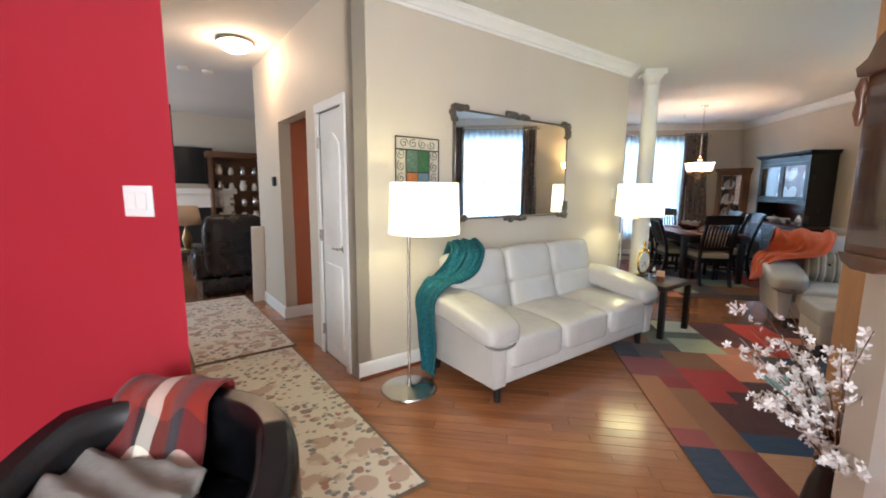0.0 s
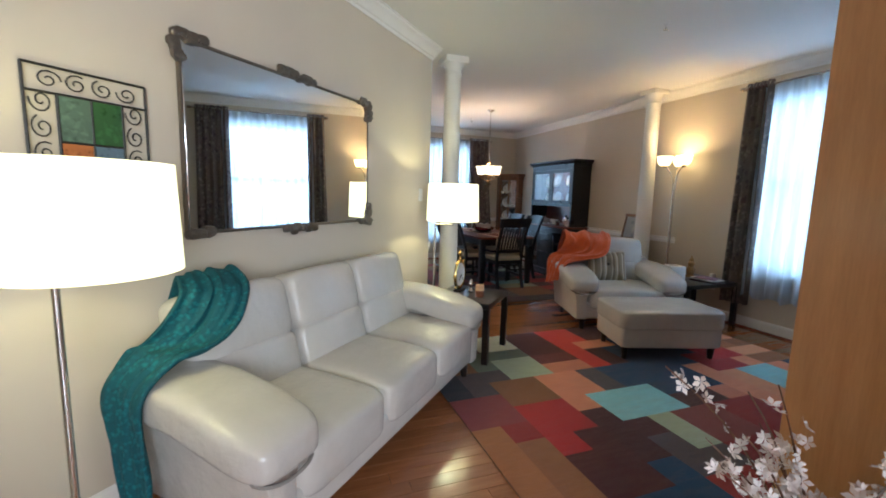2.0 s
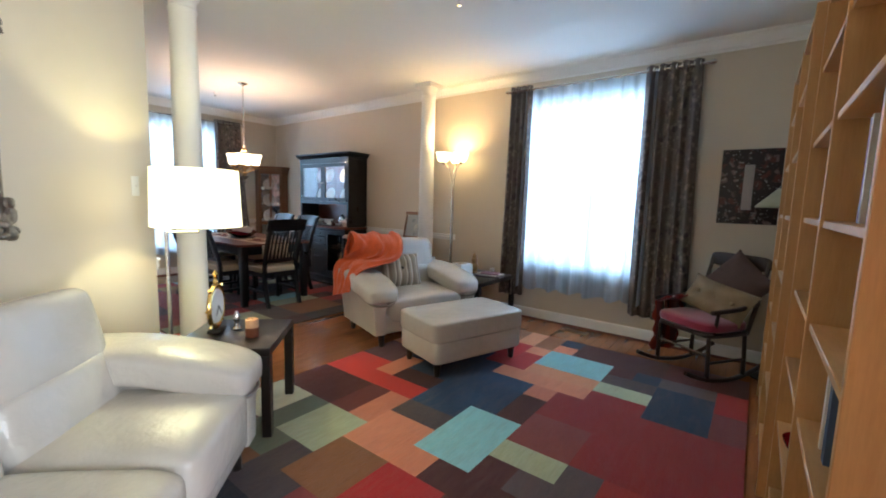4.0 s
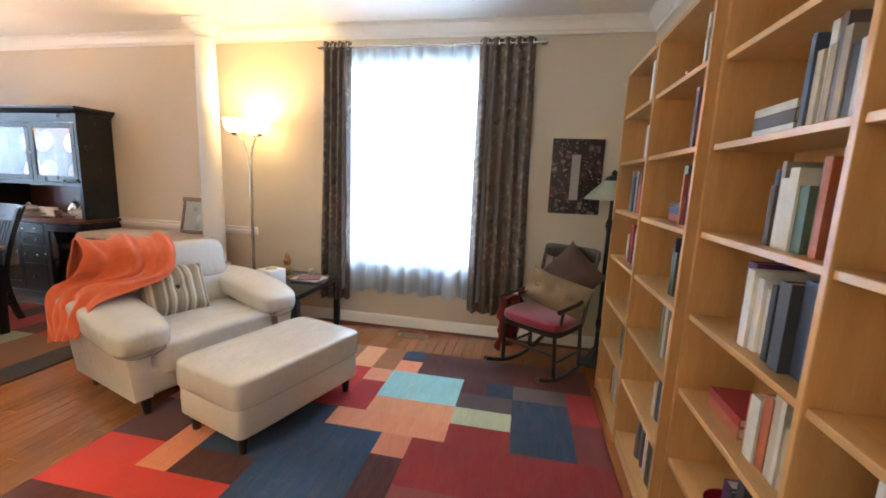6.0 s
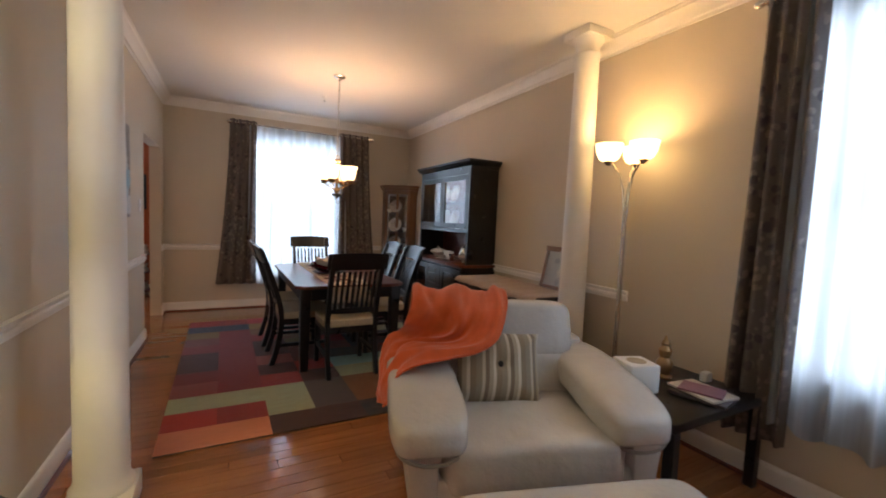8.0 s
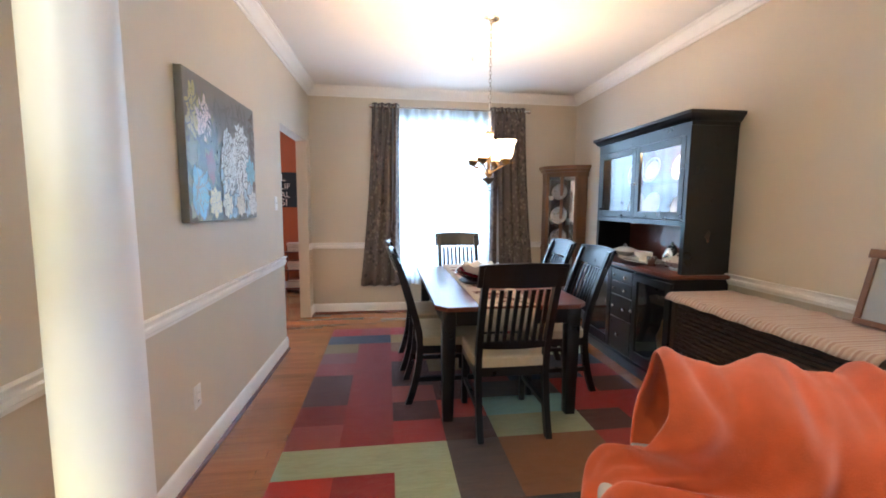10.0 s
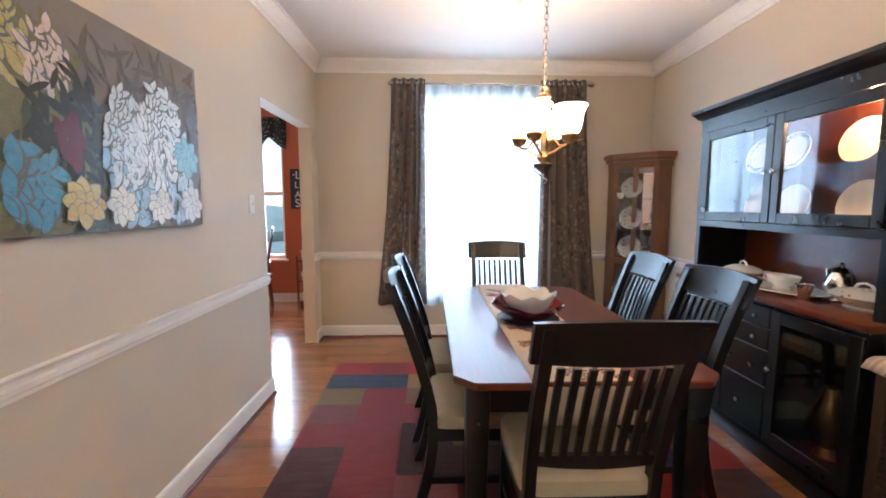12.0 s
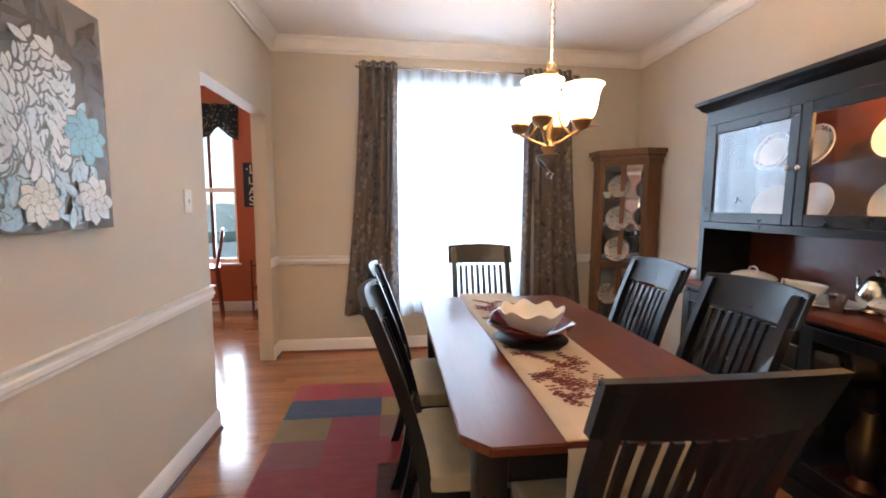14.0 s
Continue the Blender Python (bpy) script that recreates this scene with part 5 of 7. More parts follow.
def teal_throw():
    path = [(0.36, 0.89, 0.82), (0.34, 0.78, 1.0), (0.28, 0.62, 0.95), (0.20, 0.60, 0.83), (0.11, 0.62, 0.755), (0.01, 0.64, 0.735), (-0.075, 0.66, 0.63), (-0.085, 0.66, 0.45), (-0.08, 0.65, 0.28), (-0.08, 0.64, 0.06)]
    across = [(0.13, 0, 0), (0.13, 0, 0), (0.13, -0.03, 0), (0.12, -0.07, 0.0), (0.07, -0.12, 0), (0.02, -0.13, 0), (0, -0.12, 0), (0, -0.12, 0), (0, -0.11, 0), (0, -0.09, 0)]
    solid("teal_throw", drape_along(path, across, 56, 110, 0.015, 2.0, 17), M_TEAL, "teal plush throw draped over the sofa's arm and back", "throw", diag(0.49, 0.93), thick=0.018)


teal_throw()


def orange_throw():
    """Wool throw over the armchair's back, spilling across its left arm."""
    path = [(0.34, 0.925, 0.66), (0.35, 0.90, 0.84), (0.35, 0.77, 0.985), (0.31, 0.56, 0.92), (0.24, 0.50, 0.80), (0.12, 0.54, 0.735), (0.0, 0.57, 0.69), (-0.075, 0.58, 0.58), (-0.085, 0.58, 0.42)]
    across = [(0.27, 0, 0), (0.27, 0, 0), (0.27, 0, 0), (0.25, -0.03, 0), (0.21, -0.12, -0.02), (0.10, -0.20, 0), (0.03, -0.23, 0), (0, -0.22, 0), (0, -0.17, 0.05)]
    solid("orange_throw", drape_along(path, across, 80, 120, 0.029, 5.0, 17), M_ORANGE, "orange wool throw draped over the armchair's back and arm", "throw", CHAIR.matrix_basis.copy(), thick=0.010)


orange_throw()


def cushion(name, m, w, h, d, material, label, buttons=(), button_mat=None):
    def pinch(q):
        ex, ez = q.x / (w / 2), q.z / (h / 2)
        k = max(0.12, 1 - 0.9 * max(abs(ex), abs(ez)) ** 3)
        q.y *= k
        for bx, bz in buttons:
            dd = math.hypot(q.x - bx, q.z - bz)
            q.y -= math.copysign(0.028 * math.exp(-(dd / 0.035) ** 2), q.y)
        q.x *= 1 + 0.06 * abs(ez) ** 3
        q.z *= 1 + 0.06 * abs(ex) ** 3
        return q
    c = thing(name, label, "cushion", m)
    bm = B()
    n = 22
    rows = {}
    for side in (-1, 1):
        for i in range(n + 1):
            for j in range(n + 1):
                x, z = (i / n - 0.5) * w, (j / n - 0.5) * h
                q = pinch(Vector((x, side * d / 2, z)))
                if i in (0, n) or j in (0, n):
                    q.y = 0
                rows[(side, i, j)] = bm.verts.new(q)
        for i in range(n):
            for j in range(n):
                bm.faces.new((rows[(side, i, j)], rows[(side, i + 1, j)], rows[(side, i + 1, j + 1)], rows[(side, i, j + 1)]))
    bmesh.ops.remove_doubles(bm, verts=bm.verts[:], dist=1e-4)
    part("cover", bm, material, c)
    for bx, bz in buttons:
        part("button", soft(B(), (bx, -d / 2 + 0.026, bz), (0.034, 0.018, 0.034), 0.9, 8), button_mat or M_ESPRESSO, c)
    return c


cushion("striped_cushion", CHAIR.matrix_basis @ pose(0.50, 0.46, 0.63, -24, 4, 0), 0.43, 0.34, 0.14, M_STRIPE, "tan and cream striped cushion with a central brown button", ((0.0, 0.01),))


def torchiere():
    t = thing("torchiere_lamp", "three-armed nickel floor lamp with glowing frosted glass cups", "floor lamp", pose(4.36, 6.20, 0))
    part("base", lathe(B(), [(0.14, 0), (0.145, 0.01), (0.13, 0.022), (0.03, 0.035), (0.016, 0.06)], 32), M_CHROME, t)
    part("pole", tube(B(), [(0, 0, 0.04), (0, 0, 1.50)], 0.016, 12), M_CHROME, t)
    for a in (20, 140, 260):
        c, s = math.cos(radians(a)), math.sin(radians(a))
        pts = [(0.008 * c, 0.008 * s, 1.46)] + [(r * c, r * s, z) for r, z in ((0.02, 1.6), (0.05, 1.72), (0.10, 1.79), (0.13, 1.795))]
        arm = part("arm", tube(B(), pts, 0.007, 8), M_CHROME, t)
        part("socket", lathe(B(), [(0.012, 1.78), (0.028, 1.80), (0.034, 1.815)], 14, at=(0.13 * c, 0.13 * s, 0)), M_CHROME, arm)
        part("glass_cup", lathe(B(), [(0.034, 1.81), (0.058, 1.825), (0.075, 1.86), (0.083, 1.905), (0.09, 1.925)], 24, at=(0.13 * c, 0.13 * s, 0), cap=False), M_TORCH, t, "glowing frosted glass cup", 0.003)


torchiere()


def tissue_box(at):
    b = thing("tissue_box", "white cube tissue box on the side table", "tissue box", pose(*at, 0, 0, -18))
    part("box_body", box(B(), -0.085, -0.085, 0, 0.085, 0.085, 0.15, 0.008, 3), M_WHITE, b)
    part("slot", lathe(B(), [(0.05, 0.1502), (0.05, 0.152)], 20), M_SEAT, b)


tissue_box((3.93, 5.72, 0.501))


def figurine(at):
    prof = [(0.045, 0), (0.048, 0.012), (0.032, 0.025), (0.042, 0.06), (0.046, 0.09), (0.028, 0.12), (0.034, 0.14), (0.038, 0.165), (0.022, 0.19), (0.026, 0.205), (0.012, 0.225), (0.004, 0.25)]
    solid("bronze_ornament", lathe(B(), prof, 14), M_BRONZE, "small tiered bronze ornament on the side table", "ornament", pose(*at))


figurine((4.24, 5.76, 0.501))
for i, (x, y, z, a, w, d, h, col) in enumerate(((4.18, 5.50, 0.501, 12, 0.21, 0.27, 0.018, (0.07, 0.06, 0.07)), (4.19, 5.51, 0.520, -6, 0.20, 0.26, 0.012, (0.6, 0.58, 0.52)), (4.17, 5.50, 0.533, 20, 0.15, 0.20, 0.010, (0.25, 0.12, 0.18)))):
    solid("magazine", box(B(), -w / 2, -d / 2, 0, w / 2, d / 2, h, 0.002), grainy("magazine_cover_%s" % "abc"[i], col, 0.3, 0.4, scale=25), "thin magazine lying on the side table", "magazine", pose(x, y, z, 0, 0, a))
solid("charger_plug", box(B(), -0.03, -0.02, 0, 0.03, 0.02, 0.055, 0.006, 2), M_WHITE, "small white plug-in gadget on the side table", "gadget", pose(4.42, 5.62, 0.501))

# floor register
v = thing("floor_vent", "bronze slotted floor register by the window wall", "vent", pose(4.36, 4.44, 0.0005))
part("frame", box(B(), 0, 0, 0, 0.10, 0.28, 0.004, 0.001), M_BRONZE, v)
for i in range(11):
    part("slot", box(B(), 0.014, 0.018 + 0.0225 * i, 0.0042, 0.086, 0.030 + 0.0225 * i, 0.0052), M_BLACK, v)


def plate(m, kind, label):
    p = thing("wall_plate", label, kind, m)
    part("cover", box(B(), -0.037, -0.007, -0.06, 0.037, -0.0005, 0.06, 0.003, 2), M_WHITE, p)
    if kind == "outlet":
        for z in (-0.022, 0.022):
            part("socket", box(B(), -0.016, -0.010, z - 0.014, 0.016, -0.0072, z + 0.014, 0.003, 2), M_WHITE, p)
            for x in (-0.006, 0.006):
                part("slit", box(B(), x - 0.001, -0.0106, z - 0.006, x + 0.001, -0.0101, z + 0.005), M_BLACK, p)
    else:
        part("toggle", box(B(), -0.005, -0.016, -0.010, 0.005, -0.0072, 0.010, 0.002), M_WHITE, p)


plate(M_R @ pose(FAR - 5.72, 0, 0.40), "outlet", "white outlet on the beige wall behind the side table")
plate(M_L @ pose(7.64 - WY0, 0, 0.375), "outlet", "white outlet below the chair rail")
plate(M_L @ pose(9.20 - WY0, 0, 1.38), "light switch", "white light switch by the kitchen opening")
plate(diag(3.20, 0.0, 1.37), "light switch", "white light switch near the slanted wall's end")
sw = thing("wall_plate", "square white double switch plate on the red wall", "light switch", pose(-1.59, RED_Y, 1.345))
part("cover", box(B(), -0.064, -0.007, -0.06, 0.064, -0.0005, 0.06, 0.003, 2), M_WHITE, sw)
for x in (-0.024, 0.024):
    part("rocker", box(B(), x - 0.016, -0.0115, -0.033, x + 0.016, -0.0072, 0.033, 0.002), M_WHITE, sw)


def sprinkler(x, y, where):
    s = thing("sprinkler_head", "small white sprinkler head on the %s ceiling" % where, "sprinkler", pose(x, y, CEIL))
    part("escutcheon", lathe(B(), [(0.032, -0.001), (0.032, -0.006), (0.012, -0.012), (0.010, -0.03)], 18), M_CEIL, s)
    part("deflector", lathe(B(), [(0.004, -0.03), (0.004, -0.05), (0.018, -0.052), (0.018, -0.055)], 12), M_CHROME, s)


sprinkler(2.72, 5.0, "living room")
sprinkler(3.03, 9.5, "dining room")
for s, w in ((3.2, 0.65), (3.2, 0.40)):
    p = hall(s, w)
    solid("smoke_detector", lathe(B(), [(0.065, 0), (0.065, -0.02), (0.05, -0.034), (0.01, -0.036)], 24), M_WHITE, "round white smoke detector on the hall ceiling", "smoke detector", pose(p.x, p.y, CEIL - 0.001))
h = thing("ceiling_light", "flush dome ceiling light glowing warm in the hall", "ceiling light", pose(-2.76, 5.0, CEIL))
part("rim", lathe(B(), [(0.16, -0.001), (0.165, -0.02), (0.15, -0.03)], 32), M_CHROME, h)
part("dome", lathe(B(), [(0.15, -0.03), (0.14, -0.06), (0.11, -0.09), (0.06, -0.11), (0.01, -0.115)], 32), M_HALLGLOW, h, "glowing frosted dome").visible_shadow = False


def canvas_art(name, m, w, h, d, material, label):
    c = thing(name, label, "painting", m)
    part("canvas", box(B(), 0, -d, 0, w, -0.001, h, 0.003, 2), material, c)
    return c


M_PHOTO = printed("dark_photo_print", (0.02, 0.012, 0.012), [((0.20, 0.13, 0.12), 1.0, 0.35), ((0.35, 0.32, 0.30), 1.8, 0.25), ((0.10, 0.03, 0.025), 0.8, 0.4), ((0.45, 0.43, 0.42), 2.6, 0.24)], 13, 0.5, 0.45, 1.6, 0.15)
ph = canvas_art("photo_canvas", M_R @ pose(FAR - 3.44, 0, 1.215), 0.42, 0.63, 0.03, M_PHOTO, "dark photographic canvas with pale highlights on the window wall")
part("pale_figure_shape", box(B(), 0.165, -0.0325, 0.12, 0.235, -0.0305, 0.50, 0.001), grainy("photo_pale_column", (0.38, 0.36, 0.36), 0.4, 0.5, scale=12), ph)


def rocker(m):
    r = thing("rocking_chair", "dark wooden rocking chair with a burgundy seat cushion", "rocking chair", m)
    for x in (-0.23, 0.23):
        part("rocker_blade", tube(B(), [(x, -0.42 + 0.86 * i / 12, 0.018 + 0.10 * ((i - 6) / 6) ** 2) for i in range(13)], 0.017, 8), M_WALNUTDK, r)
        for y, z1, y1 in ((-0.20, 0.36, -0.21), (0.18, 0.36, 0.17)):
            part("leg", tube(B(), [(x, y, 0.03), (x * 0.98, (y + y1) / 2, 0.2), (x * 0.95, y1, z1)], 0.017, 8, 0.014), M_WALNUTDK, r)
        part("stretcher", tube(B(), [(x, -0.2, 0.17), (x, 0.18, 0.17)], 0.010, 6), M_WALNUTDK, r)
        part("back_post", tube(B(), [(x * 0.95, 0.19, 0.36), (x, 0.25, 0.6), (x, 0.34, 0.92)], 0.016, 8), M_WALNUTDK, r)
        part("arm_post", tube(B(), [(x, -0.17, 0.38), (x * 1.1, -0.18, 0.56)], 0.012, 8), M_WALNUTDK, r)
        part("armrest", tube(B(), [(x * 1.1, -0.24, 0.565), (x * 1.12, 0.0, 0.575), (x, 0.26, 0.60)], 0.018, 8), M_WALNUTDK, r)
    part("stretcher", tube(B(), [(-0.23, -0.2, 0.22), (0.23, -0.2, 0.22)], 0.011, 6), M_WALNUTDK, r)
    part("seat", soft(B(), (0, -0.01, 0.375), (0.50, 0.46, 0.04), 0.3, 12), M_WALNUTDK, r)
    part("crest_rail", soft(B(), (0, 0.34, 0.90), (0.50, 0.03, 0.12), 0.4, 10), M_WALNUTDK, r)
    for i in range(5):
        x = -0.15 + 0.075 * i
        part("spindle", tube(B(), [(x, 0.20, 0.38), (x, 0.27, 0.62), (x, 0.335, 0.86)], 0.008, 6), M_WALNUTDK, r)
    part("seat_cushion", soft(B(), (0, -0.03, 0.435), (0.52, 0.46, 0.09), 0.45, 14), M_MAUVE, r, "burgundy velvet seat cushion")
    return r


M_WALNUTDK = wood("dark_rocker_wood", (0.018, 0.010, 0.008), (0.05, 0.026, 0.018), 0.35, (6, 6, 1), 3, 0.2)
ROCK = rocker(pose(4.06, 3.42, 0.012, 0, 0, -124))
cushion("button_cushion", ROCK.matrix_basis @ pose(0.02, 0.10, 0.60, -30, 10, 0), 0.52, 0.27, 0.15, M_TAN, "tan oblong cushion with three tufted buttons on the rocker", ((-0.15, 0), (0, 0), (0.15, 0)), M_TAN)
cushion("brown_cushion", ROCK.matrix_basis @ pose(0.08, 0.22, 0.74, -18, 38, 0), 0.38, 0.36, 0.12, grainy("brown_cushion_cloth", (0.10, 0.06, 0.05), 0.2, 0.9, scale=14), "dark brown square cushion tipped on its corner in the rocker")
M_PLAID = banded("plaid_wool", [(0, (0.26, 0.012, 0.008)), (0.36, (0.03, 0.02, 0.02)), (0.44, (0.85, 0.78, 0.66)), (0.62, (0.24, 0.03, 0.012)), (0.80, (0.05, 0.045, 0.055))], 0, 0.22, 0.95, 0.5, 0.0, (1, [(0, (0.22, 0.015, 0.01)), (0.40, (0.80, 0.72, 0.58)), (0.58, (0.03, 0.022, 0.025)), (0.75, (0.24, 0.03, 0.015))], 0.30))


def side_throw():
    def fn(u, v):
        n = wave(u * 5 + 3, v * 6)
        x = -0.27 + 0.03 * n - 0.02 * v
        y = -0.22 + 0.30 * u + 0.03 * n
        z = 0.60 - 0.50 * v + 0.015 * n
        if v < 0.12:
            x += 0.10 * (1 - v / 0.12)
        return Vector((x + 0.02 * math.sin(u * 12), y, z))
    solid("plaid_rocker_throw", sheet(B(), 20, 24, fn), M_PLAID, "red and cream plaid throw over the rocker's arm", "throw", ROCK.matrix_basis.copy(), thick=0.01)


side_throw()


def shade_lamp(m):
    l = thing("green_shade_lamp", "dark floor lamp with a pale green coolie shade in the corner", "floor lamp", m)
    part("base", lathe(B(), [(0.13, 0), (0.13, 0.012), (0.05, 0.03), (0.02, 0.06)], 24), M_IRON, l)
    part("pole", lathe(B(), [(0.02, 0.05), (0.016, 0.3), (0.026, 0.34), (0.016, 0.4), (0.016, 1.1), (0.03, 1.16), (0.014, 1.22), (0.012, 1.40)], 14), M_IRON, l)
    part("shade", lathe(B(), [(0.21, 1.36), (0.20, 1.375), (0.07, 1.51), (0.055, 1.515)], 32, cap=False), grainy("pale_green_glass", (0.40, 0.42, 0.30), 0.2, 0.4, scale=10), l, "pale green flared shade", 0.004)
    part("cap", lathe(B(), [(0.075, 1.505), (0.06, 1.53), (0.02, 1.55), (0.024, 1.57), (0.006, 1.59)], 18), grainy("dark_green_metal", (0.03, 0.05, 0.04), 0.2, 0.4, 0.5), l)


shade_lamp(pose(4.30, 2.97, 0))


# ---- books ----
BOOK_COLS = [(0.62, 0.58, 0.50), (0.70, 0.68, 0.64), (0.05, 0.05, 0.06), (0.32, 0.03, 0.03), (0.06, 0.09, 0.16), (0.10, 0.07, 0.05), (0.35, 0.28, 0.20), (0.09, 0.14, 0.10), (0.42, 0.12, 0.05), (0.16, 0.13, 0.14), (0.10, 0.03, 0.12), (0.5, 0.45, 0.36)]
BOOK_MATS = [grainy("book_cloth_%s" % "abcdefghijkl"[i], c, 0.18, 0.55, scale=18, bump=0.1) for i, c in enumerate(BOOK_COLS)]
M_PAGES = grainy("book_pages", (0.66, 0.60, 0.48), 0.08, 0.8, scale=60, stretch=(1, 1, 8))
BOOK_MESH = {}


def book(m, w, h, d, k, label):
    """Upright book: local x is its thickness, spine to +y."""
    key = (round(w, 3), round(h, 2), round(d, 2), k)
    if key not in BOOK_MESH:
        cover = B()
        box(cover, 0, 0, 0, 0.003, d, h)
        box(cover, w - 0.003, 0, 0, w, d, h)
        box(cover, 0.003, d - 0.003, 0, w - 0.003, d, h)
        BOOK_MESH[key] = (mesh_of("cover", cover, BOOK_MATS[k]), mesh_of("pages", box(B(), 0.0032, 0.004, 0.003, w - 0.0032, d - 0.004, h - 0.004), M_PAGES))
    b = thing("book", label, "book", m, "books on the oak shelves")
    for nm, me in zip(("cover", "pages"), BOOK_MESH[key]):
        ob = new(nm, me)
        ob.parent = b
    return b


HUES = ["cream", "white", "black", "dark red", "navy blue", "brown", "tan", "green", "rust", "charcoal", "purple", "buff"]


def fill_shelves():
    rng = random.Random(77)
    for x0, w in ((1.15, 1.37), (2.522, 1.34)):
        for col in (0, 1):
            a0 = x0 + (0.026 if col == 0 else w / 2 + 0.014)
            a1 = x0 + (w / 2 - 0.014 if col == 0 else w - 0.026)
            for li, z in enumerate(SHELF_Z):
                room = 0.27
                # books lean together towards the foyer end of each bay, leaving oak showing
                run_w = rng.choice((0.28, 0.34, 0.42, 0.5))
                x = a0 + rng.uniform(0.005, 0.03)
                end = min(a1 - 0.02, x + run_w)
                while x < end:
                    bw = rng.choice((0.018, 0.024, 0.03, 0.038, 0.048))
                    h = rng.choice((0.17, 0.19, 0.215, 0.235, 0.25))
                    d = rng.choice((0.13, 0.15, 0.17, 0.2))
                    kk = rng.choice((0, 0, 1, 2, 2, 3, 4, 5, 6, 7, 8, 9, 9, 10, 11))
                    if x + bw > end:
                        break
                    book(pose(x, SOUTH + (0.24 if x0 < 2 else 0.265) - d - rng.uniform(0, 0.03), z + 0.0005), bw, h, d, kk, "%s book standing upright on the oak shelf" % HUES[kk])
                    x += bw + 0.0012
                if rng.random() < 0.3 and end + 0.24 < a1:
                    zz = z + 0.0005
                    for q in range(rng.choice((2, 3))):
                        kk = rng.randrange(12)
                        bw = rng.choice((0.024, 0.03, 0.038))
                        book(pose(end + 0.02, SOUTH + 0.06, zz + bw, 0, 90, 0), bw, 0.215, 0.15, kk, "%s book lying flat on the oak shelf" % HUES[kk])
                        zz += bw + 0.0008


fill_shelves()


def bowl(at, r, h, material, label, name="bowl", n=24):
    prof = [(r * 0.42, 0), (r * 0.45, 0.006), (r * 0.7, h * 0.35), (r * 0.93, h * 0.75), (r, h), (r * 0.965, h), (r * 0.88, h * 0.75), (r * 0.64, h * 0.38), (r * 0.3, h * 0.16), (0.004, h * 0.14)]
    return solid(name, lathe(B(), prof, n), material, label, "bowl", pose(*at))


M_REDGLAZE = grainy("red_glaze", (0.33, 0.012, 0.02), 0.15, 0.12, coat=0.6, bump=0.01)
bowl((2.17, SOUTH + 0.20, 0.4005), 0.075, 0.075, M_REDGLAZE, "glossy red bowl on an oak shelf", "red_bowl")
bowl((2.98, SOUTH + 0.19, 1.9205), 0.06, 0.06, M_REDGLAZE, "small red dish on a high oak shelf", "red_bowl")


# ---- foyer ----
def tub_chair(m):
    c = thing("tub_chair", "black leather tub chair with a curved low back", "armchair", m)

    def shell(r0, r1, z0, z1):
        bm = B()
        n = 36
        prev = None
        for i in range(n + 1):
            a = radians(-20 + 220 * i / n)
            drop = 0.16 * max(0.0, abs((i / n - 0.5) * 2) - 0.55) / 0.45
            ring = []
            for k in range(14):
                t = 2 * math.pi * k / 14
                rr = (r0 + r1) / 2 + (r1 - r0) / 2 * math.copysign(abs(math.cos(t)) ** 0.5, math.cos(t))
                zz = (z0 + z1 - drop) / 2 + (z1 - drop - z0) / 2 * math.copysign(abs(math.sin(t)) ** 0.35, math.sin(t))
                ring.append(bm.verts.new((rr * math.cos(a), rr * math.sin(a) * 0.95, zz)))
            if prev:
                for k in range(14):
                    bm.faces.new((prev[k], prev[(k + 1) % 14], ring[(k + 1) % 14], ring[k]))
            else:
                bm.faces.new(ring)
            prev = ring
        bm.faces.new(prev)
        return bm
    part("back_shell", shell(0.29, 0.41, 0.08, 0.67), M_BLACKLEATHER, c)
    part("seat", soft(B(), (0, -0.06, 0.34), (0.58, 0.62, 0.20), 0.35, 16), M_BLACKLEATHER, c)
    part("base", lathe(B(), [(0.33, 0.05), (0.34, 0.24)], 28), M_BLACKLEATHER, c)
    for x, y in ((-0.24, -0.2), (0.24, -0.2), (-0.24, 0.22), (0.24, 0.22)):
        part("foot", lathe(B(), [(0.018, 0), (0.026, 0.06)], 10, at=(x, y, 0)), M_ESPRESSO, c)
    return c


TUB = tub_chair(pose(-1.19, 2.06, 0, 0, 0, 4) @ Matrix.Diagonal((1.12, 1.10, 1.02, 1)))


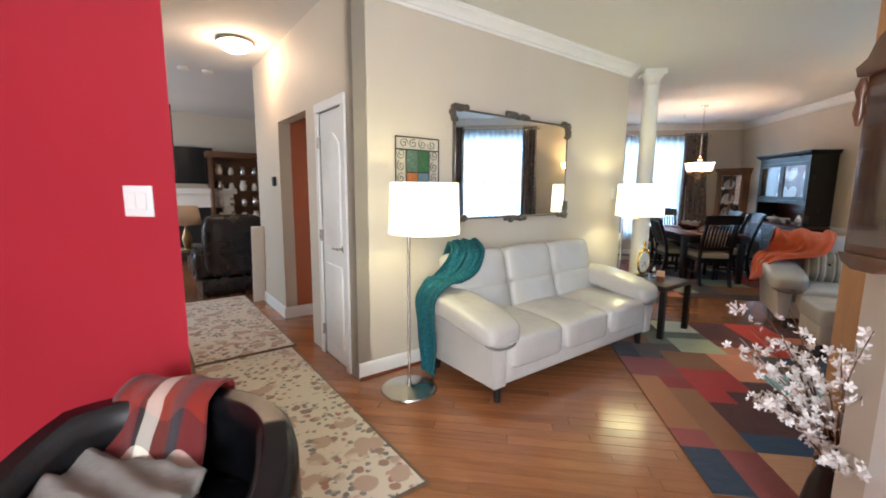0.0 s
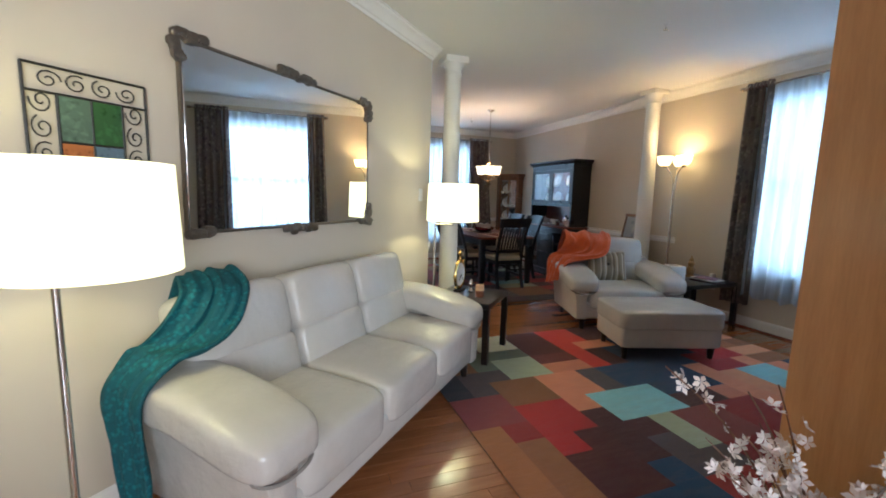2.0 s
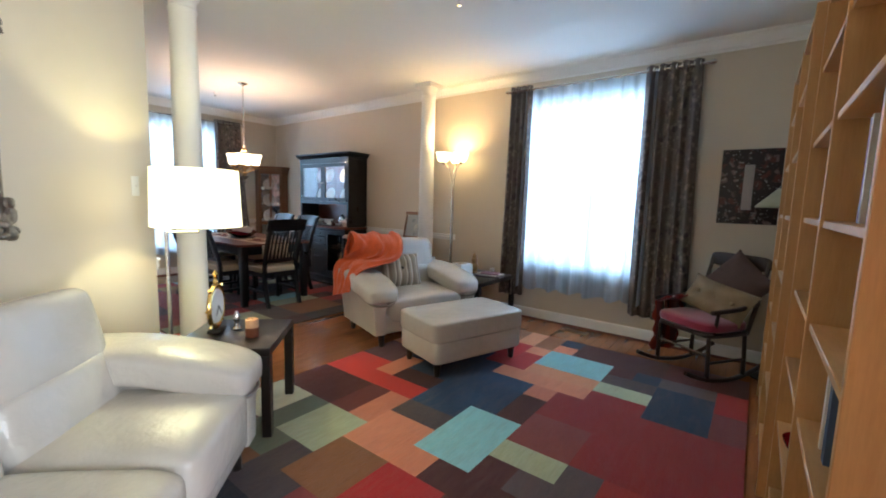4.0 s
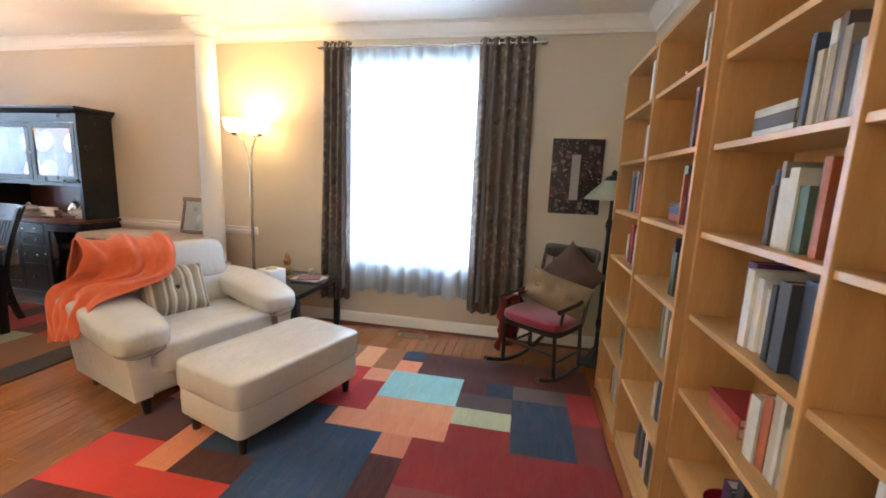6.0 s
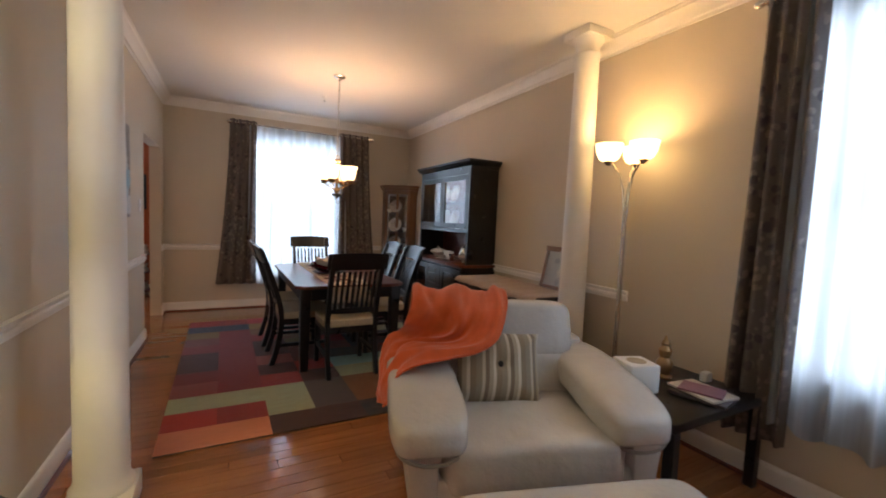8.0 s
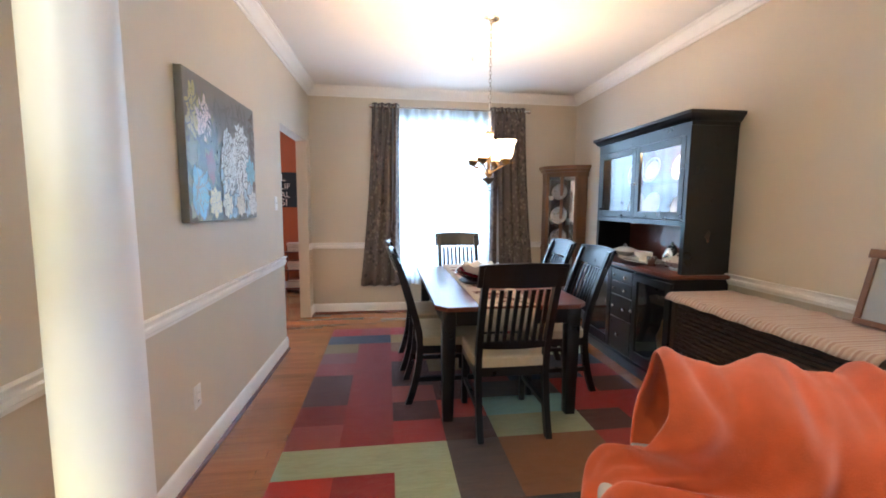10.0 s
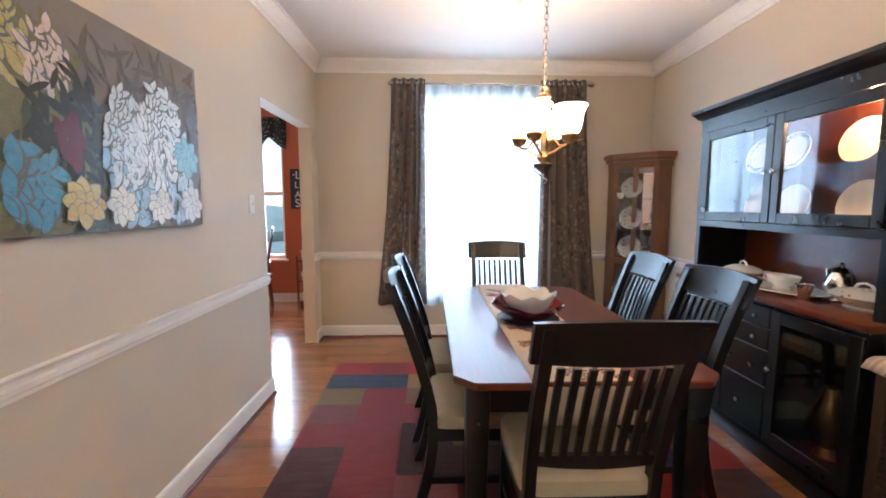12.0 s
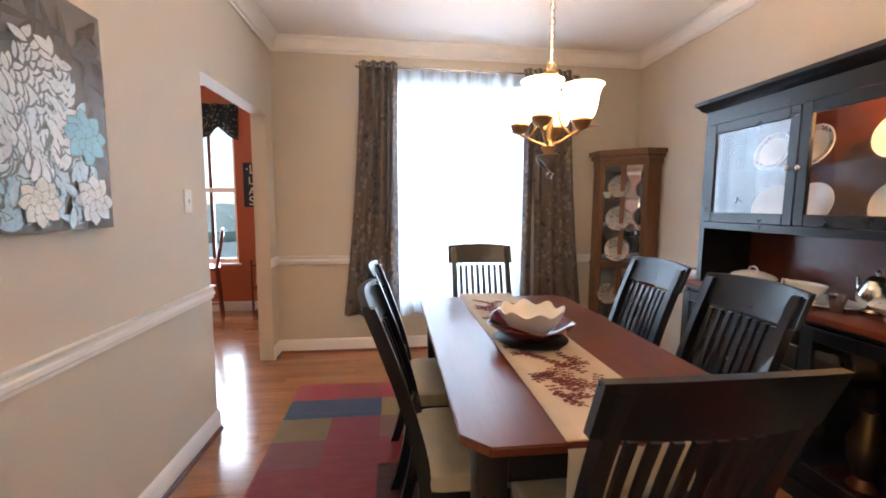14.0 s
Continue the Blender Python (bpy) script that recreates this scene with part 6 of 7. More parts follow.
def tub_throws():
    def fn(u, v):
        x = -0.24 + 0.30 * u
        n = wave(u * 4 + 5, v * 5)
        if v < 0.35:
            f = v / 0.35
            y, z = 0.405 + 0.01 * n, 0.46 + 0.28 * f
        elif v < 0.5:
            f = (v - 0.35) / 0.15
            y, z = 0.40 - 0.14 * f, 0.745 + 0.02 * math.sin(math.pi * f)
        else:
            f = (v - 0.5) / 0.5
            y, z = 0.255 - 0.12 * f, 0.74 - 0.26 * f
        return Vector((x + 0.05 * (v - 0.5) + 0.012 * n, y - 0.012 + 0.012 * math.sin(14 * u), z + 0.012 * n + 0.012))
    solid("plaid_throw", sheet(B(), 24, 36, fn), M_PLAID, "rust, grey and cream plaid throw over the black chair's back", "throw", TUB.matrix_basis @ pose(0, 0, -0.07), thick=0.008)

    def fn2(u, v):
        n = wave(u * 5 + 2, v * 5 + 7)
        return Vector((-0.28 + 0.42 * u, -0.10 + 0.30 * v - 0.1 * u + 0.01 * n, 0.50 + 0.03 * math.sin(9 * v + 2 * u) ** 2 + 0.015 * n + 0.03 * v))
    solid("grey_throw", sheet(B(), 24, 24, fn2), grainy("grey_ribbed_knit", (0.30, 0.28, 0.25), 0.15, 0.95, scale=30, bump=0.8, stretch=(1, 6, 1), dist=0.004), "crumpled grey knit throw on the black chair's seat", "throw", TUB.matrix_basis.copy(), thick=0.012)


tub_throws()


def wall_clock():
    c = thing("wall_clock", "dark carved walnut pendulum clock hanging on the foyer wall", "clock", pose(1.018, 2.60, 1.16, 0, 0, -90))
    part("case", box(B(), -0.09, -0.10, 0.05, 0.09, -0.001, 0.60, 0.006, 2), M_WALNUT, c)
    part("plinth", loft(B(), [(-0.10, 0.05), (0.10, 0.05), (0.08, 0.02), (0.04, 0.0), (-0.04, 0.0), (-0.08, 0.02)], -0.11, -0.001, 0.004), M_WALNUT, c)
    part("cornice", loft(B(), [(-0.11, 0.60), (0.11, 0.60), (0.12, 0.63), (0.08, 0.65), (0.05, 0.70), (0, 0.73), (-0.05, 0.70), (-0.08, 0.65), (-0.12, 0.63)], -0.12, -0.001, 0.006), M_WALNUT, c)
    part("glass_door", box(B(), -0.07, -0.106, 0.08, 0.07, -0.102, 0.56), M_CABGLASS, c)
    for x in (-0.10, 0.10):
        part("finial", lathe(B(), [(0.008, 0.595), (0.018, 0.56), (0.010, 0.53), (0.016, 0.49), (0.005, 0.45)], 12, at=(x, -0.105, 0)), M_WALNUT, c)


wall_clock()


def blossoms():
    """Tall vase with branches of white silk blossom."""
    b = thing("blossom_branches", "tall dark vase of white silk blossom branches by the bookcase", "flower vase", pose(1.09, 2.83, 0))
    part("vase", lathe(B(), [(0.06, 0), (0.075, 0.02), (0.085, 0.14), (0.06, 0.28), (0.04, 0.34), (0.052, 0.37), (0.046, 0.37), (0.03, 0.33)], 24), M_ESPRESSO, b)
    rng = random.Random(4)
    petals = B()
    for i in range(24):
        a = radians(rng.uniform(140, 250))
        r = rng.uniform(0.12, 0.42)
        h = rng.uniform(0.60, 1.10)
        pts = []
        for q in range(9):
            f = q / 8
            pts.append(Vector((r * math.cos(a) * f ** 1.5 + 0.02 * math.sin(5 * f + i), r * math.sin(a) * f ** 1.5 + 0.02 * math.cos(4 * f + i), 0.33 + (h - 0.33) * f - 0.10 * f * f)))
        part("branch", tube(B(), pts, 0.005, 5, 0.0016), M_WALNUT, b)
        for q in range(20):
            f = rng.uniform(0.3, 1.0)
            k = min(7, int(f * 8))
            p = pts[k].lerp(pts[k + 1], f * 8 - k) + Vector((rng.uniform(-0.03, 0.03), rng.uniform(-0.03, 0.03), rng.uniform(-0.02, 0.025)))
            ax = Vector((rng.uniform(-1, 1), rng.uniform(-1, 1), rng.uniform(-0.2, 1))).normalized()
            rot = ax.to_track_quat("Z", "Y").to_matrix().to_4x4()
            s = rng.uniform(0.012, 0.019)
            for g in range(5):
                t = 2 * math.pi * g / 5
                v = [Vector((0, 0, 0)), Vector((math.cos(t - 0.5) * s * 0.8, math.sin(t - 0.5) * s * 0.8, s * 0.25)), Vector((math.cos(t) * s * 1.25, math.sin(t) * s * 1.25, s * 0.5)), Vector((math.cos(t + 0.5) * s * 0.8, math.sin(t + 0.5) * s * 0.8, s * 0.25))]
                petals.faces.new([petals.verts.new(p + rot @ w) for w in v])
    part("blossom", petals, grainy("silk_petals", (0.80, 0.74, 0.70), 0.08, 0.7, scale=40), b, "white silk blossoms")["kind"] = "stuff"


blossoms()


def hall_rug(name, s0, s1, w0, w1, label):
    r = thing(name, label, "rug", Matrix.Translation(hall(s0, w1)) @ pose(0, 0, 0.001, 0, 0, 135))
    l, w = s1 - s0, w1 - w0
    part("pile", box(B(), 0.015, -w + 0.015, 0, l - 0.015, -0.015, 0.011, 0.003), M_MAT, r)
    for a, b, c, d in ((0, -w, l, -w + 0.015), (0, -0.015, l, 0), (0, -w + 0.015, 0.015, -0.015), (l - 0.015, -w + 0.015, l, -0.015)):
        part("binding", box(B(), a, b, 0, c, d, 0.010, 0.002), M_MATDARK, r)


hall_rug("entry_rug", -1.2, 0.92, 0.20, 0.97, "cream floral entry rug with brown and grey sprigs")
hall_rug("hall_runner", 0.95, 3.08, 0.16, 0.96, "faded beige floral hall rug")


# ---- dining room, smaller things ----


def painting():
    """Canvas with a grey ground and raised dabs of paint for the flowers."""
    c = thing("flower_painting", "large canvas of white and blue hydrangeas on a grey ground", "painting", M_L @ pose(7.59 - WY0, 0, 1.277))
    w, h, d = 0.98, 0.745, 0.04
    part("canvas", box(B(), 0, -d, 0, w, -0.001, h, 0.003, 2), grainy("grey_canvas_ground", (0.20, 0.185, 0.17), 0.18, 0.45, scale=4, bump=0.3, fine=180), c)
    rng = random.Random(12)
    depth = [0.0006]

    def stroke(bm, x, z, l, t, ang, y):
        ca, sa = math.cos(ang), math.sin(ang)
        pts = [(-l, 0), (-l * 0.55, t * 0.8), (l * 0.1, t), (l * 0.65, t * 0.6), (l, 0), (l * 0.6, -t * 0.65), (l * 0.05, -t), (-l * 0.6, -t * 0.75)]
        vs = []
        for px, pz in pts:
            xx, zz = x + px * ca - pz * sa, z + px * sa + pz * ca
            vs.append((min(w - 0.004, max(0.004, xx)), -d - y, min(h - 0.004, max(0.004, zz))))
        bm.faces.new([bm.verts.new(v) for v in vs])

    def paint(col_name, col):
        return grainy(col_name, col, 0.3, 0.3, scale=30, bump=0.25, fine=120)

    def spray(name, col, n, cx, cz, rx, rz, l, slim, lean, lab, edge=None):
        """Petals or leaves of one colour spread over an oval; each light petal lies on a dark rim."""
        bm, rim = B(), B()
        for i in range(n):
            a, r = i * 2.39996 + rng.uniform(-0.3, 0.3), math.sqrt((i + 0.5) / n)
            x, z = cx + rx * r * math.cos(a), cz + rz * r * math.sin(a)
            ln, ang = l * rng.uniform(0.7, 1.25), lean + rng.gauss(0, 0.75)
            depth[0] += 0.000006
            if edge:
                stroke(rim, x + 0.003, z - 0.003, ln * 1.12, ln * slim * 1.25, ang, depth[0])
                depth[0] += 0.000006
            stroke(bm, x, z, ln, ln * slim * rng.uniform(0.8, 1.15), ang, depth[0])
        if edge:
            part("petal_shadow", rim, edge, c)["kind"] = "stuff"
        part("paint_stroke", bm, paint(name, col), c, lab)["kind"] = "stuff"

    def bloom(name, col, cx, cz, r, lab):
        """One open flower: a ring of broad petals round a small eye."""
        bm, rim = B(), B()
        for ring, k in ((1.0, 8), (0.55, 6)):
            for i in range(k):
                a = 6.283 * i / k + rng.uniform(-0.2, 0.2)
                depth[0] += 0.00001
                q = r * ring * 0.55
                stroke(rim, cx + q * math.cos(a), cz + q * math.sin(a), r * 0.54 * ring, r * 0.38 * ring, a, depth[0])
                depth[0] += 0.00001
                stroke(bm, cx + q * math.cos(a), cz + q * math.sin(a), r * 0.50 * ring, r * 0.34 * ring, a, depth[0])
        part("petal_shadow", rim, EDGE, c)["kind"] = "stuff"
        part("paint_stroke", bm, paint(name, col), c, lab)["kind"] = "stuff"
    EDGE = paint("slate_outline_paint", (0.15, 0.165, 0.165))
    UP = math.pi / 2
    spray("olive_paint", (0.19, 0.18, 0.08), 170, 0.18, 0.30, 0.19, 0.32, 0.062, 0.34, UP, "olive leaf strokes")
    spray("leaf_green_paint", (0.075, 0.095, 0.055), 120, 0.46, 0.20, 0.48, 0.24, 0.055, 0.32, UP, "green leaf strokes")
    spray("grey_stem_paint", (0.13, 0.115, 0.10), 46, 0.62, 0.58, 0.34, 0.10, 0.06, 0.18, UP, "grey stem strokes")
    spray("umber_paint", (0.11, 0.07, 0.05), 30, 0.92, 0.42, 0.05, 0.30, 0.042, 0.35, UP, "brown leaf strokes")
    spray("yellow_paint", (0.48, 0.42, 0.17), 26, 0.08, 0.55, 0.07, 0.12, 0.034, 0.45, UP, "yellow flower strokes", EDGE)
    spray("blush_paint", (0.66, 0.55, 0.50), 34, 0.20, 0.53, 0.08, 0.11, 0.028, 0.42, UP, "blush daisy petals", EDGE)
    spray("dark_leaf_paint", (0.04, 0.042, 0.03), 44, 0.28, 0.34, 0.15, 0.20, 0.05, 0.3, UP, "dark leaf strokes")
    spray("plum_paint", (0.15, 0.03, 0.035), 12, 0.26, 0.30, 0.045, 0.07, 0.042, 0.42, UP, "plum tulip strokes")
    spray("cobalt_paint", (0.10, 0.30, 0.46), 26, 0.13, 0.15, 0.09, 0.12, 0.045, 0.45, UP, "cobalt blue flower strokes", EDGE)
    spray("sky_paint", (0.32, 0.50, 0.62), 90, 0.55, 0.22, 0.16, 0.21, 0.034, 0.42, UP, "pale blue petals", EDGE)
    spray("ice_paint", (0.44, 0.58, 0.66), 110, 0.73, 0.24, 0.18, 0.22, 0.034, 0.42, UP, "icy blue petals", EDGE)
    spray("pearl_paint", (0.60, 0.66, 0.68), 90, 0.50, 0.34, 0.10, 0.19, 0.030, 0.42, UP, "white petals", EDGE)
    spray("white_paint", (0.70, 0.74, 0.75), 120, 0.70, 0.38, 0.13, 0.22, 0.030, 0.42, UP, "white petals", EDGE)
    bloom("gold_bloom_paint", (0.55, 0.42, 0.13), 0.29, 0.10, 0.085, "golden bloom")
    bloom("teal_bloom_paint", (0.20, 0.46, 0.58), 0.86, 0.31, 0.09, "turquoise bloom")
    bloom("cream_bloom_paint", (0.68, 0.66, 0.54), 0.45, 0.09, 0.075, "cream bloom")
    bloom("buff_bloom_paint", (0.64, 0.62, 0.52), 0.66, 0.09, 0.075, "buff bloom")
    bloom("white_bloom_paint", (0.60, 0.61, 0.60), 0.88, 0.10, 0.085, "white bloom")


painting()


def chandelier():
    c = thing("chandelier", "four-light bronze chandelier with glowing tulip glass shades", "chandelier", pose(3.0, 8.66, 0))
    part("canopy", lathe(B(), [(0.062, CEIL - 0.001), (0.062, CEIL - 0.012), (0.045, CEIL - 0.022), (0.018, CEIL - 0.03), (0.008, CEIL - 0.05)], 24), M_CHROME, c)
    z = CEIL - 0.05
    i = 0
    while z > 1.99:
        ring = [(0.011 * math.cos(t) * (1 if i % 2 else 0), 0.011 * math.cos(t) * (0 if i % 2 else 1), z - 0.019 + 0.019 * math.sin(t)) for t in [2 * math.pi * q / 10 for q in range(11)]]
        part("chain_link", tube(B(), ring, 0.0028, 5), M_CHROME, c)
        z -= 0.03
        i += 1
    part("cord", tube(B(), [(0.006, 0, CEIL - 0.05), (0.012, 0.004, 2.5), (-0.006, 0, 2.2), (0.0, 0.0, 1.95)], 0.003, 5), M_WHITE, c)
    part("loop", tube(B(), [(0.02 * math.cos(t), 0, 1.965 + 0.02 * math.sin(t)) for t in [2 * math.pi * q / 12 for q in range(13)]], 0.004, 6), M_BRASS, c)
    part("column", lathe(B(), [(0.01, 1.95), (0.034, 1.94), (0.036, 1.925), (0.02, 1.905), (0.026, 1.89), (0.015, 1.87), (0.013, 1.66), (0.02, 1.64), (0.034, 1.625), (0.028, 1.61), (0.012, 1.593)], 20), M_BRONZE, c)
    part("bowl", lathe(B(), [(0.002, 1.535), (0.012, 1.545), (0.045, 1.575), (0.052, 1.588), (0.046, 1.592), (0.01, 1.586)], 20), M_PEWTER, c)
    for k in range(4):
        a = radians(-35 + 90 * k)
        ca, sa = math.cos(a), math.sin(a)

        def at(r, z):
            return (r * ca, r * sa, z)
        part("arm", tube(B(), [at(0.022, 1.89), at(0.026, 1.80), at(0.05, 1.72), at(0.085, 1.68), at(0.115, 1.675), at(0.135, 1.695)], 0.006, 8), M_BRONZE, c)
        part("leaf_arm", tube(B(), [at(0.01, 1.63), at(0.06, 1.65), at(0.11, 1.68), at(0.17, 1.70), at(0.205, 1.70)], 0.008, 6, 0.003), M_BRONZE, c)
        cup = part("cup", lathe(B(), [(0.01, 1.69), (0.030, 1.70), (0.042, 1.725), (0.038, 1.735)], 18, at=(0.135 * ca, 0.135 * sa, 0)), M_BRONZE, c)
        part("glass_shade", lathe(B(), [(0.032, 1.73), (0.050, 1.75), (0.060, 1.79), (0.064, 1.83), (0.078, 1.865), (0.086, 1.872)], 26, at=(0.135 * ca, 0.135 * sa, 0), cap=False), M_TULIP, c, "glowing alabaster tulip shade", 0.003)
    part("finial_hook", tube(B(), [(-0.05, 0, 1.575), (-0.045, 0, 1.555), (-0.01, 0, 1.53), (0.025, 0, 1.505), (0.012, 0, 1.485), (-0.004, 0, 1.50), (0.006, 0, 1.515)], 0.004, 6), M_CHROME, c)


chandelier()

# runner with a printed spray of berries
M_RUNNER = grainy("linen_runner", (0.60, 0.50, 0.38), 0.06, 0.9, scale=10, bump=0.5, fine=340)


def runner():
    r = thing("table_runner", "cream linen table runner with embroidered burgundy berry sprays", "table runner", pose(2.76, 7.70, 0))
    w = 0.36

    def fn(u, v):
        y = -0.02 + 1.95 * v
        over = max(0.0, 0.135 - y)
        z = 0.7625
        if over > 0:
            z -= max(0, over)
            y = 0.128 - 0.004
        return Vector((w * u + 0.004 * math.sin(6 * v), y, z))
    part("cloth", sheet(B(), 6, 60, fn), M_RUNNER, r, thick=0.002)
    rng = random.Random(3)
    dots, stems = B(), B()
    for cy in (0.30, 0.44, 0.58, 0.72, 1.36, 1.50, 1.64):
        for s in range(6):
            x, y = 0.18 + rng.uniform(-0.07, 0.07), cy + rng.uniform(-0.06, 0.06)
            a = rng.uniform(0, 6.28)
            prev = (x, y, 0.7642)
            for q in range(7):
                a += rng.uniform(-0.4, 0.4)
                x, y = x + 0.02 * math.cos(a), y + 0.025 * math.sin(a)
                if not 0.03 < x < w - 0.03:
                    break
                tube(stems, [prev, (x, y, 0.7642)], 0.0013, 4)
                prev = (x, y, 0.7642)
                for g in (-1, 1):
                    ox, oy = x + 0.012 * math.cos(a + 1.4 * g), y + 0.012 * math.sin(a + 1.4 * g)
                    soft(dots, (ox, oy, 0.7645), (0.019, 0.013, 0.002), 0.9, 4)
    part("berry_embroidery", dots, grainy("burgundy_thread", (0.16, 0.03, 0.035), 0.2, 0.8), r)["kind"] = "stuff"
    part("stem_embroidery", stems, grainy("brown_thread", (0.10, 0.055, 0.04), 0.2, 0.8), r)["kind"] = "stuff"


runner()


def wavy_bowl(name, at, r, h, n_wave, amp, material, label, square=0.0):
    bm = B()
    seg = 48
    prof = [(0.40, 0.0), (0.44, 0.02), (0.68, 0.30), (0.90, 0.68), (1.0, 1.0), (0.965, 1.0), (0.86, 0.70), (0.62, 0.34), (0.3, 0.12), (0.02, 0.10)]
    rings = []
    for pr, pz in prof:
        ring = []
        for k in range(seg):
            a = 2 * math.pi * k / seg
            rip = 1 + 0.05 * pz * math.cos(n_wave * a)
            sq = 1 + square * pz * (1 / max(abs(math.cos(a)), abs(math.sin(a))) - 1)
            zz = h * pz + amp * pz * pz * math.cos(n_wave * a)
            ring.append(bm.verts.new((r * pr * rip * sq * math.cos(a), r * pr * rip * sq * math.sin(a), zz)))
        rings.append(ring)
    for p, q in zip(rings, rings[1:]):
        for k in range(seg):
            bm.faces.new((p[k], p[(k + 1) % seg], q[(k + 1) % seg], q[k]))
    bm.faces.new(list(reversed(rings[0])))
    bm.faces.new(rings[-1])
    return solid(name, bm, material, label, "bowl", pose(*at, 0, 0, 40))


solid("dark_plate", lathe(B(), [(0.10, 0), (0.15, 0.006), (0.165, 0.014), (0.16, 0.016), (0.1, 0.008), (0.01, 0.007)], 40), M_BLACK, "dark slate-blue charger plate on the runner", "plate", pose(2.93, 8.62, 0.7655))
wavy_bowl("maroon_bowl", (2.93, 8.62, 0.774), 0.185, 0.085, 4, 0.012, M_MAROON, "glossy maroon square bowl with turned-up corners", 0.35)
wavy_bowl("ruffled_bowl", (2.93, 8.62, 0.795), 0.145, 0.115, 8, 0.012, M_CHINA, "white ruffled bowl resting inside the maroon bowl")


def curio():
    """Glazed corner cabinet; built in plan with the room corner at the origin."""
    c = thing("corner_curio_cabinet", "walnut corner curio cabinet with glazed doors full of plates", "cabinet", pose(east(FAR - 0.5) - 0.003, FAR - 0.003, 0))
    L, s = 0.43, 0.14
    pts = [(0, 0), (-L, 0), (-L, -s), (-s, -L), (0, -L)]

    def slab(z0, z1, grow=0.0):
        bm = B()
        q = [(x - (grow if x < 0 else 0), y - (grow if y < 0 else 0)) for x, y in pts]
        a, b = [bm.verts.new((x, y, z0)) for x, y in q], [bm.verts.new((x, y, z1)) for x, y in q]
        bm.faces.new(a), bm.faces.new(b)
        for i in range(5):
            bm.faces.new((a[i], a[(i + 1) % 5], b[(i + 1) % 5], b[i]))
        return bm
    part("plinth", slab(0, 0.09, 0.012), M_CURIO, c)
    part("bottom", slab(0.09, 0.115), M_CURIO, c)
    part("middle_rail", slab(0.80, 0.86, 0.004), M_CURIO, c)
    part("top", slab(1.74, 1.80), M_CURIO, c)
    part("cornice", slab(1.80, 1.835, 0.025), M_CURIO, c)
    part("cornice_cap", slab(1.835, 1.875, 0.05), M_CURIO, c)
    part("mirror_back", box(B(), -L + 0.01, -0.012, 0.86, -0.005, -0.006, 1.74), M_MIRROR, c)
    part("mirror_back", box(B(), -0.012, -L + 0.01, 0.86, -0.006, -0.013, 1.74), M_MIRROR, c)
    d = Vector((L - s, -(L - s), 0)).normalized()
    p0 = Vector((-L, -s, 0))
    span = (Vector((-s, -L, 0)) - p0).length
    fm = Matrix.Translation(p0) @ pose(0, 0, 0, 0, 0, -45)
    for x in (0.0, span / 2 - 0.02, span - 0.04):
        part("post", box(B(), x, 0.0, 0.115, x + 0.04, 0.025, 1.74, 0.003, m=fm), M_CURIO, c)
    for a, b in ((0.115, 0.80), (0.86, 1.74)):
        for x in (0.04, span / 2 + 0.02):
            w = span / 2 - 0.06
            part("glass_door", box(B(), x, 0.010, a, x + w, 0.014, b, m=fm), M_CABGLASS, c)
    part("side_panel", box(B(), -L, -s, 0.115, -L + 0.018, -0.013, 1.74), M_CURIO, c)
    part("side_panel", box(B(), -s, -L, 0.115, -0.013, -L + 0.018, 1.74), M_CURIO, c)
    for z in (0.44, 1.14, 1.44):
        bm = slab(z, z + 0.006)
        for v in bm.verts:
            v.co.x, v.co.y = v.co.x * 0.93 - 0.015, v.co.y * 0.93 - 0.015
        part("glass_shelf", bm, M_CABGLASS, c)
    part("knob", lathe(B(), [(0.004, 0), (0.004, 0.01), (0.01, 0.014), (0.006, 0.022)], 10, m=fm @ pose(span / 2 - 0.03, 0, 1.28, 90, 0, 0)), M_BRASS, c)


curio()


def dish(name, m, r, label, material=None, rim=None):
    d = thing(name, label, "plate", m)
    part("plate_body", lathe(B(), [(r * 0.5, 0), (r * 0.6, 0.004), (r, 0.018), (r * 0.98, 0.021), (r * 0.6, 0.009), (r * 0.02, 0.007)], 32), material or M_CHINA, d)
    if rim:
        part("rim_band", lathe(B(), [(r * 0.72, 0.0125), (r * 0.93, 0.0195), (r * 0.92, 0.0205), (r * 0.72, 0.0135)], 32, cap=False), rim, d, "coloured rim band")
    return d


M_BLUEBAND = printed("transfer_ware", (0.50, 0.46, 0.40), [((0.12, 0.10, 0.12), 3.0, 0.4)], 14, 0.2, 0.4)
# Patterned china with its cream darkened to stand for shade inside the cabinet.
M_SHADECHINA = printed("shaded_patterned_china", (0.40, 0.36, 0.31), [((0.16, 0.12, 0.11), 2.6, 0.34), ((0.24, 0.20, 0.16), 1.6, 0.3)], 14, 0.2, 0.45)
CUR = Vector((east(FAR - 0.5) - 0.235, FAR - 0.235, 0))
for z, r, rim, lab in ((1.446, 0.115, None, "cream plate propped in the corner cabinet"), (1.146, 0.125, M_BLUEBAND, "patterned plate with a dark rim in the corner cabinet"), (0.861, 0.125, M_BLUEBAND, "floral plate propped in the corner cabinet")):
    dish("display_plate", Matrix.Translation((CUR.x - 0.06, CUR.y - 0.02, z + r * 0.9 * 0.985)) @ pose(0, 0, 0, 78, 0, -45), r * 0.9, lab, M_SHADECHINA, rim)
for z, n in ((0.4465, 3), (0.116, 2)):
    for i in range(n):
        dish("display_plate", Matrix.Translation((CUR.x - 0.10 + 0.08 * i, CUR.y + 0.02 - 0.08 * i, z + 0.10)) @ pose(0, 0, 0, 80, 0, -45), 0.10, "patterned plate standing in the cabinet's lower half", M_SHADECHINA, M_BLUEBAND)
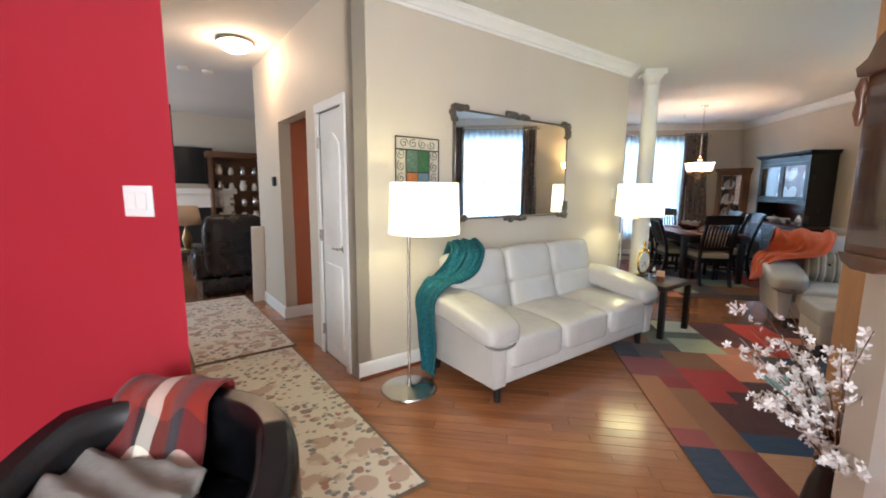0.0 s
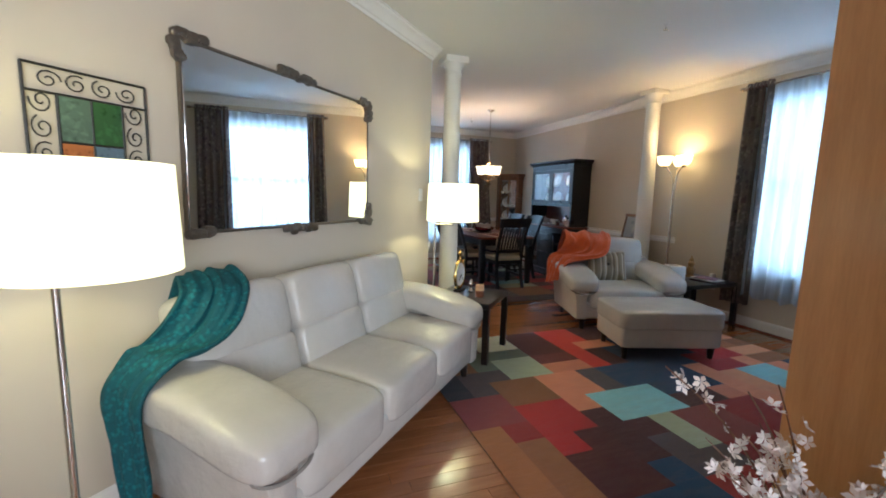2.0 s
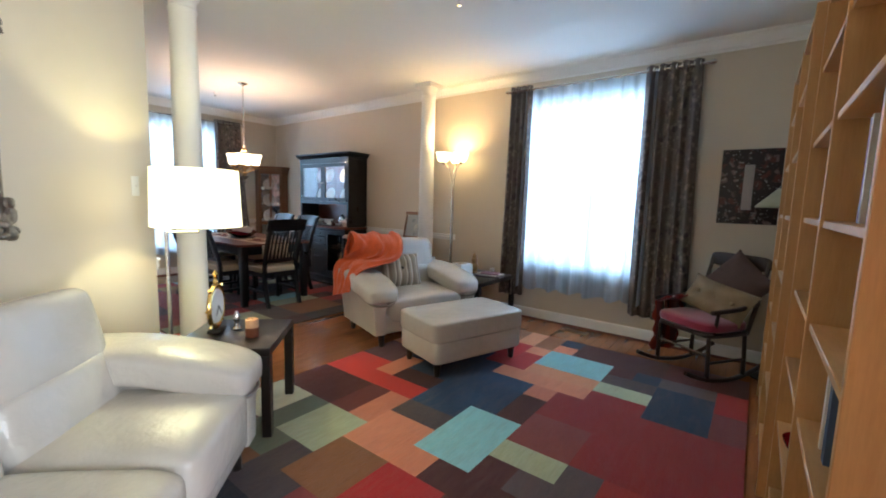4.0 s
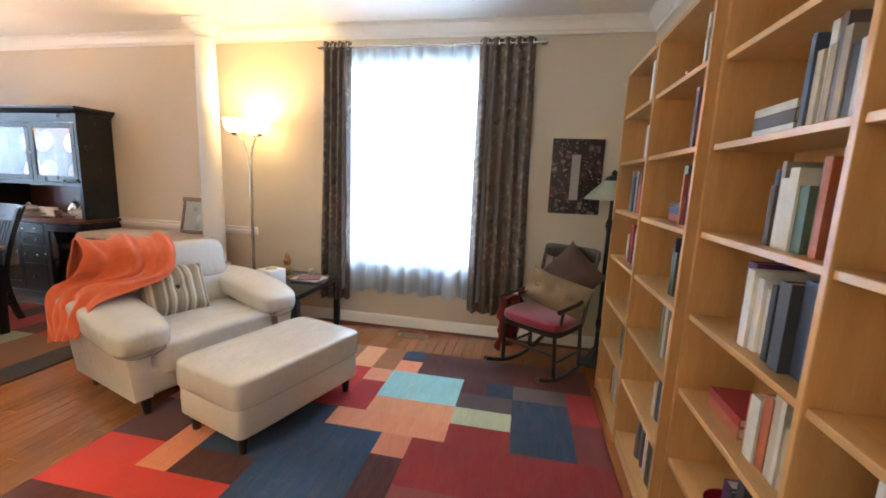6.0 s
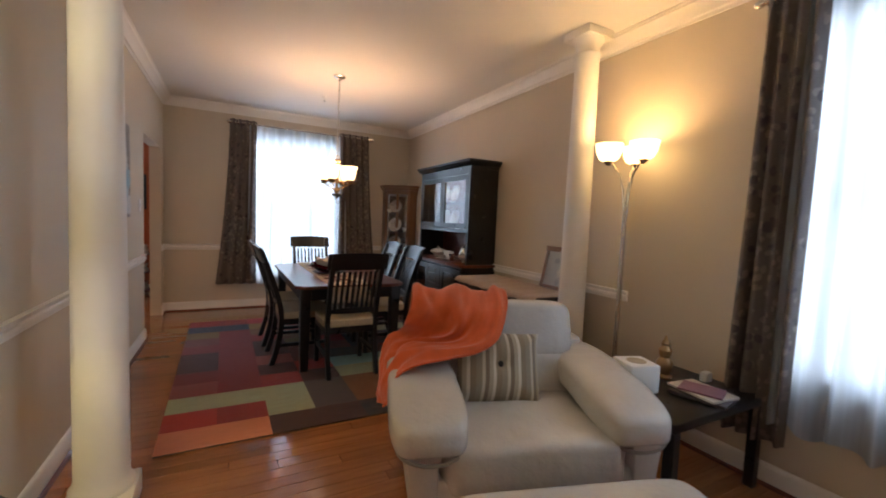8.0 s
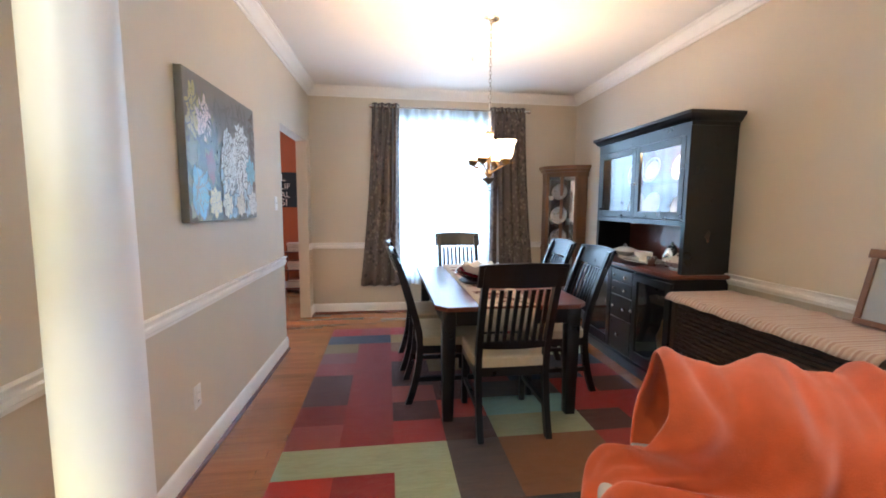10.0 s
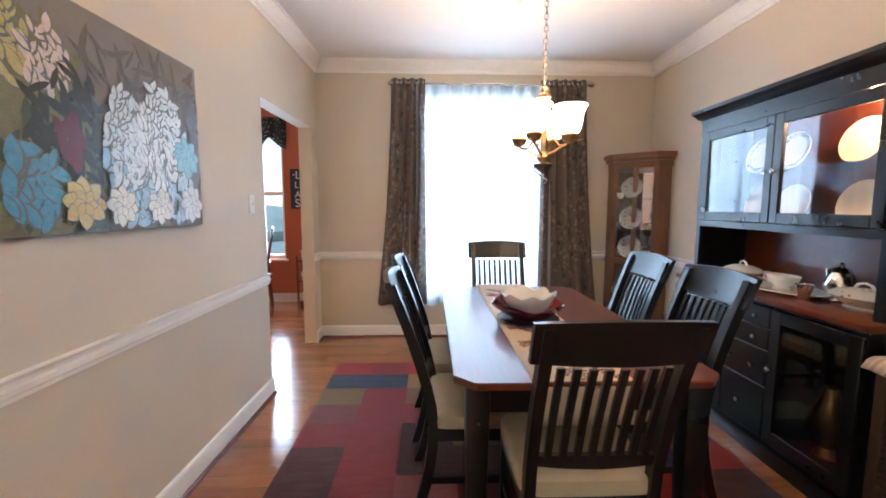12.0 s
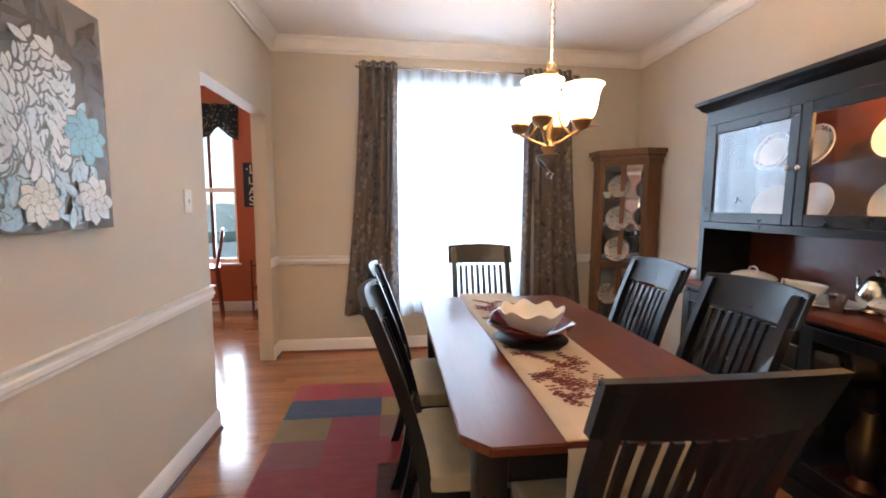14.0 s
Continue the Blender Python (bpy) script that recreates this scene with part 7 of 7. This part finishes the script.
for x, y, z in ((-0.14, 0.05, 1.446), (0.10, -0.14, 1.146), (0.08, -0.16, 0.861)):
    solid("teacup", lathe(B(), [(0.02, 0), (0.022, 0.004), (0.036, 0.03), (0.042, 0.055), (0.039, 0.055), (0.03, 0.02), (0.003, 0.012)], 18), M_CHINA, "small china cup in the corner cabinet", "cup", pose(CUR.x + x, CUR.y + y, z))

# china in and on the hutch
HX = east(8.7)
for y in (8.22, 8.46, 8.86, 9.10):
    dish("hutch_plate", Matrix.Translation((east(y) - 0.10, y, 1.5775 + 0.115)) @ pose(0, 0, 0, 76, 0, -90), 0.115, "cream dinner plate standing on the hutch's upper shelf", None, M_BLUEBAND if y > 8.5 else None)
    dish("hutch_plate", Matrix.Translation((east(y) - 0.10, y - 0.02, 1.2625 + 0.12)) @ pose(0, 0, 0, 76, 0, -90), 0.12, "cream dinner plate standing on the hutch's lower shelf")
for y, h in ((8.22, 0.06), (8.46, 0.05)):
    bowl((HX - 0.27, y, 1.2625), 0.055, h, M_CHINA, "small china bowl in the hutch", "china_bowl")


def tureen(x, y, z, a, s=1.0):
    t = thing("covered_dish", "oval covered china dish with floral sprigs on the hutch", "serving dish", pose(x, y, z, 0, 0, a) @ Matrix.Diagonal((1.35 * s, s, s, 1)))
    part("dish_body", lathe(B(), [(0.055, 0), (0.06, 0.012), (0.05, 0.02), (0.09, 0.05), (0.105, 0.065)], 28), M_SPRIG, t)
    part("lid", lathe(B(), [(0.105, 0.066), (0.09, 0.082), (0.05, 0.098), (0.012, 0.104)], 28), M_SPRIG, t)
    part("lid_handle", tube(B(), [(-0.03, 0, 0.10), (-0.02, 0, 0.12), (0, 0, 0.128), (0.02, 0, 0.12), (0.03, 0, 0.10)], 0.006, 6), M_CHINA, t)


M_SPRIG = printed("sprigged_china", (0.70, 0.64, 0.56), [((0.30, 0.16, 0.14), 2.4, 0.22), ((0.20, 0.22, 0.16), 3.0, 0.18)], 14, 0.2, 0.5)
CT = 0.8925
tureen(HX - 0.20, 9.06, CT, 80)
tureen(HX - 0.24, 8.27, CT, 95)
pl = solid("serving_platter", lathe(B(), [(0.10, 0), (0.12, 0.006), (0.20, 0.022), (0.195, 0.026), (0.12, 0.011), (0.01, 0.010)], 36), M_CHINA, "large oval china platter on the hutch counter", "platter", pose(HX - 0.25, 8.68, CT, 0, 0, 90) @ Matrix.Diagonal((1.15, 0.8, 1, 1)))
g = thing("gravy_boat", "white china gravy boat standing on the platter", "gravy boat", pose(HX - 0.25, 8.70, CT + 0.011, 0, 0, 90))
part("boat", lathe(B(), [(0.035, 0), (0.038, 0.01), (0.03, 0.018), (0.06, 0.05), (0.07, 0.085), (0.065, 0.085), (0.05, 0.045), (0.01, 0.025)], 24, m=Matrix.Diagonal((1.5, 0.8, 1, 1))), M_CHINA, g)
part("boat_handle", tube(B(), [(0.09, 0, 0.03), (0.13, 0, 0.05), (0.125, 0, 0.085), (0.098, 0, 0.085)], 0.006, 6), M_CHINA, g)
t = thing("silver_teapot", "dark silver-plated coffee pot on the hutch counter", "coffee pot", pose(HX - 0.17, 8.45, CT, 0, 0, 70))
part("pot_body", lathe(B(), [(0.045, 0), (0.05, 0.01), (0.04, 0.02), (0.065, 0.06), (0.07, 0.09), (0.05, 0.135), (0.042, 0.15)], 24), M_SILVER, t)
part("pot_lid", lathe(B(), [(0.043, 0.151), (0.03, 0.17), (0.008, 0.178), (0.012, 0.19), (0.003, 0.20)], 20), M_SILVER, t)
part("spout", tube(B(), [(0.06, 0, 0.06), (0.10, 0, 0.09), (0.12, 0, 0.15)], 0.013, 8, 0.008), M_SILVER, t)
part("pot_handle", tube(B(), [(-0.045, 0, 0.14), (-0.09, 0, 0.145), (-0.11, 0, 0.10), (-0.065, 0, 0.05)], 0.007, 6), M_BLACK, t)
solid("silver_cup", lathe(B(), [(0.03, 0), (0.033, 0.004), (0.04, 0.08), (0.038, 0.08), (0.03, 0.01), (0.002, 0.008)], 20), M_SILVER, "small silver cup on the hutch counter", "cup", pose(HX - 0.31, 8.50, CT))
for x, y, z, lab in ((HX - 0.20, 8.20, 0.1155, "gold"), (HX - 0.24, 8.37, 0.1155, "amber"), (HX - 0.2, 9.08, 0.1155, "smoky")):
    solid("%s_ornament" % lab, lathe(B(), [(0.05, 0), (0.055, 0.01), (0.03, 0.05), (0.06, 0.14), (0.07, 0.22), (0.04, 0.30), (0.03, 0.36)], 16), M_BRONZE, "dim %s vase behind the hutch's lower glass" % lab, "vase", pose(x, y, z))


# ---- wicker crate ----
def crate():
    c = thing("wicker_crate", "large dark wicker pet crate with an open front", "pet crate", pose(4.10, 6.74, 0))
    w, l, h = 0.46, 1.19, 0.77
    for x0, y0, x1, y1 in ((0, 0, 0.04, 0.04), (0, l - 0.04, 0.04, l), (w - 0.04, 0, w, 0.04), (w - 0.04, l - 0.04, w, l)):
        part("corner_post", box(B(), x0, y0, 0, x1, y1, h, 0.004), M_WICKER, c)
    # Matt black back and floor paint in the shade inside the open crate.
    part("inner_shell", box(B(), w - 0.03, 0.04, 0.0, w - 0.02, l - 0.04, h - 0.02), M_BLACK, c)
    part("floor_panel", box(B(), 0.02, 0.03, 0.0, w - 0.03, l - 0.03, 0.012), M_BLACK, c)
    n = 27
    for k in range(n):
        z = 0.028 + (h - 0.05) * k / (n - 1)
        # ends: woven strands swinging in and out
        for y in (0.02, l - 0.02):
            part("woven_strand", tube(B(), [(0.02 + (w - 0.05) * q / 14, y + 0.008 * math.cos(math.pi * (q + k)), z) for q in range(15)], 0.012, 5), M_WICKER, c)
        if z > 0.42 or z < 0.06:
            part("woven_strand", tube(B(), [(0.02 + 0.008 * math.cos(math.pi * (q + k)), 0.02 + (l - 0.04) * q / 24, z) for q in range(25)], 0.012, 5), M_WICKER, c)
        else:
            for a, b in ((0.02, 0.16), (l - 0.16, l - 0.02)):
                part("woven_strand", tube(B(), [(0.02 + 0.008 * math.cos(math.pi * (q + k)), a + (b - a) * q / 4, z) for q in range(5)], 0.012, 5), M_WICKER, c)
    part("lid", box(B(), -0.015, -0.015, h - 0.012, w, l + 0.015, h + 0.02, 0.006, 2), M_WICKER, c)


crate()
M_CLOTHTOP = banded("striped_runner_cloth", [(0, (0.46, 0.33, 0.26)), (0.3, (0.52, 0.40, 0.32)), (0.55, (0.40, 0.26, 0.21)), (0.8, (0.55, 0.45, 0.37))], 1, 0.05, 0.9, 0.6)


def crate_cloth(u, v):
    x, y = 0.51 * u, 1.22 * v
    z = 0.003 * math.sin(40 * v) + 0.002 * wave(u * 6, v * 8)
    if u < 0.06:
        z -= (0.06 - u) * 0.7
    return Vector((x - 0.04, y, z))


solid("striped_cloth", sheet(B(), 24, 80, crate_cloth), M_CLOTHTOP, "dusty pink ribbed cloth laid over the wicker crate", "cloth", pose(4.095, 6.725, 0.798), thick=0.004)
f = thing("picture_frame", "silver framed picture leaning on the wall above the crate", "picture frame", pose(RIGHT - 0.10, 6.98, 0.807, 0, 0, -90) @ pose(0, 0, 0, -13, 0, 0))
for a, b, cc, d in ((-0.155, 0, 0.155, 0.03), (-0.17, 0.33, 0.17, 0.375), (-0.155, 0.03, -0.125, 0.33), (0.125, 0.03, 0.155, 0.33)):
    part("frame", box(B(), a, -0.012, b, cc, 0.008, d, 0.003), M_WALNUT, f)
part("picture", box(B(), -0.125, -0.004, 0.03, 0.125, 0.002, 0.33), printed("pale_print", (0.33, 0.34, 0.34), [((0.50, 0.48, 0.42), 0.8, 0.3), ((0.22, 0.24, 0.25), 1.2, 0.3)], 7, 0.3, 0.5), f, "pale grey print under glass")
bm = B()
soft(bm, (0, 0, 0.05), (0.56, 0.85, 0.11), 0.5, 24, fn=lambda q: q + Vector((0, 0, 0.018 * wave(q.x * 9, q.y * 9))))
solid("pet_bed", bm, grainy("cream_fleece", (0.24, 0.20, 0.155), 0.15, 0.95, scale=25, bump=0.8, fine=90, dist=0.01), "cream fleece pet bed pushed into the wicker crate", "pet bed", pose(4.23, 7.36, 0.0125))
solid("pet_mat", box(B(), 0, 0, 0, 0.19, 1.15, 0.012, 0.004), grainy("grey_mat", (0.24, 0.20, 0.15), 0.15, 0.95, scale=20, bump=0.5), "thin tan-edged grey mat before the wicker crate", "mat", pose(3.90, 6.80, 0.0135))

# ---- kitchen, seen through the opening ----


def valance(u, v):
    return Vector((-1.08 + 1.52 * u, 12.30 - 0.02 * math.cos(u * 60) - 0.03 * v, 2.57 - (0.28 + 0.15 * abs(math.cos((1.52 * u - 1.05) * math.pi / 0.5))) * v))


solid("window_valance", sheet(B(), 90, 8, valance), printed("dark_floral_cotton", (0.02, 0.025, 0.025), [((0.30, 0.30, 0.27), 2.5, 0.3), ((0.12, 0.14, 0.11), 1.8, 0.35)], 12, 0.9, 0.45), "dark floral valance gathered over the kitchen window", "valance", thick=0.004)
run("baseboard_kitchen", BASE, (-1.78, 12.35), (1.13, 12.35), (0, -1), M_TRIM, "white painted kitchen baseboard")


def words(body, size, m, parent, material):
    cu = bpy.data.curves.new("lettering", "FONT")
    cu.body, cu.size, cu.extrude = body, size, 0.002
    ob = new("lettering", cu)
    ob.data.materials.append(material)
    ob.matrix_basis = m
    ob.parent = parent


sg = thing("painted_sign", "dark blue wooden sign with white capital letters on terracotta", "sign", pose(0.46, 12.345, 1.33))
part("board", box(B(), 0, -0.02, 0, 0.42, -0.001, 0.55, 0.004), grainy("navy_sign_paint", (0.02, 0.035, 0.05), 0.15, 0.6), sg)
for i, (tx, sz) in enumerate((("\u00b7L", 0.16), ("LIF", 0.13), ("AL", 0.13), ("SI", 0.16))):
    words(tx, sz, pose(0.06 if i else 0.03, -0.022, 0.415 - 0.13 * i, 90, 0, 0), sg, M_WHITE)


def stool(m):
    s = thing("counter_stool", "cherry wood counter stool with a slatted back", "stool", m)
    part("seat", soft(B(), (0, 0, 0.62), (0.42, 0.40, 0.045), 0.3, 12), M_CHERRY, s)
    for x in (-0.17, 0.17):
        part("leg", tube(B(), [(x * 1.15, -0.19, 0), (x, -0.15, 0.60)], 0.018, 8), M_CHERRY, s)
        part("leg", tube(B(), [(x * 1.15, 0.20, 0), (x, 0.16, 0.60), (x, 0.24, 1.06)], 0.018, 8), M_CHERRY, s)
        part("stretcher", tube(B(), [(x * 1.1, -0.18, 0.22), (x * 1.1, 0.19, 0.22)], 0.011, 6), M_CHERRY, s)
    part("stretcher", tube(B(), [(-0.19, -0.175, 0.28), (0.19, -0.175, 0.28)], 0.011, 6), M_CHERRY, s)
    part("crest_rail", box(B(), -0.19, 0.225, 0.98, 0.19, 0.25, 1.08, 0.006, 2), M_CHERRY, s)
    for i in range(4):
        part("slat", tube(B(), [(-0.11 + 0.073 * i, 0.17, 0.63), (-0.11 + 0.073 * i, 0.235, 0.99)], 0.010, 6), M_CHERRY, s)


stool(pose(0.08, 11.95, 0, 0, 0, -70))
k = thing("kitchen_shelf", "small wooden shelf stacked with cookbooks", "shelf", pose(0.62, 12.04, 0))
for z in (0.05, 0.34, 0.62):
    part("shelf_board", box(B(), 0, 0, z, 0.46, 0.28, z + 0.02, 0.002), M_CHERRY, k)
for x in (0, 0.44):
    part("side_board", box(B(), x, 0, 0, x + 0.02, 0.28, 0.049), M_CHERRY, k)
for x, y in ((0.46, 0.0), (0.46, 0.24), (-0.021, 0.24), (-0.021, 0.0)):
    part("post", box(B(), x, y, 0, x + 0.02, y + 0.03, 0.7), M_CHERRY, k)
rng = random.Random(9)
for z in (0.0705, 0.3605, 0.6405):
    zz = z
    for q in range(4):
        kk = rng.choice((0, 1, 4, 7, 8, 6))
        w = rng.choice((0.03, 0.038))
        book(pose(0.64 + rng.uniform(0, 0.02), 12.08, zz + w, 0, 90, 0) @ pose(0, 0, 0), w, 0.25, 0.2, kk, "%s cookbook lying in a stack on the kitchen shelf" % HUES[kk])
        zz += w + 0.001


# ---- family room beyond the hall ----
def on_hall(s, w, z=0.0, turn=0.0):
    """A pose whose local x runs across the hall to the right as one looks down it, and -y back to the walker."""
    return Matrix.Translation(hall(s, w, z)) @ pose(0, 0, 0, 0, 0, 45 + turn)


tv = thing("television", "black flat television mounted over the mantel", "television", on_hall(6.56, 1.05, 1.47))
part("bezel", box(B(), 0, -0.05, 0, 1.1, -0.001, 0.68, 0.006, 2), M_BLACK, tv)
part("screen", box(B(), 0.012, -0.053, 0.012, 1.088, -0.0505, 0.668), M_SCREEN, tv)
fp = thing("fireplace", "white mantelpiece round a dark fireplace opening", "fireplace", on_hall(6.59, 1.35, 0))
part("mantel_shelf", box(B(), -0.05, -0.28, 1.28, 1.75, -0.001, 1.38, 0.01, 2), M_TRIM, fp)
for x in (0, 1.5):
    part("pilaster", box(B(), x, -0.20, 0, x + 0.2, -0.001, 1.279, 0.006), M_TRIM, fp)
part("frieze", box(B(), 0.2, -0.19, 1.02, 1.5, -0.001, 1.279), M_TRIM, fp)
part("surround", box(B(), 0.2, -0.12, 0.0, 1.5, -0.001, 1.019), M_BLACK, fp)


def recliner(m):
    r = thing("recliner", "dark brown leather recliner seen from behind", "recliner", m)
    part("back", soft(B(), (0, 0, 0.66), (0.74, 0.26, 0.80), 0.4, 14), M_DARKLEATHER, r)
    part("seat", soft(B(), (0, 0.42, 0.36), (0.60, 0.70, 0.26), 0.35, 12), M_DARKLEATHER, r)
    for x in (-0.38, 0.38):
        part("arm", soft(B(), (x, 0.40, 0.42), (0.22, 0.86, 0.44), 0.4, 12), M_DARKLEATHER, r)
    part("base", box(B(), -0.40, -0.02, 0.0, 0.40, 0.74, 0.24, 0.02, 2), M_DARKLEATHER, r)


M_DARKLEATHER = grainy("dark_brown_leather", (0.014, 0.009, 0.008), 0.2, 0.27, scale=6, bump=0.35, fine=220)
recliner(on_hall(3.25, 0.22, 0))
recliner(on_hall(3.35, -0.72, 0, 8))
ft = end_table("sofa_table", on_hall(3.45, 1.05), 0.62, 0.50, 0.58, M_ESPRESSO, "dark wooden lamp table beside the recliner")
fl = thing("table_lamp", "table lamp with a beige drum shade on a turned metal base", "table lamp", on_hall(3.6, 0.72, 0.581))
part("lamp_base", lathe(B(), [(0.07, 0), (0.075, 0.012), (0.03, 0.03), (0.05, 0.10), (0.06, 0.16), (0.03, 0.25), (0.014, 0.30), (0.01, 0.36)], 20), M_BRONZE, fl)
part("lamp_shade", lathe(B(), [(0.19, 0.34), (0.15, 0.58)], 28, cap=False), grainy("beige_shade_cloth", (0.55, 0.42, 0.30), 0.05, 0.8), fl, "beige cloth shade", 0.003)
cc = thing("display_cabinet", "tall walnut display cabinet with lit glass shelves of china", "cabinet", on_hall(6.57, 0.05, 0))
for x in (0, 1.36):
    part("side_panel", box(B(), x, -0.40, 0, x + 0.04, -0.001, 1.96), M_WALNUT, cc)
part("back_panel", box(B(), 0.04, -0.02, 0, 1.36, -0.001, 1.96), M_WALNUT, cc)
part("cornice", box(B(), -0.05, -0.45, 1.961, 1.45, -0.001, 2.07, 0.012, 2), M_WALNUT, cc)
for z in (0.02, 0.72, 1.02, 1.32, 1.62):
    part("shelf", box(B(), 0.041, -0.38, z, 1.359, -0.021, z + 0.025), M_WALNUT if z < 0.8 else M_CABGLASS, cc)
part("lower_doors", box(B(), 0.041, -0.40, 0.05, 1.359, -0.381, 0.72, 0.004), M_WALNUT, cc)
rng = random.Random(21)
for z in (0.7455, 1.0455, 1.3455, 1.6455):
    for i in range(6):
        mm = on_hall(6.57, 0.05, 0) @ pose(0.16 + 0.21 * i, -0.22 + rng.uniform(-0.04, 0.04), z)
        s = rng.uniform(0.8, 1.3)
        solid("china_piece", lathe(B(), [(0.04 * s, 0), (0.05 * s, 0.02), (0.06 * s, 0.08 * s), (0.035 * s, 0.13 * s), (0.045 * s, 0.16 * s)], 12), rng.choice((M_CHINA, M_SILVER, M_CHINA)), "pale china piece inside the display cabinet", "china", mm, "china in the display cabinet")
solid("white_panel", box(B(), 0, 0, 0, 0.02, 0.50, 0.95, 0.003), M_TRIM, "white board leaning on the hall wall", "board", Matrix.Translation(hall(2.72, 0.14)) @ pose(0, 0, 0, 0, 0, 45) @ pose(0, 0, 0, 0, 0, -90) @ pose(0, 0, 0, 0, 6, 0))
wp = thing("wall_hanging", "dark carved wooden hanging on the hall's far side", "wall art", Matrix.Translation(hall(0.46, 1.074, 1.36)) @ pose(0, 0, 0, 0, 0, 135))
part("board", loft(B(), [(0, 0.06), (0.06, 0), (0.24, 0), (0.30, 0.06), (0.30, 0.62), (0.22, 0.70), (0.08, 0.70), (0, 0.62)], -0.06, -0.001, 0.01), M_WALNUT, wp)
part("carved_panel", loft(B(), [(0.06, 0.12), (0.24, 0.12), (0.24, 0.56), (0.06, 0.56)], -0.075, -0.0605, 0.006), M_WALNUT, wp)
# kitchen counter glimpsed through the hall opening
kc = thing("kitchen_counter", "tan kitchen counter with jars seen through the hall opening", "counter", Matrix.Translation(hall(1.72, -1.30)) @ pose(0, 0, 0, 0, 0, -45))
part("counter_top", box(B(), -0.5, -0.3, 0.88, 0.5, 0.3, 0.92, 0.006), grainy("tan_laminate", (0.50, 0.36, 0.22), 0.1, 0.4), kc)
part("cupboard", box(B(), -0.48, -0.27, 0, 0.48, 0.28, 0.879), M_OAK, kc)


# ---- floorboards, the nearest as pieces of their own ----
def boards():
    w = 0.083
    pieces, rest = [], []
    row = 0
    y = -3.4
    while y < 12.4:
        x = -9.4 - random.random() * 1.2
        while x < 4.8:
            l = random.choice((0.9, 1.2, 1.5, 1.8))
            a, b = max(x, -9.45), min(x + l, 4.85)
            if b > a:
                near = 3.3 < y < 7.0 and -1.4 < (a + b) / 2 < 3.6
                (pieces if near and len(pieces) < 300 else rest).append((a, b, y))
            x += l
        y += w
    shared = {}
    for a, b, y0 in pieces:
        key = round(b - a, 2)
        if key not in shared:
            shared[key] = mesh_of("floorboard", box(B(), 0.0008, 0.0008, -0.014, key - 0.0008, w - 0.0008, 0, 0.0012), M_FLOOR)
        ob = new("floorboard", shared[key])
        ob.parent = FLOOR
        ob.location = (a, y0, 0)
    verts, faces = [], []
    for a, b, y0 in rest:
        n = len(verts)
        g = 0.0008
        verts += [(a + g, y0 + g, -0.014), (b - g, y0 + g, -0.014), (b - g, y0 + w - g, -0.014), (a + g, y0 + w - g, -0.014), (a + g, y0 + g, 0), (b - g, y0 + g, 0), (b - g, y0 + w - g, 0), (a + g, y0 + w - g, 0)]
        faces += [(n + i, n + j, n + c, n + d) for i, j, c, d in ((4, 5, 6, 7), (0, 1, 5, 4), (1, 2, 6, 5), (2, 3, 7, 6), (3, 0, 4, 7))]
    me = bpy.data.meshes.new("floorboards")
    me.from_pydata(verts, [], faces)
    me.materials.append(M_FLOOR)
    ob = new("floorboards", me)
    ob.parent = FLOOR
    tagged(ob, "reddish oak floorboards", kind="stuff")


boards()
